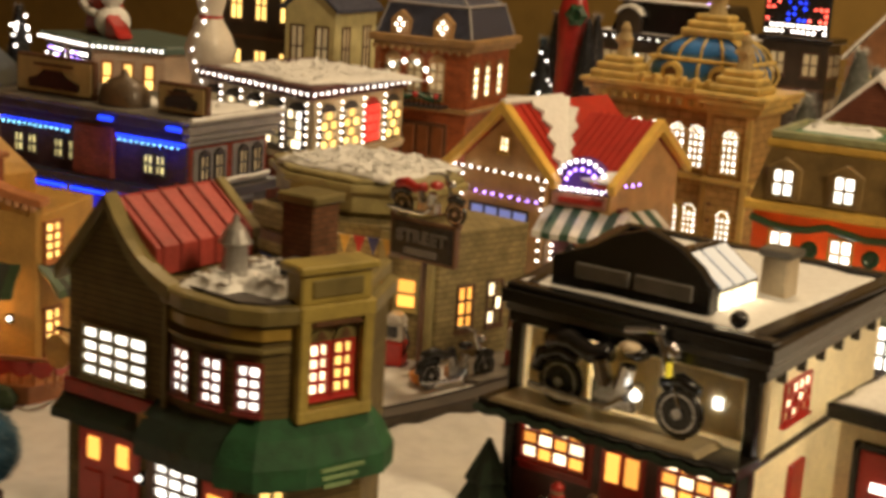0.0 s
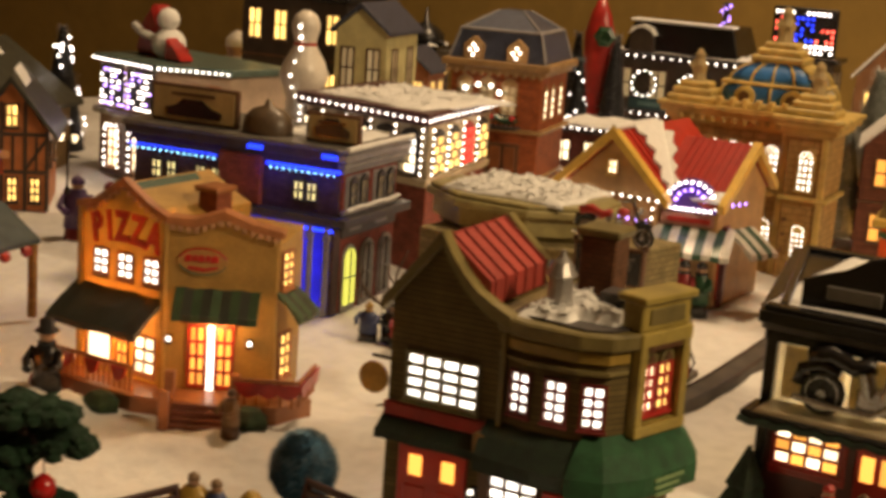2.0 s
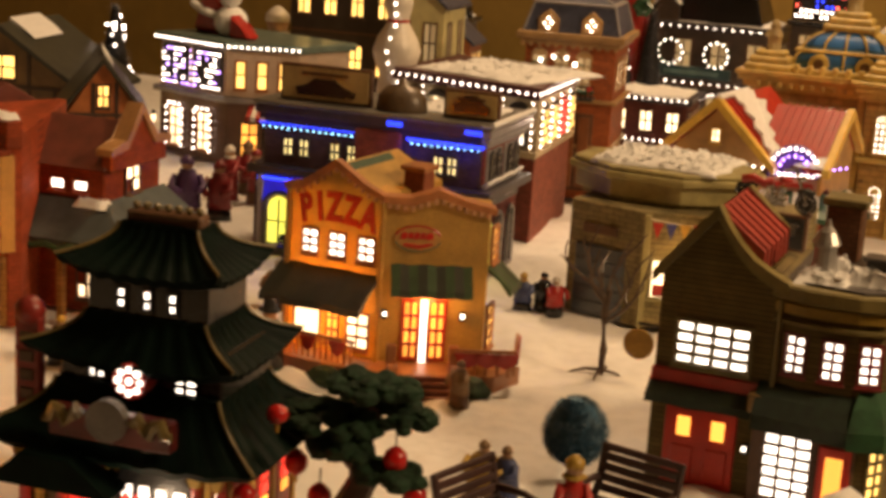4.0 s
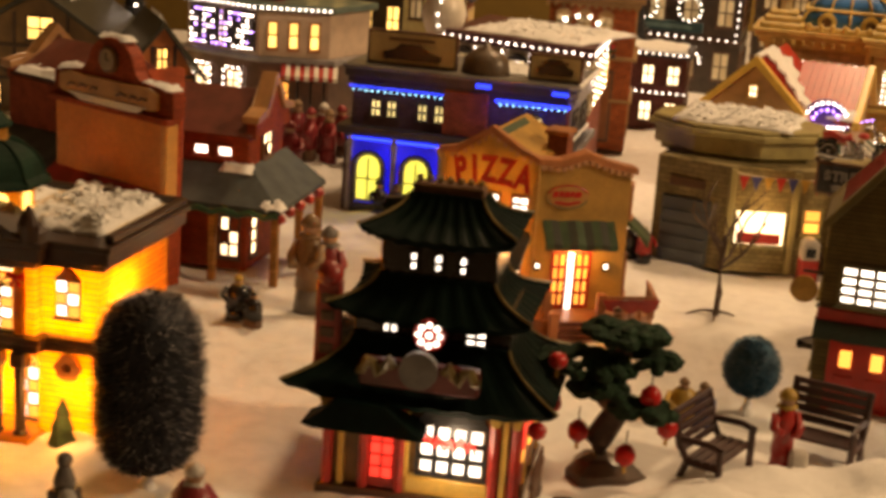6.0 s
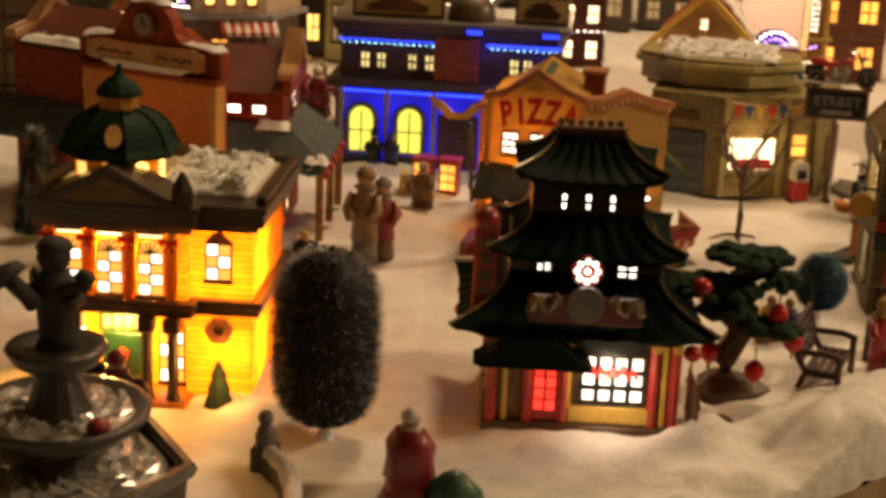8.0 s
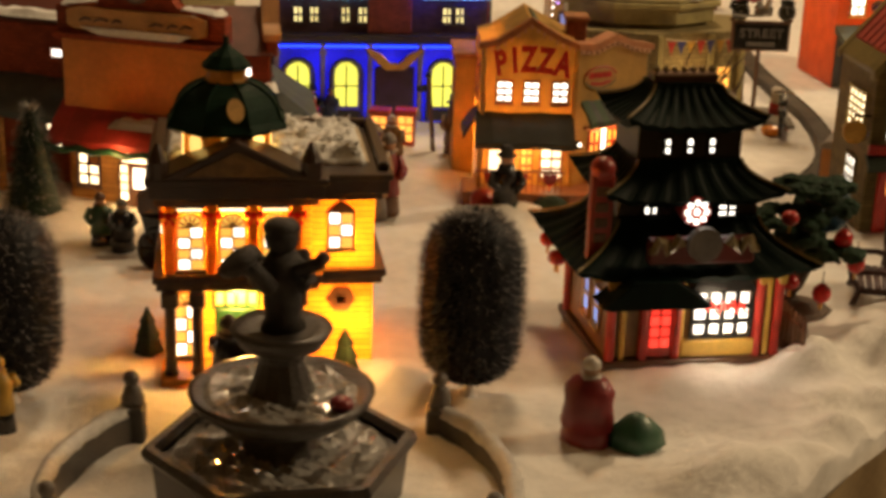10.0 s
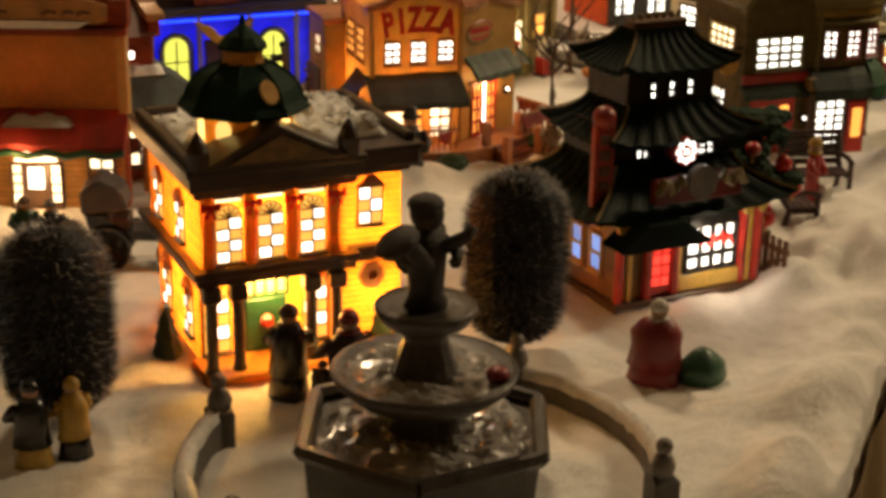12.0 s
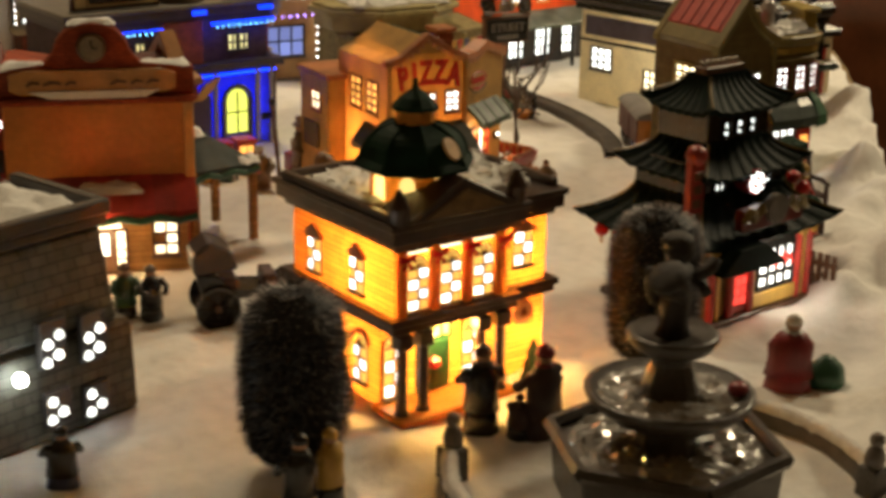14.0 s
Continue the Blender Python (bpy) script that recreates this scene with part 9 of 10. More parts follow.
def fountain():
    t = thing("fountain", "three-tiered dark grey stone fountain with cherub statue and glossy crumpled water", "fountain", at(-0.279, -0.191, 0, 10))
    st = glaze("fountain_stone", (0.050, 0.043, 0.036), 0.34, 0.5, 60, 0.5)
    water, nodes, links, bsdf = shader("resin_water")
    bsdf.inputs["Base Color"].default_value = (0.36, 0.35, 0.33, 1)
    bsdf.inputs["Roughness"].default_value, bsdf.inputs["Coat Weight"].default_value = 0.2, 1.0
    nz, bp = nodes.new("ShaderNodeTexNoise"), nodes.new("ShaderNodeBump")
    wc = nodes.new("ShaderNodeTexCoord")
    links.new(wc.outputs["Object"], nz.inputs["Vector"])
    nz.inputs["Scale"].default_value, nz.inputs["Detail"].default_value = 160, 2.5
    bp.inputs["Strength"].default_value, bp.inputs["Distance"].default_value = 0.6, 0.004
    bsdf.inputs["Coat Roughness"].default_value = 0.10
    rw = random.Random(31)

    def crumpled(r0, r1, z, h, rings, seg):
        """Crumpled clear film lying as water: an uneven ring of small facets."""
        bm, rows = bmesh.new(), []
        for i in range(rings + 1):
            r = r0 + (r1 - r0) * i / rings
            up = 0.0 if i == rings else 1.0
            rows.append([bm.verts.new((r * math.cos(6.2832 * (k + 0.5 * (i % 2)) / seg) + rw.uniform(-1, 1) * up * 0.001, r * math.sin(6.2832 * (k + 0.5 * (i % 2)) / seg) + rw.uniform(-1, 1) * up * 0.001, z + up * rw.uniform(0, h))) for k in range(seg)])
        for a, b in zip(rows, rows[1:]):
            for k in range(seg):
                bm.faces.new((a[k], b[k], b[(k + 1) % seg]))
                bm.faces.new((a[k], b[(k + 1) % seg], a[(k + 1) % seg]))
        return bm

    links.new(nz.outputs["Fac"], bp.inputs["Height"])
    links.new(bp.outputs["Normal"], bsdf.inputs["Normal"])
    hexa = oct_plan(0, 0, 0.062, 1, 6, 0)
    bm = plan(hexa, -0.004, 0.030, 0.001, 0.05)
    part("basin", bm, st, t, "six-sided lower basin")
    for k in range(6):
        a, b = Vector((*hexa[k], 0)) * 1.06, Vector((*hexa[(k + 1) % 6], 0)) * 1.06
        part("rim", tube([a + Vector((0, 0, 0.033)), b + Vector((0, 0, 0.033))], 0.0042, 6), st, t)
    part("water", crumpled(0.016, 0.0535, 0.0303, 0.0050, 8, 40), water, t, "crumpled glossy film as water")
    part("pillar", lathe([(0.022, 0.028), (0.019, 0.034), (0.016, 0.046), (0.019, 0.052)], 14), st, t)
    part("bowl", lathe([(0.018, 0.048), (0.036, 0.052), (0.045, 0.060), (0.0465, 0.064), (0.043, 0.0645), (0.034, 0.0605), (0.01, 0.059)], 26), st, t, "round middle bowl", smooth=True)
    part("water", crumpled(0.012, 0.0415, 0.0612, 0.0036, 6, 34), water, t, "crumpled glossy film as water")
    part("pillar", lathe([(0.0185, 0.060), (0.015, 0.068), (0.011, 0.080), (0.013, 0.088)], 14), st, t)
    part("bowl", lathe([(0.012, 0.084), (0.021, 0.089), (0.0255, 0.096), (0.024, 0.098), (0.018, 0.0965), (0.006, 0.096)], 22), st, t, "small upper bowl", smooth=True)
    bm = lathe([(0.008, 0.095), (0.006, 0.100), (0.0068, 0.110), (0.0075, 0.118), (0.0045, 0.123)], 10, 0.8, 0.08, 3)
    ball(0.0058, (0, 0, 0.1275), 2, bm)
    for s in (-1, 1):
        tube([(s * 0.005, -0.001, 0.119), (s * 0.0095, -0.004, 0.114), (s * 0.0055, -0.009, 0.113)], 0.0022, 6, bm)
        own = ball(0.0052, (0, 0, 0), 2, None, 1.7)
        own.transform(Matrix.Translation((s * 0.0058, 0.006, 0.1135)) @ Matrix.Rotation(s * 0.35, 4, "Y") @ Matrix.Diagonal((0.7, 0.5, 1.0, 1.0)))
        join(bm, own)
    tube([(-0.004, -0.008, 0.113), (-0.010, -0.010, 0.120), (-0.013, -0.010, 0.123)], 0.0030, 7, bm)
    shell = ball(0.0078, (0, 0, 0), 2, None, 0.42)
    for v in shell.verts:
        v.co.z += 0.0006 * math.cos(9 * math.atan2(v.co.y, v.co.x))
    shell.transform(Matrix.Translation((-0.0145, -0.008, 0.1225)) @ Matrix.Rotation(-0.5, 4, "Y"))
    join(bm, shell)
    tube([(0.004, -0.004, 0.117), (0.0115, -0.006, 0.120), (0.0135, -0.006, 0.1235)], 0.0024, 7, bm)
    ball(0.0062, (0.0, 0.0008, 0.1305), 2, bm, 0.62)
    bm.transform(Matrix.Translation((0, 0, 0.095)) @ Matrix.Scale(1.48, 4) @ Matrix.Translation((0, 0, -0.095)))
    part("statue", bm, glaze("statue_dark", (0.030, 0.025, 0.021), 0.6, 0.5, 90, 0.5, coat=0), t, "dark cherub statue", smooth=True)
    part("bird", ball(0.006, (0.026, -0.026, 0.066), 2, sz=0.7), CRIM, t, "small red bird on the bowl", smooth=True)
    return t


fountain()


def garden_wall(a0, a1, label):
    t = thing("garden_wall", label, "wall", at(-0.279, -0.191, 0, 0), "curved garden walls")
    st = glaze("wall_stone", (0.075, 0.066, 0.056), 0.5, 0.5, 90, 0.6)
    pts = [(0.118 * math.cos(radians(a)), 0.118 * math.sin(radians(a))) for a in np.linspace(a0, a1, 26)]
    bm = bmesh.new()
    rings = []
    for i, (x, y) in enumerate(pts):
        d = Vector((x, y, 0)).normalized() * 0.006
        rings.append([bm.verts.new(Vector((x, y, z)) + d * s) for s, z in ((-0.85, -0.006), (-0.85, 0.013), (0.85, 0.013), (0.85, -0.006))])
    for a, b in zip(rings, rings[1:]):
        for k in range(4):
            bm.faces.new((a[k], a[(k + 1) % 4], b[(k + 1) % 4], b[k]))
    bm.faces.new(rings[0])
    bm.faces.new(rings[-1][::-1])
    part("wall", bm, st, t, "low curved stone wall")
    rw = random.Random(int(a0))
    part("snow", tube([(x + rw.uniform(-0.0009, 0.0009), y + rw.uniform(-0.0009, 0.0009), 0.0130 + rw.uniform(0, 0.0018)) for x, y in pts], 0.0050, 8), glaze("icy_snow", (0.74, 0.73, 0.70), 0.40, 0.25, 160, 0.7), t, "icy white snow along the top", smooth=True)
    for x, y in (pts[0], pts[-1]):
        part("post", box(x - 0.007, x + 0.007, y - 0.007, y + 0.007, -0.006, 0.017, 0.001), st, t)
    return t, pts


for a0, a1 in ((46, -28), (138, 206)):
    w, ends = garden_wall(a0, a1, "low curved snow-topped stone wall round the fountain")
    for x, y in (ends[0], ends[-1]):
        bm = lathe([(0.0055, 0.0), (0.0065, 0.005), (0.0045, 0.011), (0.003, 0.013)], 9, 0.9, 0.1, 3)
        ball(0.0045, (0, 0, 0.0165), 2, bm)
        solo("cherub_statue", bm, (glaze("cherub_stone", (0.17, 0.15, 0.13), 0.5, 0.4),), at(-0.279 + x, -0.191 + y, 0.017), "small grey cherub statue on a wall post", "statue", "wall cherubs", smooth=True)


def street_lamp(x, y):
    t = thing("street_lamp", "black street lamp with two warm lit heads", "lamp", at(x, y, 0, 15))
    part("pole", tube([(0, 0, -0.004), (0, 0, 0.062)], 0.0016, 6), BLACK, t)
    part("base", lathe([(0.005, -0.003), (0.004, 0.006), (0.002, 0.010)], 8), BLACK, t)
    for s in (-1, 1):
        part("arm", tube([(0, 0, 0.062), (s * 0.006, 0, 0.066), (s * 0.009, 0, 0.064)], 0.001, 5), BLACK, t)
        h = part("lamp_head", lathe([(0.002, 0.062), (0.0035, 0.065), (0.0035, 0.071)], 8), WARM, t, m=Matrix.Translation((s * 0.009, 0, 0)))
        part("cap", lathe([(0.0042, 0.071), (0.001, 0.076)], 8), BLACK, h)
    return t


street_lamp(-0.651, 0.848)
street_lamp(-0.560, 0.640)


def fuel_pump(x, y, yaw, k=1.0):
    t = thing("fuel_pump", "white and red old fuel pump with round top", "fuel pump", at(x, y, 0, yaw) @ Matrix.Scale(k, 4), "fuel pumps")
    part("base", box(-0.006, 0.006, -0.005, 0.005, -0.002, 0.014, 0.0008), RED, t, "red lower casing")
    part("plinth", box(-0.0072, 0.0072, -0.0062, 0.0062, -0.003, 0.0015, 0.0006), CHARCOAL, t)
    part("body", box(-0.0058, 0.0058, -0.0048, 0.0048, 0.014, 0.0235, 0.0012), WHT, t, "white upper casing")
    head = slab([(0.0058 * math.cos(a), 0.0235 + 0.0052 * math.sin(a)) for a in np.linspace(0, math.pi, 10)], -0.0048, 0.0048, 0.0006)
    part("head", head, WHT, t, "rounded white head")
    part("dial", box(-0.0032, 0.0032, -0.0056, -0.0044, 0.0165, 0.0225, 0.0004), BLACK, t, "dark dial window")
    part("hose", tube([(0.0055, 0, 0.022), (0.009, -0.002, 0.014), (0.006, -0.003, 0.007)], 0.0008, 5), BLACK, t)
    return t


fuel_pump(0.178, 0.672, 30, 1.15)
fuel_pump(0.111, 0.614, 20, 1.4)
tub = lathe([(0.004, -0.002), (0.009, 0.002), (0.0105, 0.007), (0.0095, 0.008), (0.008, 0.005), (0.003, 0.004)], 14, 0.8, 0.05, 5)
solo("orange_tub", tub, glaze("tub_orange", (0.62, 0.22, 0.02), 0.4, 0.3), at(0.154, 0.594, 0.001, 20), "shallow orange tub standing in the snow", "tub", smooth=True)

bike = thing("motorcycle", "black and chrome motorcycle parked in the snow", "motorcycle", at(0.168, 0.612, 0, 75))
motorbike(bike, Matrix.Identity(4), 0.66, BLACK, BLACK)


def pole_sign():
    t = thing("pole_sign", "dark street sign on a pole with red rider sculpture", "sign", at(0.137, 0.610, 0, 0))
    part("pole", tube([(0, 0, -0.004), (0, 0, 0.086)], 0.0022, 7), BROWN, t)
    part("foot", lathe([(0.007, -0.003), (0.006, 0.003), (0.003, 0.007)], 10), BROWN, t)
    b = part("board", box(-0.029, 0.029, -0.004, 0.002, 0.083, 0.1125, 0.001), BROWN, t, "brown framed sign board")
    part("panel", box(-0.0265, 0.0265, -0.0052, -0.003, 0.0855, 0.110, 0.0004), BLACK, b)
    part("bar", box(-0.014, 0.014, -0.0062, -0.005, 0.0880, 0.0925, 0.0002), glaze("letter_grey", (0.16, 0.15, 0.14)), b)
    letters(b, FACE, "STREET", 0, 0.0970, 0.0085, MATS["letter_grey"], 0.0074, yy=-0.0055)
    for x in (-0.029, 0.029):
        part("knob", ball(0.0026, (x, -0.001, 0.1135), 2), BROWN, b, smooth=True)
    motorbike(t, pose(0, 0, 0.1125, 0, 0, 0), 0.62, RED, RED)
    return t


pole_sign()


def road(pts, half, top, label):
    bm = bmesh.new()
    rings = []
    for i, (x, y) in enumerate(pts):
        a, b = pts[max(0, i - 1)], pts[min(len(pts) - 1, i + 1)]
        d = Vector((b[0] - a[0], b[1] - a[1], 0)).normalized()
        nrm = Vector((d.y, -d.x, 0)) * half
        rings.append([bm.verts.new(Vector((x, y, z)) + nrm * s) for s, z in ((-1, -0.01), (-1, top), (1, top), (1, -0.01))])
    for a, b in zip(rings, rings[1:]):
        for k in range(3):
            bm.faces.new((a[k], a[k + 1], b[k + 1], b[k]))
    return solo("road", bm, glaze("dark_road", (0.095, 0.078, 0.060), 0.7, 0.5, 40, 0.3, coat=0), at(0, 0), label, "road", kind="structure")


def smooth_line(pts, n=5):
    """Catmull-Rom points through a short plan line."""
    out = []
    for i in range(len(pts) - 1):
        p0, p1, p2, p3 = (Vector((*pts[max(0, min(len(pts) - 1, i + k))], 0)) for k in (-1, 0, 1, 2))
        for k in range(n):
            u = k / n
            q = 0.5 * (2 * p1 + (p2 - p0) * u + (2 * p0 - 5 * p1 + 4 * p2 - p3) * u * u + (3 * p1 - p0 - 3 * p2 + p3) * u ** 3)
            out.append((q.x, q.y))
    return out + [pts[-1]]


TRACK = smooth_line([(0.234, 1.10), (0.214, 1.02), (0.207, 0.94), (0.204, 0.85), (0.207, 0.75), (0.208, 0.66), (0.202, 0.58), (0.188, 0.51), (0.165, 0.45), (0.138, 0.405)])
road(TRACK, 0.0105, 0.0075, "curved dark toy train track bed in the snow")
for side in (-1, 1):
    rail = []
    for i, (x, y) in enumerate(TRACK):
        a, b = TRACK[max(0, i - 1)], TRACK[min(len(TRACK) - 1, i + 1)]
        d = Vector((b[0] - a[0], b[1] - a[1], 0)).normalized()
        rail.append((x + d.y * side * 0.0088, y - d.x * side * 0.0088, 0.0078))
    solo("rail", tube(rail, 0.0011, 5), glaze("rail_brown", (0.035, 0.025, 0.018), 0.45, 0.4), at(0, 0), "dark raised rail of the toy train track", "rail", "track rails")


def train_wagon(x, y, yaw):
    """A closed toy wagon: body with plank sides, curved grey roof, orange ends, wheels."""
    t = thing("toy_train_wagon", "maroon toy train wagon with grey roof and orange end", "toy train", at(x, y, 0.008, yaw))
    wine = glaze("wagon_maroon", (0.10, 0.022, 0.02), 0.4, 0.4)
    part("chassis", box(-0.046, 0.046, -0.010, 0.010, 0.006, 0.010, 0.0006), BLACK, t)
    part("body", box(-0.044, 0.044, -0.013, 0.013, 0.010, 0.038, 0.0012), wine, t)
    for k in range(9):
        for s in (-1, 1):
            part("plank", box(-0.043 + 0.0097 * k, -0.0343 + 0.0097 * k, s * 0.0134 - 0.0006, s * 0.0134 + 0.0006, 0.012, 0.037, 0.0003), wine, t)
    for s in (-1, 1):
        part("end_board", box(s * 0.0448 - 0.001, s * 0.0448 + 0.001, -0.0125, 0.0125, 0.011, 0.038, 0.0005), glaze("wagon_orange", (0.50, 0.20, 0.03), 0.45), t, "orange end board")
        part("coupling", tube([(s * 0.046, 0, 0.009), (s * 0.052, 0, 0.009)], 0.0012, 6), BLACK, t)
        part("side_door", box(-0.009, 0.009, s * 0.0144 - 0.0006, s * 0.0144 + 0.0006, 0.012, 0.036, 0.0004), wine, t)
    arc = [(0.0150 * math.cos(a), 0.037 + 0.008 * math.sin(a)) for a in np.linspace(0, math.pi, 10)]
    roof = slab(arc, -0.047, 0.047, 0.0004)
    roof.transform(Matrix.Rotation(radians(90), 4, "Z"))
    part("roof", roof, glaze("wagon_roof_grey", (0.22, 0.21, 0.20), 0.6, 0.3), t, "curved grey roof")
    for wx in (-0.034, -0.018, 0.018, 0.034):
        for s in (-1, 1):
            w = part("wheel", lathe([(0.003, -0.0012), (0.0052, -0.0012), (0.0052, 0.0012), (0.003, 0.0012)], 14), BLACK, t, m=pose(wx, s * 0.0105, 0.005, 90, 0, 0))
            part("hub", lathe([(0.003, -0.0016), (0.003, 0.0016)], 10), MATS["chrome"], w)
    return t


train_wagon(0.176, 0.415, -116)

# ornaments among the far buildings
ro = thing("red_robed_ornament", "tall red robed ornament with a green wreath", "ornament", at(-0.285, 1.46, 0, 0))
part("robe", lathe([(0.026, -0.002), (0.022, 0.06), (0.019, 0.14), (0.021, 0.20), (0.014, 0.228), (0.004, 0.25)], 14, 0.8, 0.05, 3), RED, ro, smooth=True)
part("wreath", lathe([(0.013, 0), (0.014, 0.005), (0.008, 0.008), (0.005, 0.005)], 12, 1, 0.1, 6), GREEN, ro, "green wreath", pose(0.018, -0.020, 0.20, 90, 0, 15))
fir2 = bristle_tree("lit_fir_tree", "dark frosted fir hung with small white bulbs", -0.262, 1.36, 0.012, [(r * 1.1, z * 1.55) for r, z in CONE], 2200, 0.010, (BRDARK, BRICE), 31)
bulbs(fir2, FACE, [((0.031 - 0.175 * z) * math.cos(a), (0.031 - 0.175 * z) * math.sin(a), z) for z, a in [(rf.uniform(0.01, 0.15), rf.uniform(0, 6.28)) for _ in range(26)]], LED, 0.0016)
figurine(-0.73, 1.25, 0.165, 20, glaze("coat_teal", (0.03, 0.12, 0.12), 0.5), CRIM, WHT, "tall ornament figure in teal and crimson", 0.15)
figurine(-0.62, 1.45, 0.155, 0, RED, CRIM, RED, "red ornament figure beside the brick cottage", 0.15)
for x, y, s, k in ((0.098, 1.33, 1.0, 41), (0.130, 1.44, 1.2, 42), (0.085, 1.50, 1.3, 43)):
    bristle_tree("frosted_fir_tree", "grey-white frosted fir behind the palace", x, y, 0.012, [(r * 1.5 * s, z * 1.3 * s) for r, z in CONE], 2600, 0.014, (glaze("bristle_snowy", (0.22, 0.24, 0.22), 0.7, 0.4, coat=0), SNOWCAP), k)
vp = thing("violet_light_pole", "slim pole wound with violet bulbs", "light pole", at(-0.175, 1.63, 0, 0))
part("pole", tube([(0, 0, -0.003), (0, 0, 0.25)], 0.004, 8), CHARCOAL, vp)
bulbs(vp, FACE, [(0.006 * math.cos(k * 1.3), 0.006 * math.sin(k * 1.3), 0.13 + 0.004 * k) for k in range(30)], LEDVIO, 0.0018)

def carriage(x, y, yaw):
    """A black open carriage: boat-shaped body, folded hood, seat, four spoked wheels, shafts."""
    t = thing("toy_carriage", "black toy carriage with spoked wheels standing in the snow", "toy carriage", at(x, y, 0, yaw) @ Matrix.Scale(1.25, 4))
    part("body", slab([(-0.026, 0.016), (0.020, 0.014), (0.027, 0.024), (0.022, 0.025), (0.010, 0.019), (-0.010, 0.020), (-0.018, 0.030), (-0.030, 0.031)], -0.012, 0.012, 0.001), BLACK, t)
    part("hood", slab([(-0.031, 0.030), (-0.006, 0.033), (-0.010, 0.044), (-0.022, 0.050), (-0.032, 0.042)], -0.0125, 0.0125, 0.0015), CHARCOAL, t, "folded dark hood")
    part("seat", box(-0.020, -0.006, -0.010, 0.010, 0.020, 0.0265, 0.001), DUSK, t)
    part("bench", box(0.008, 0.016, -0.010, 0.010, 0.020, 0.028, 0.001), DUSK, t)
    for wx, r in ((-0.018, 0.013), (0.018, 0.010)):
        part("axle", tube([(wx, -0.014, r - 0.002), (wx, 0.014, r - 0.002)], 0.001, 5), BLACK, t)
        for sy in (-1, 1):
            w = part("wheel", lathe([(r, -0.0008), (r, 0.0008), (r * 0.86, 0.0008), (r * 0.86, -0.0008)], 18), BLACK, t, m=pose(wx, sy * 0.014, r - 0.002, 90, 0, 0))
            part("hub", lathe([(0.0018, -0.0015), (0.0018, 0.0015)], 8), BROWN, w)
            for k in range(4):
                a = math.pi * k / 4
                part("spoke", tube([(-r * 0.9 * math.cos(a), -r * 0.9 * math.sin(a), 0), (r * 0.9 * math.cos(a), r * 0.9 * math.sin(a), 0)], 0.0006, 4), BLACK, w)
    for sy in (-0.006, 0.006):
        part("shaft", tube([(0.018, sy, 0.010), (0.034, sy, 0.012), (0.050, sy, 0.015)], 0.0009, 5), BLACK, t)
    return t


carriage(-0.366, 0.172, -14)


def booth(x, y, yaw):
    t = thing("red_booth", "small red booth with lit golden panes", "booth", at(x, y, 0, yaw), "red booths")
    part("body", box(-0.009, 0.009, -0.008, 0.008, -0.003, 0.032, 0.0008), RED, t)
    part("roof", box(-0.0105, 0.0105, -0.0095, 0.0095, 0.032, 0.0355, 0.001), RED, t)
    for i in range(2):
        for j in range(3):
            part("pane", box(-0.0068 + 0.0072 * i, -0.0004 + 0.0072 * i, -0.0090, -0.0075, 0.006 + 0.0084 * j, 0.0128 + 0.0084 * j, 0.0002), AMBER, t)
    return t


booth(-0.236, 0.520, -8)
booth(-0.212, 0.522, -4)
post = thing("signal_post", "dark wooden signal post leaning in the snow", "post", pose(-0.186, 0.500, 0, 0, -5, 0))
part("pole", tube([(0, 0, -0.004), (0, 0, 0.072)], 0.0022, 7), BROWN, post)
part("arm", box(-0.012, 0.002, -0.001, 0.001, 0.058, 0.064, 0.0004), BLACK, post)
part("cap", ball(0.0036, (0, 0, 0.073), 2), BLACK, post, smooth=True)

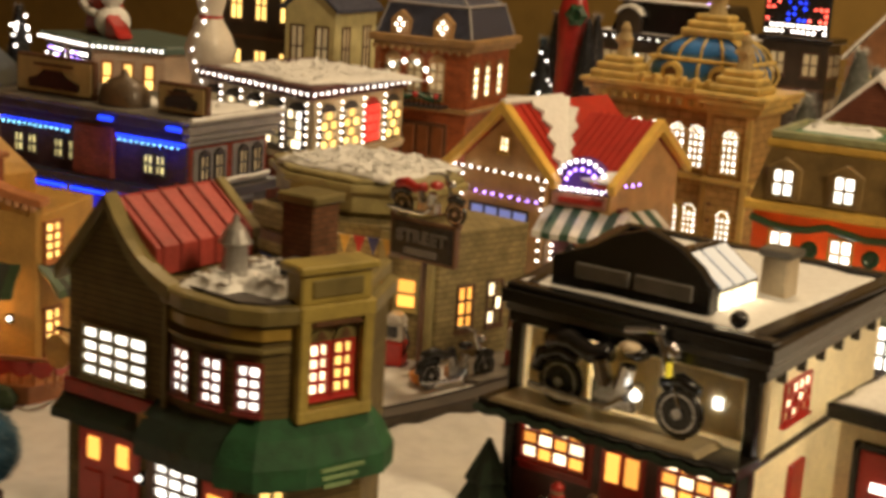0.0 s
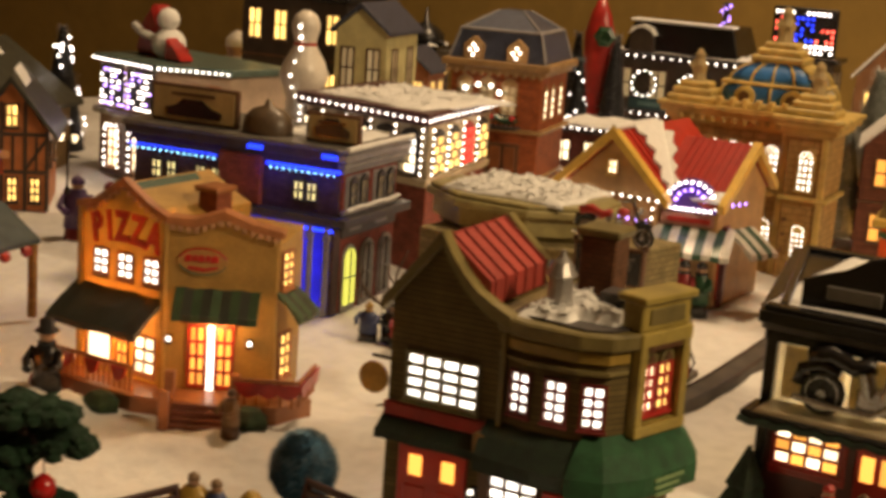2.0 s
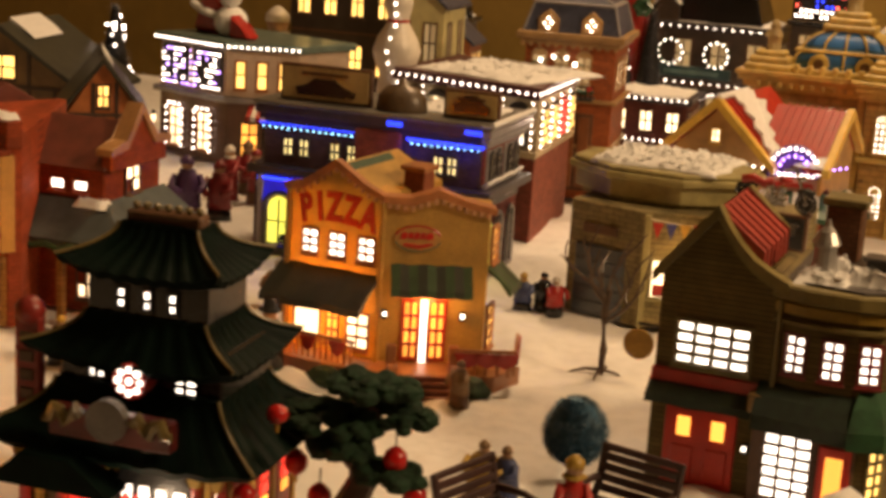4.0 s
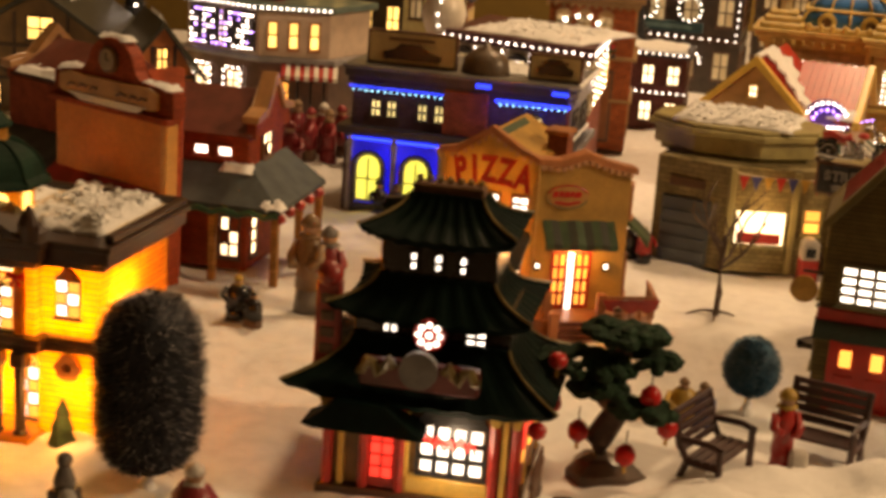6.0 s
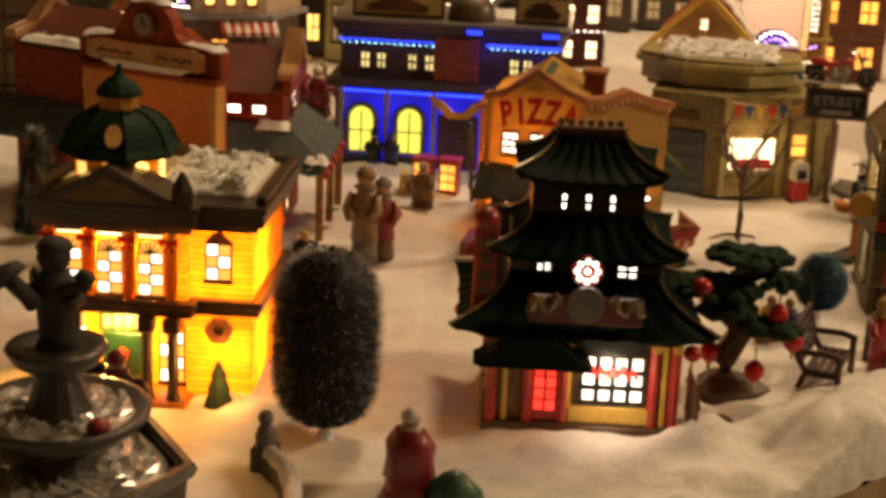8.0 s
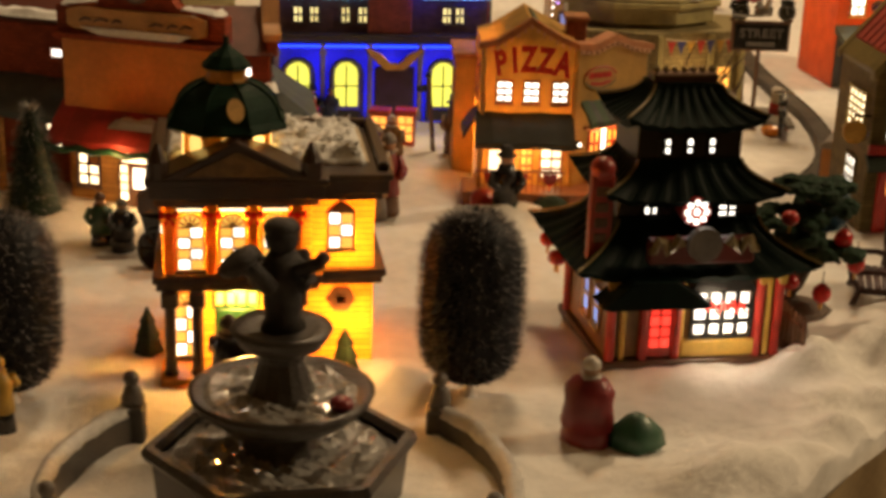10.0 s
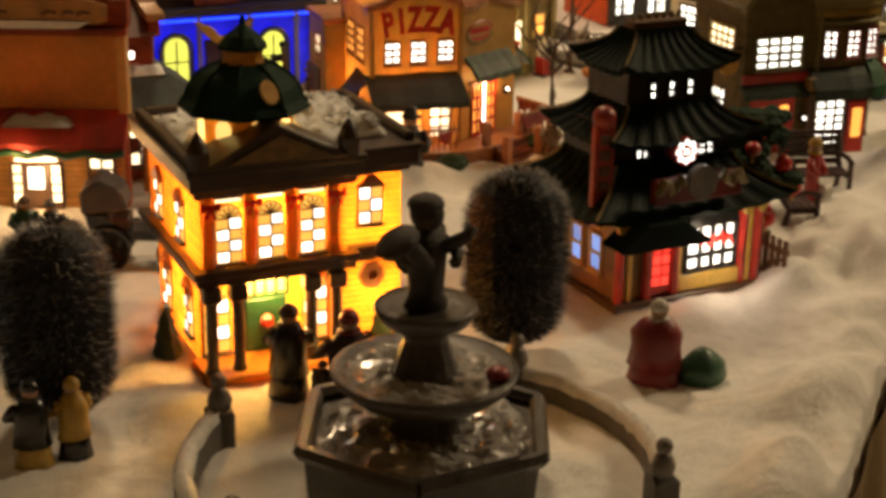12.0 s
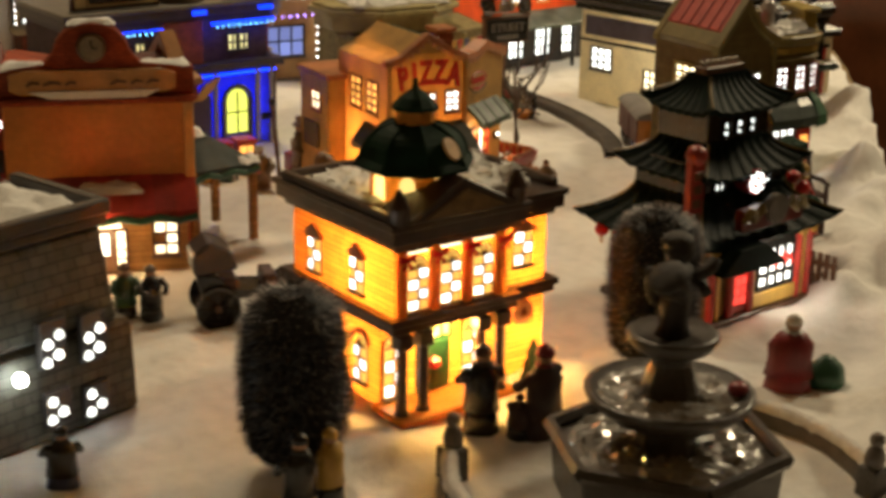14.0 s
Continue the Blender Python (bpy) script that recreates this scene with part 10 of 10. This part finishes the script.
# gifts before the theatre
for k, (x, y, s, mt) in enumerate(((-0.160, 0.520, 0.016, CRIM), (-0.250, 0.520, 0.018, GOLD), (-0.235, 0.505, 0.013, GREEN))):
    gb = thing("gift_box", "wrapped gift box with pale ribbon in the snow", "gift", at(x, y, 0, 12 * k), "gift boxes")
    part("box", box(-s / 2, s / 2, -s / 2, s / 2, -0.002, s, 0.0008), mt, gb)
    part("ribbon", box(-0.0015, 0.0015, -s / 2 - 0.0006, s / 2 + 0.0006, -0.002, s + 0.0006, 0), WHT, gb)

# ---- table and what stands beyond it ----


def table_skirt():
    bm = bmesh.new()
    d = Vector((0.70, 0.905, 0)).normalized()
    out = Vector((d.y, -d.x, 0))
    rows = []
    n = 240
    for i in range(n + 1):
        s = -0.95 + 3.1 * i / n
        p = Vector((-0.10, -0.285, 0)) + d * s + out * edge_shift(s)
        wv = 0.010 * math.sin(i * 0.9) + 0.006 * math.sin(i * 0.37 + 1)
        rows.append([bm.verts.new(p + out * (wv * f + 0.004) + Vector((0, 0, z))) for z, f in ((-0.004, 0.1), (-0.10, 0.7), (-0.40, 1.2), (-0.745, 1.5))])
    for a, b in zip(rows, rows[1:]):
        for k in range(3):
            bm.faces.new((a[k], a[k + 1], b[k + 1], b[k]))
    return bm


solo("table_skirt", table_skirt(), glaze("skirt_cloth", (0.42, 0.31, 0.16), 0.85, 0.2, 20, 0.2, coat=0), at(0, 0), "cream pleated cloth skirt hanging round the table", "table skirt", smooth=True)
tb = bmesh.new()
dd = Vector((0.70, 0.905)).normalized()
nn = Vector((-dd.y, dd.x))
o = Vector((-0.10, -0.285))
cs4 = [o + dd * s + nn * q for s, q in ((-0.93, 0.02), (2.13, 0.02), (2.13, 1.9), (-0.93, 1.9))]
solo("display_table", plan([(p.x, p.y) for p in cs4], -0.745, -0.03, 0), BROWN, at(0, 0), "large low display table under the snow blanket", "table")


def cabinet():
    t = thing("wooden_cabinet", "reddish brown wooden cabinet beyond the table edge", "cabinet", at(0.98, 0.72, -0.75, 20))
    wood = glaze("cabinet_wood", (0.16, 0.055, 0.02), 0.4, 0.5, 14, 0.15)
    part("body", box(0, 0.9, 0, 0.45, 0, 1.15, 0.004), wood, t)
    for k in range(2):
        d = part("door", box(0.03 + 0.43 * k, 0.44 + 0.43 * k, -0.02, 0.0, 0.05, 1.10, 0.004), wood, t)
        part("knob", ball(0.014, (0.40 + 0.10 * k, -0.03, 0.6), 2), GOLD, d, smooth=True)
    return t


cabinet()
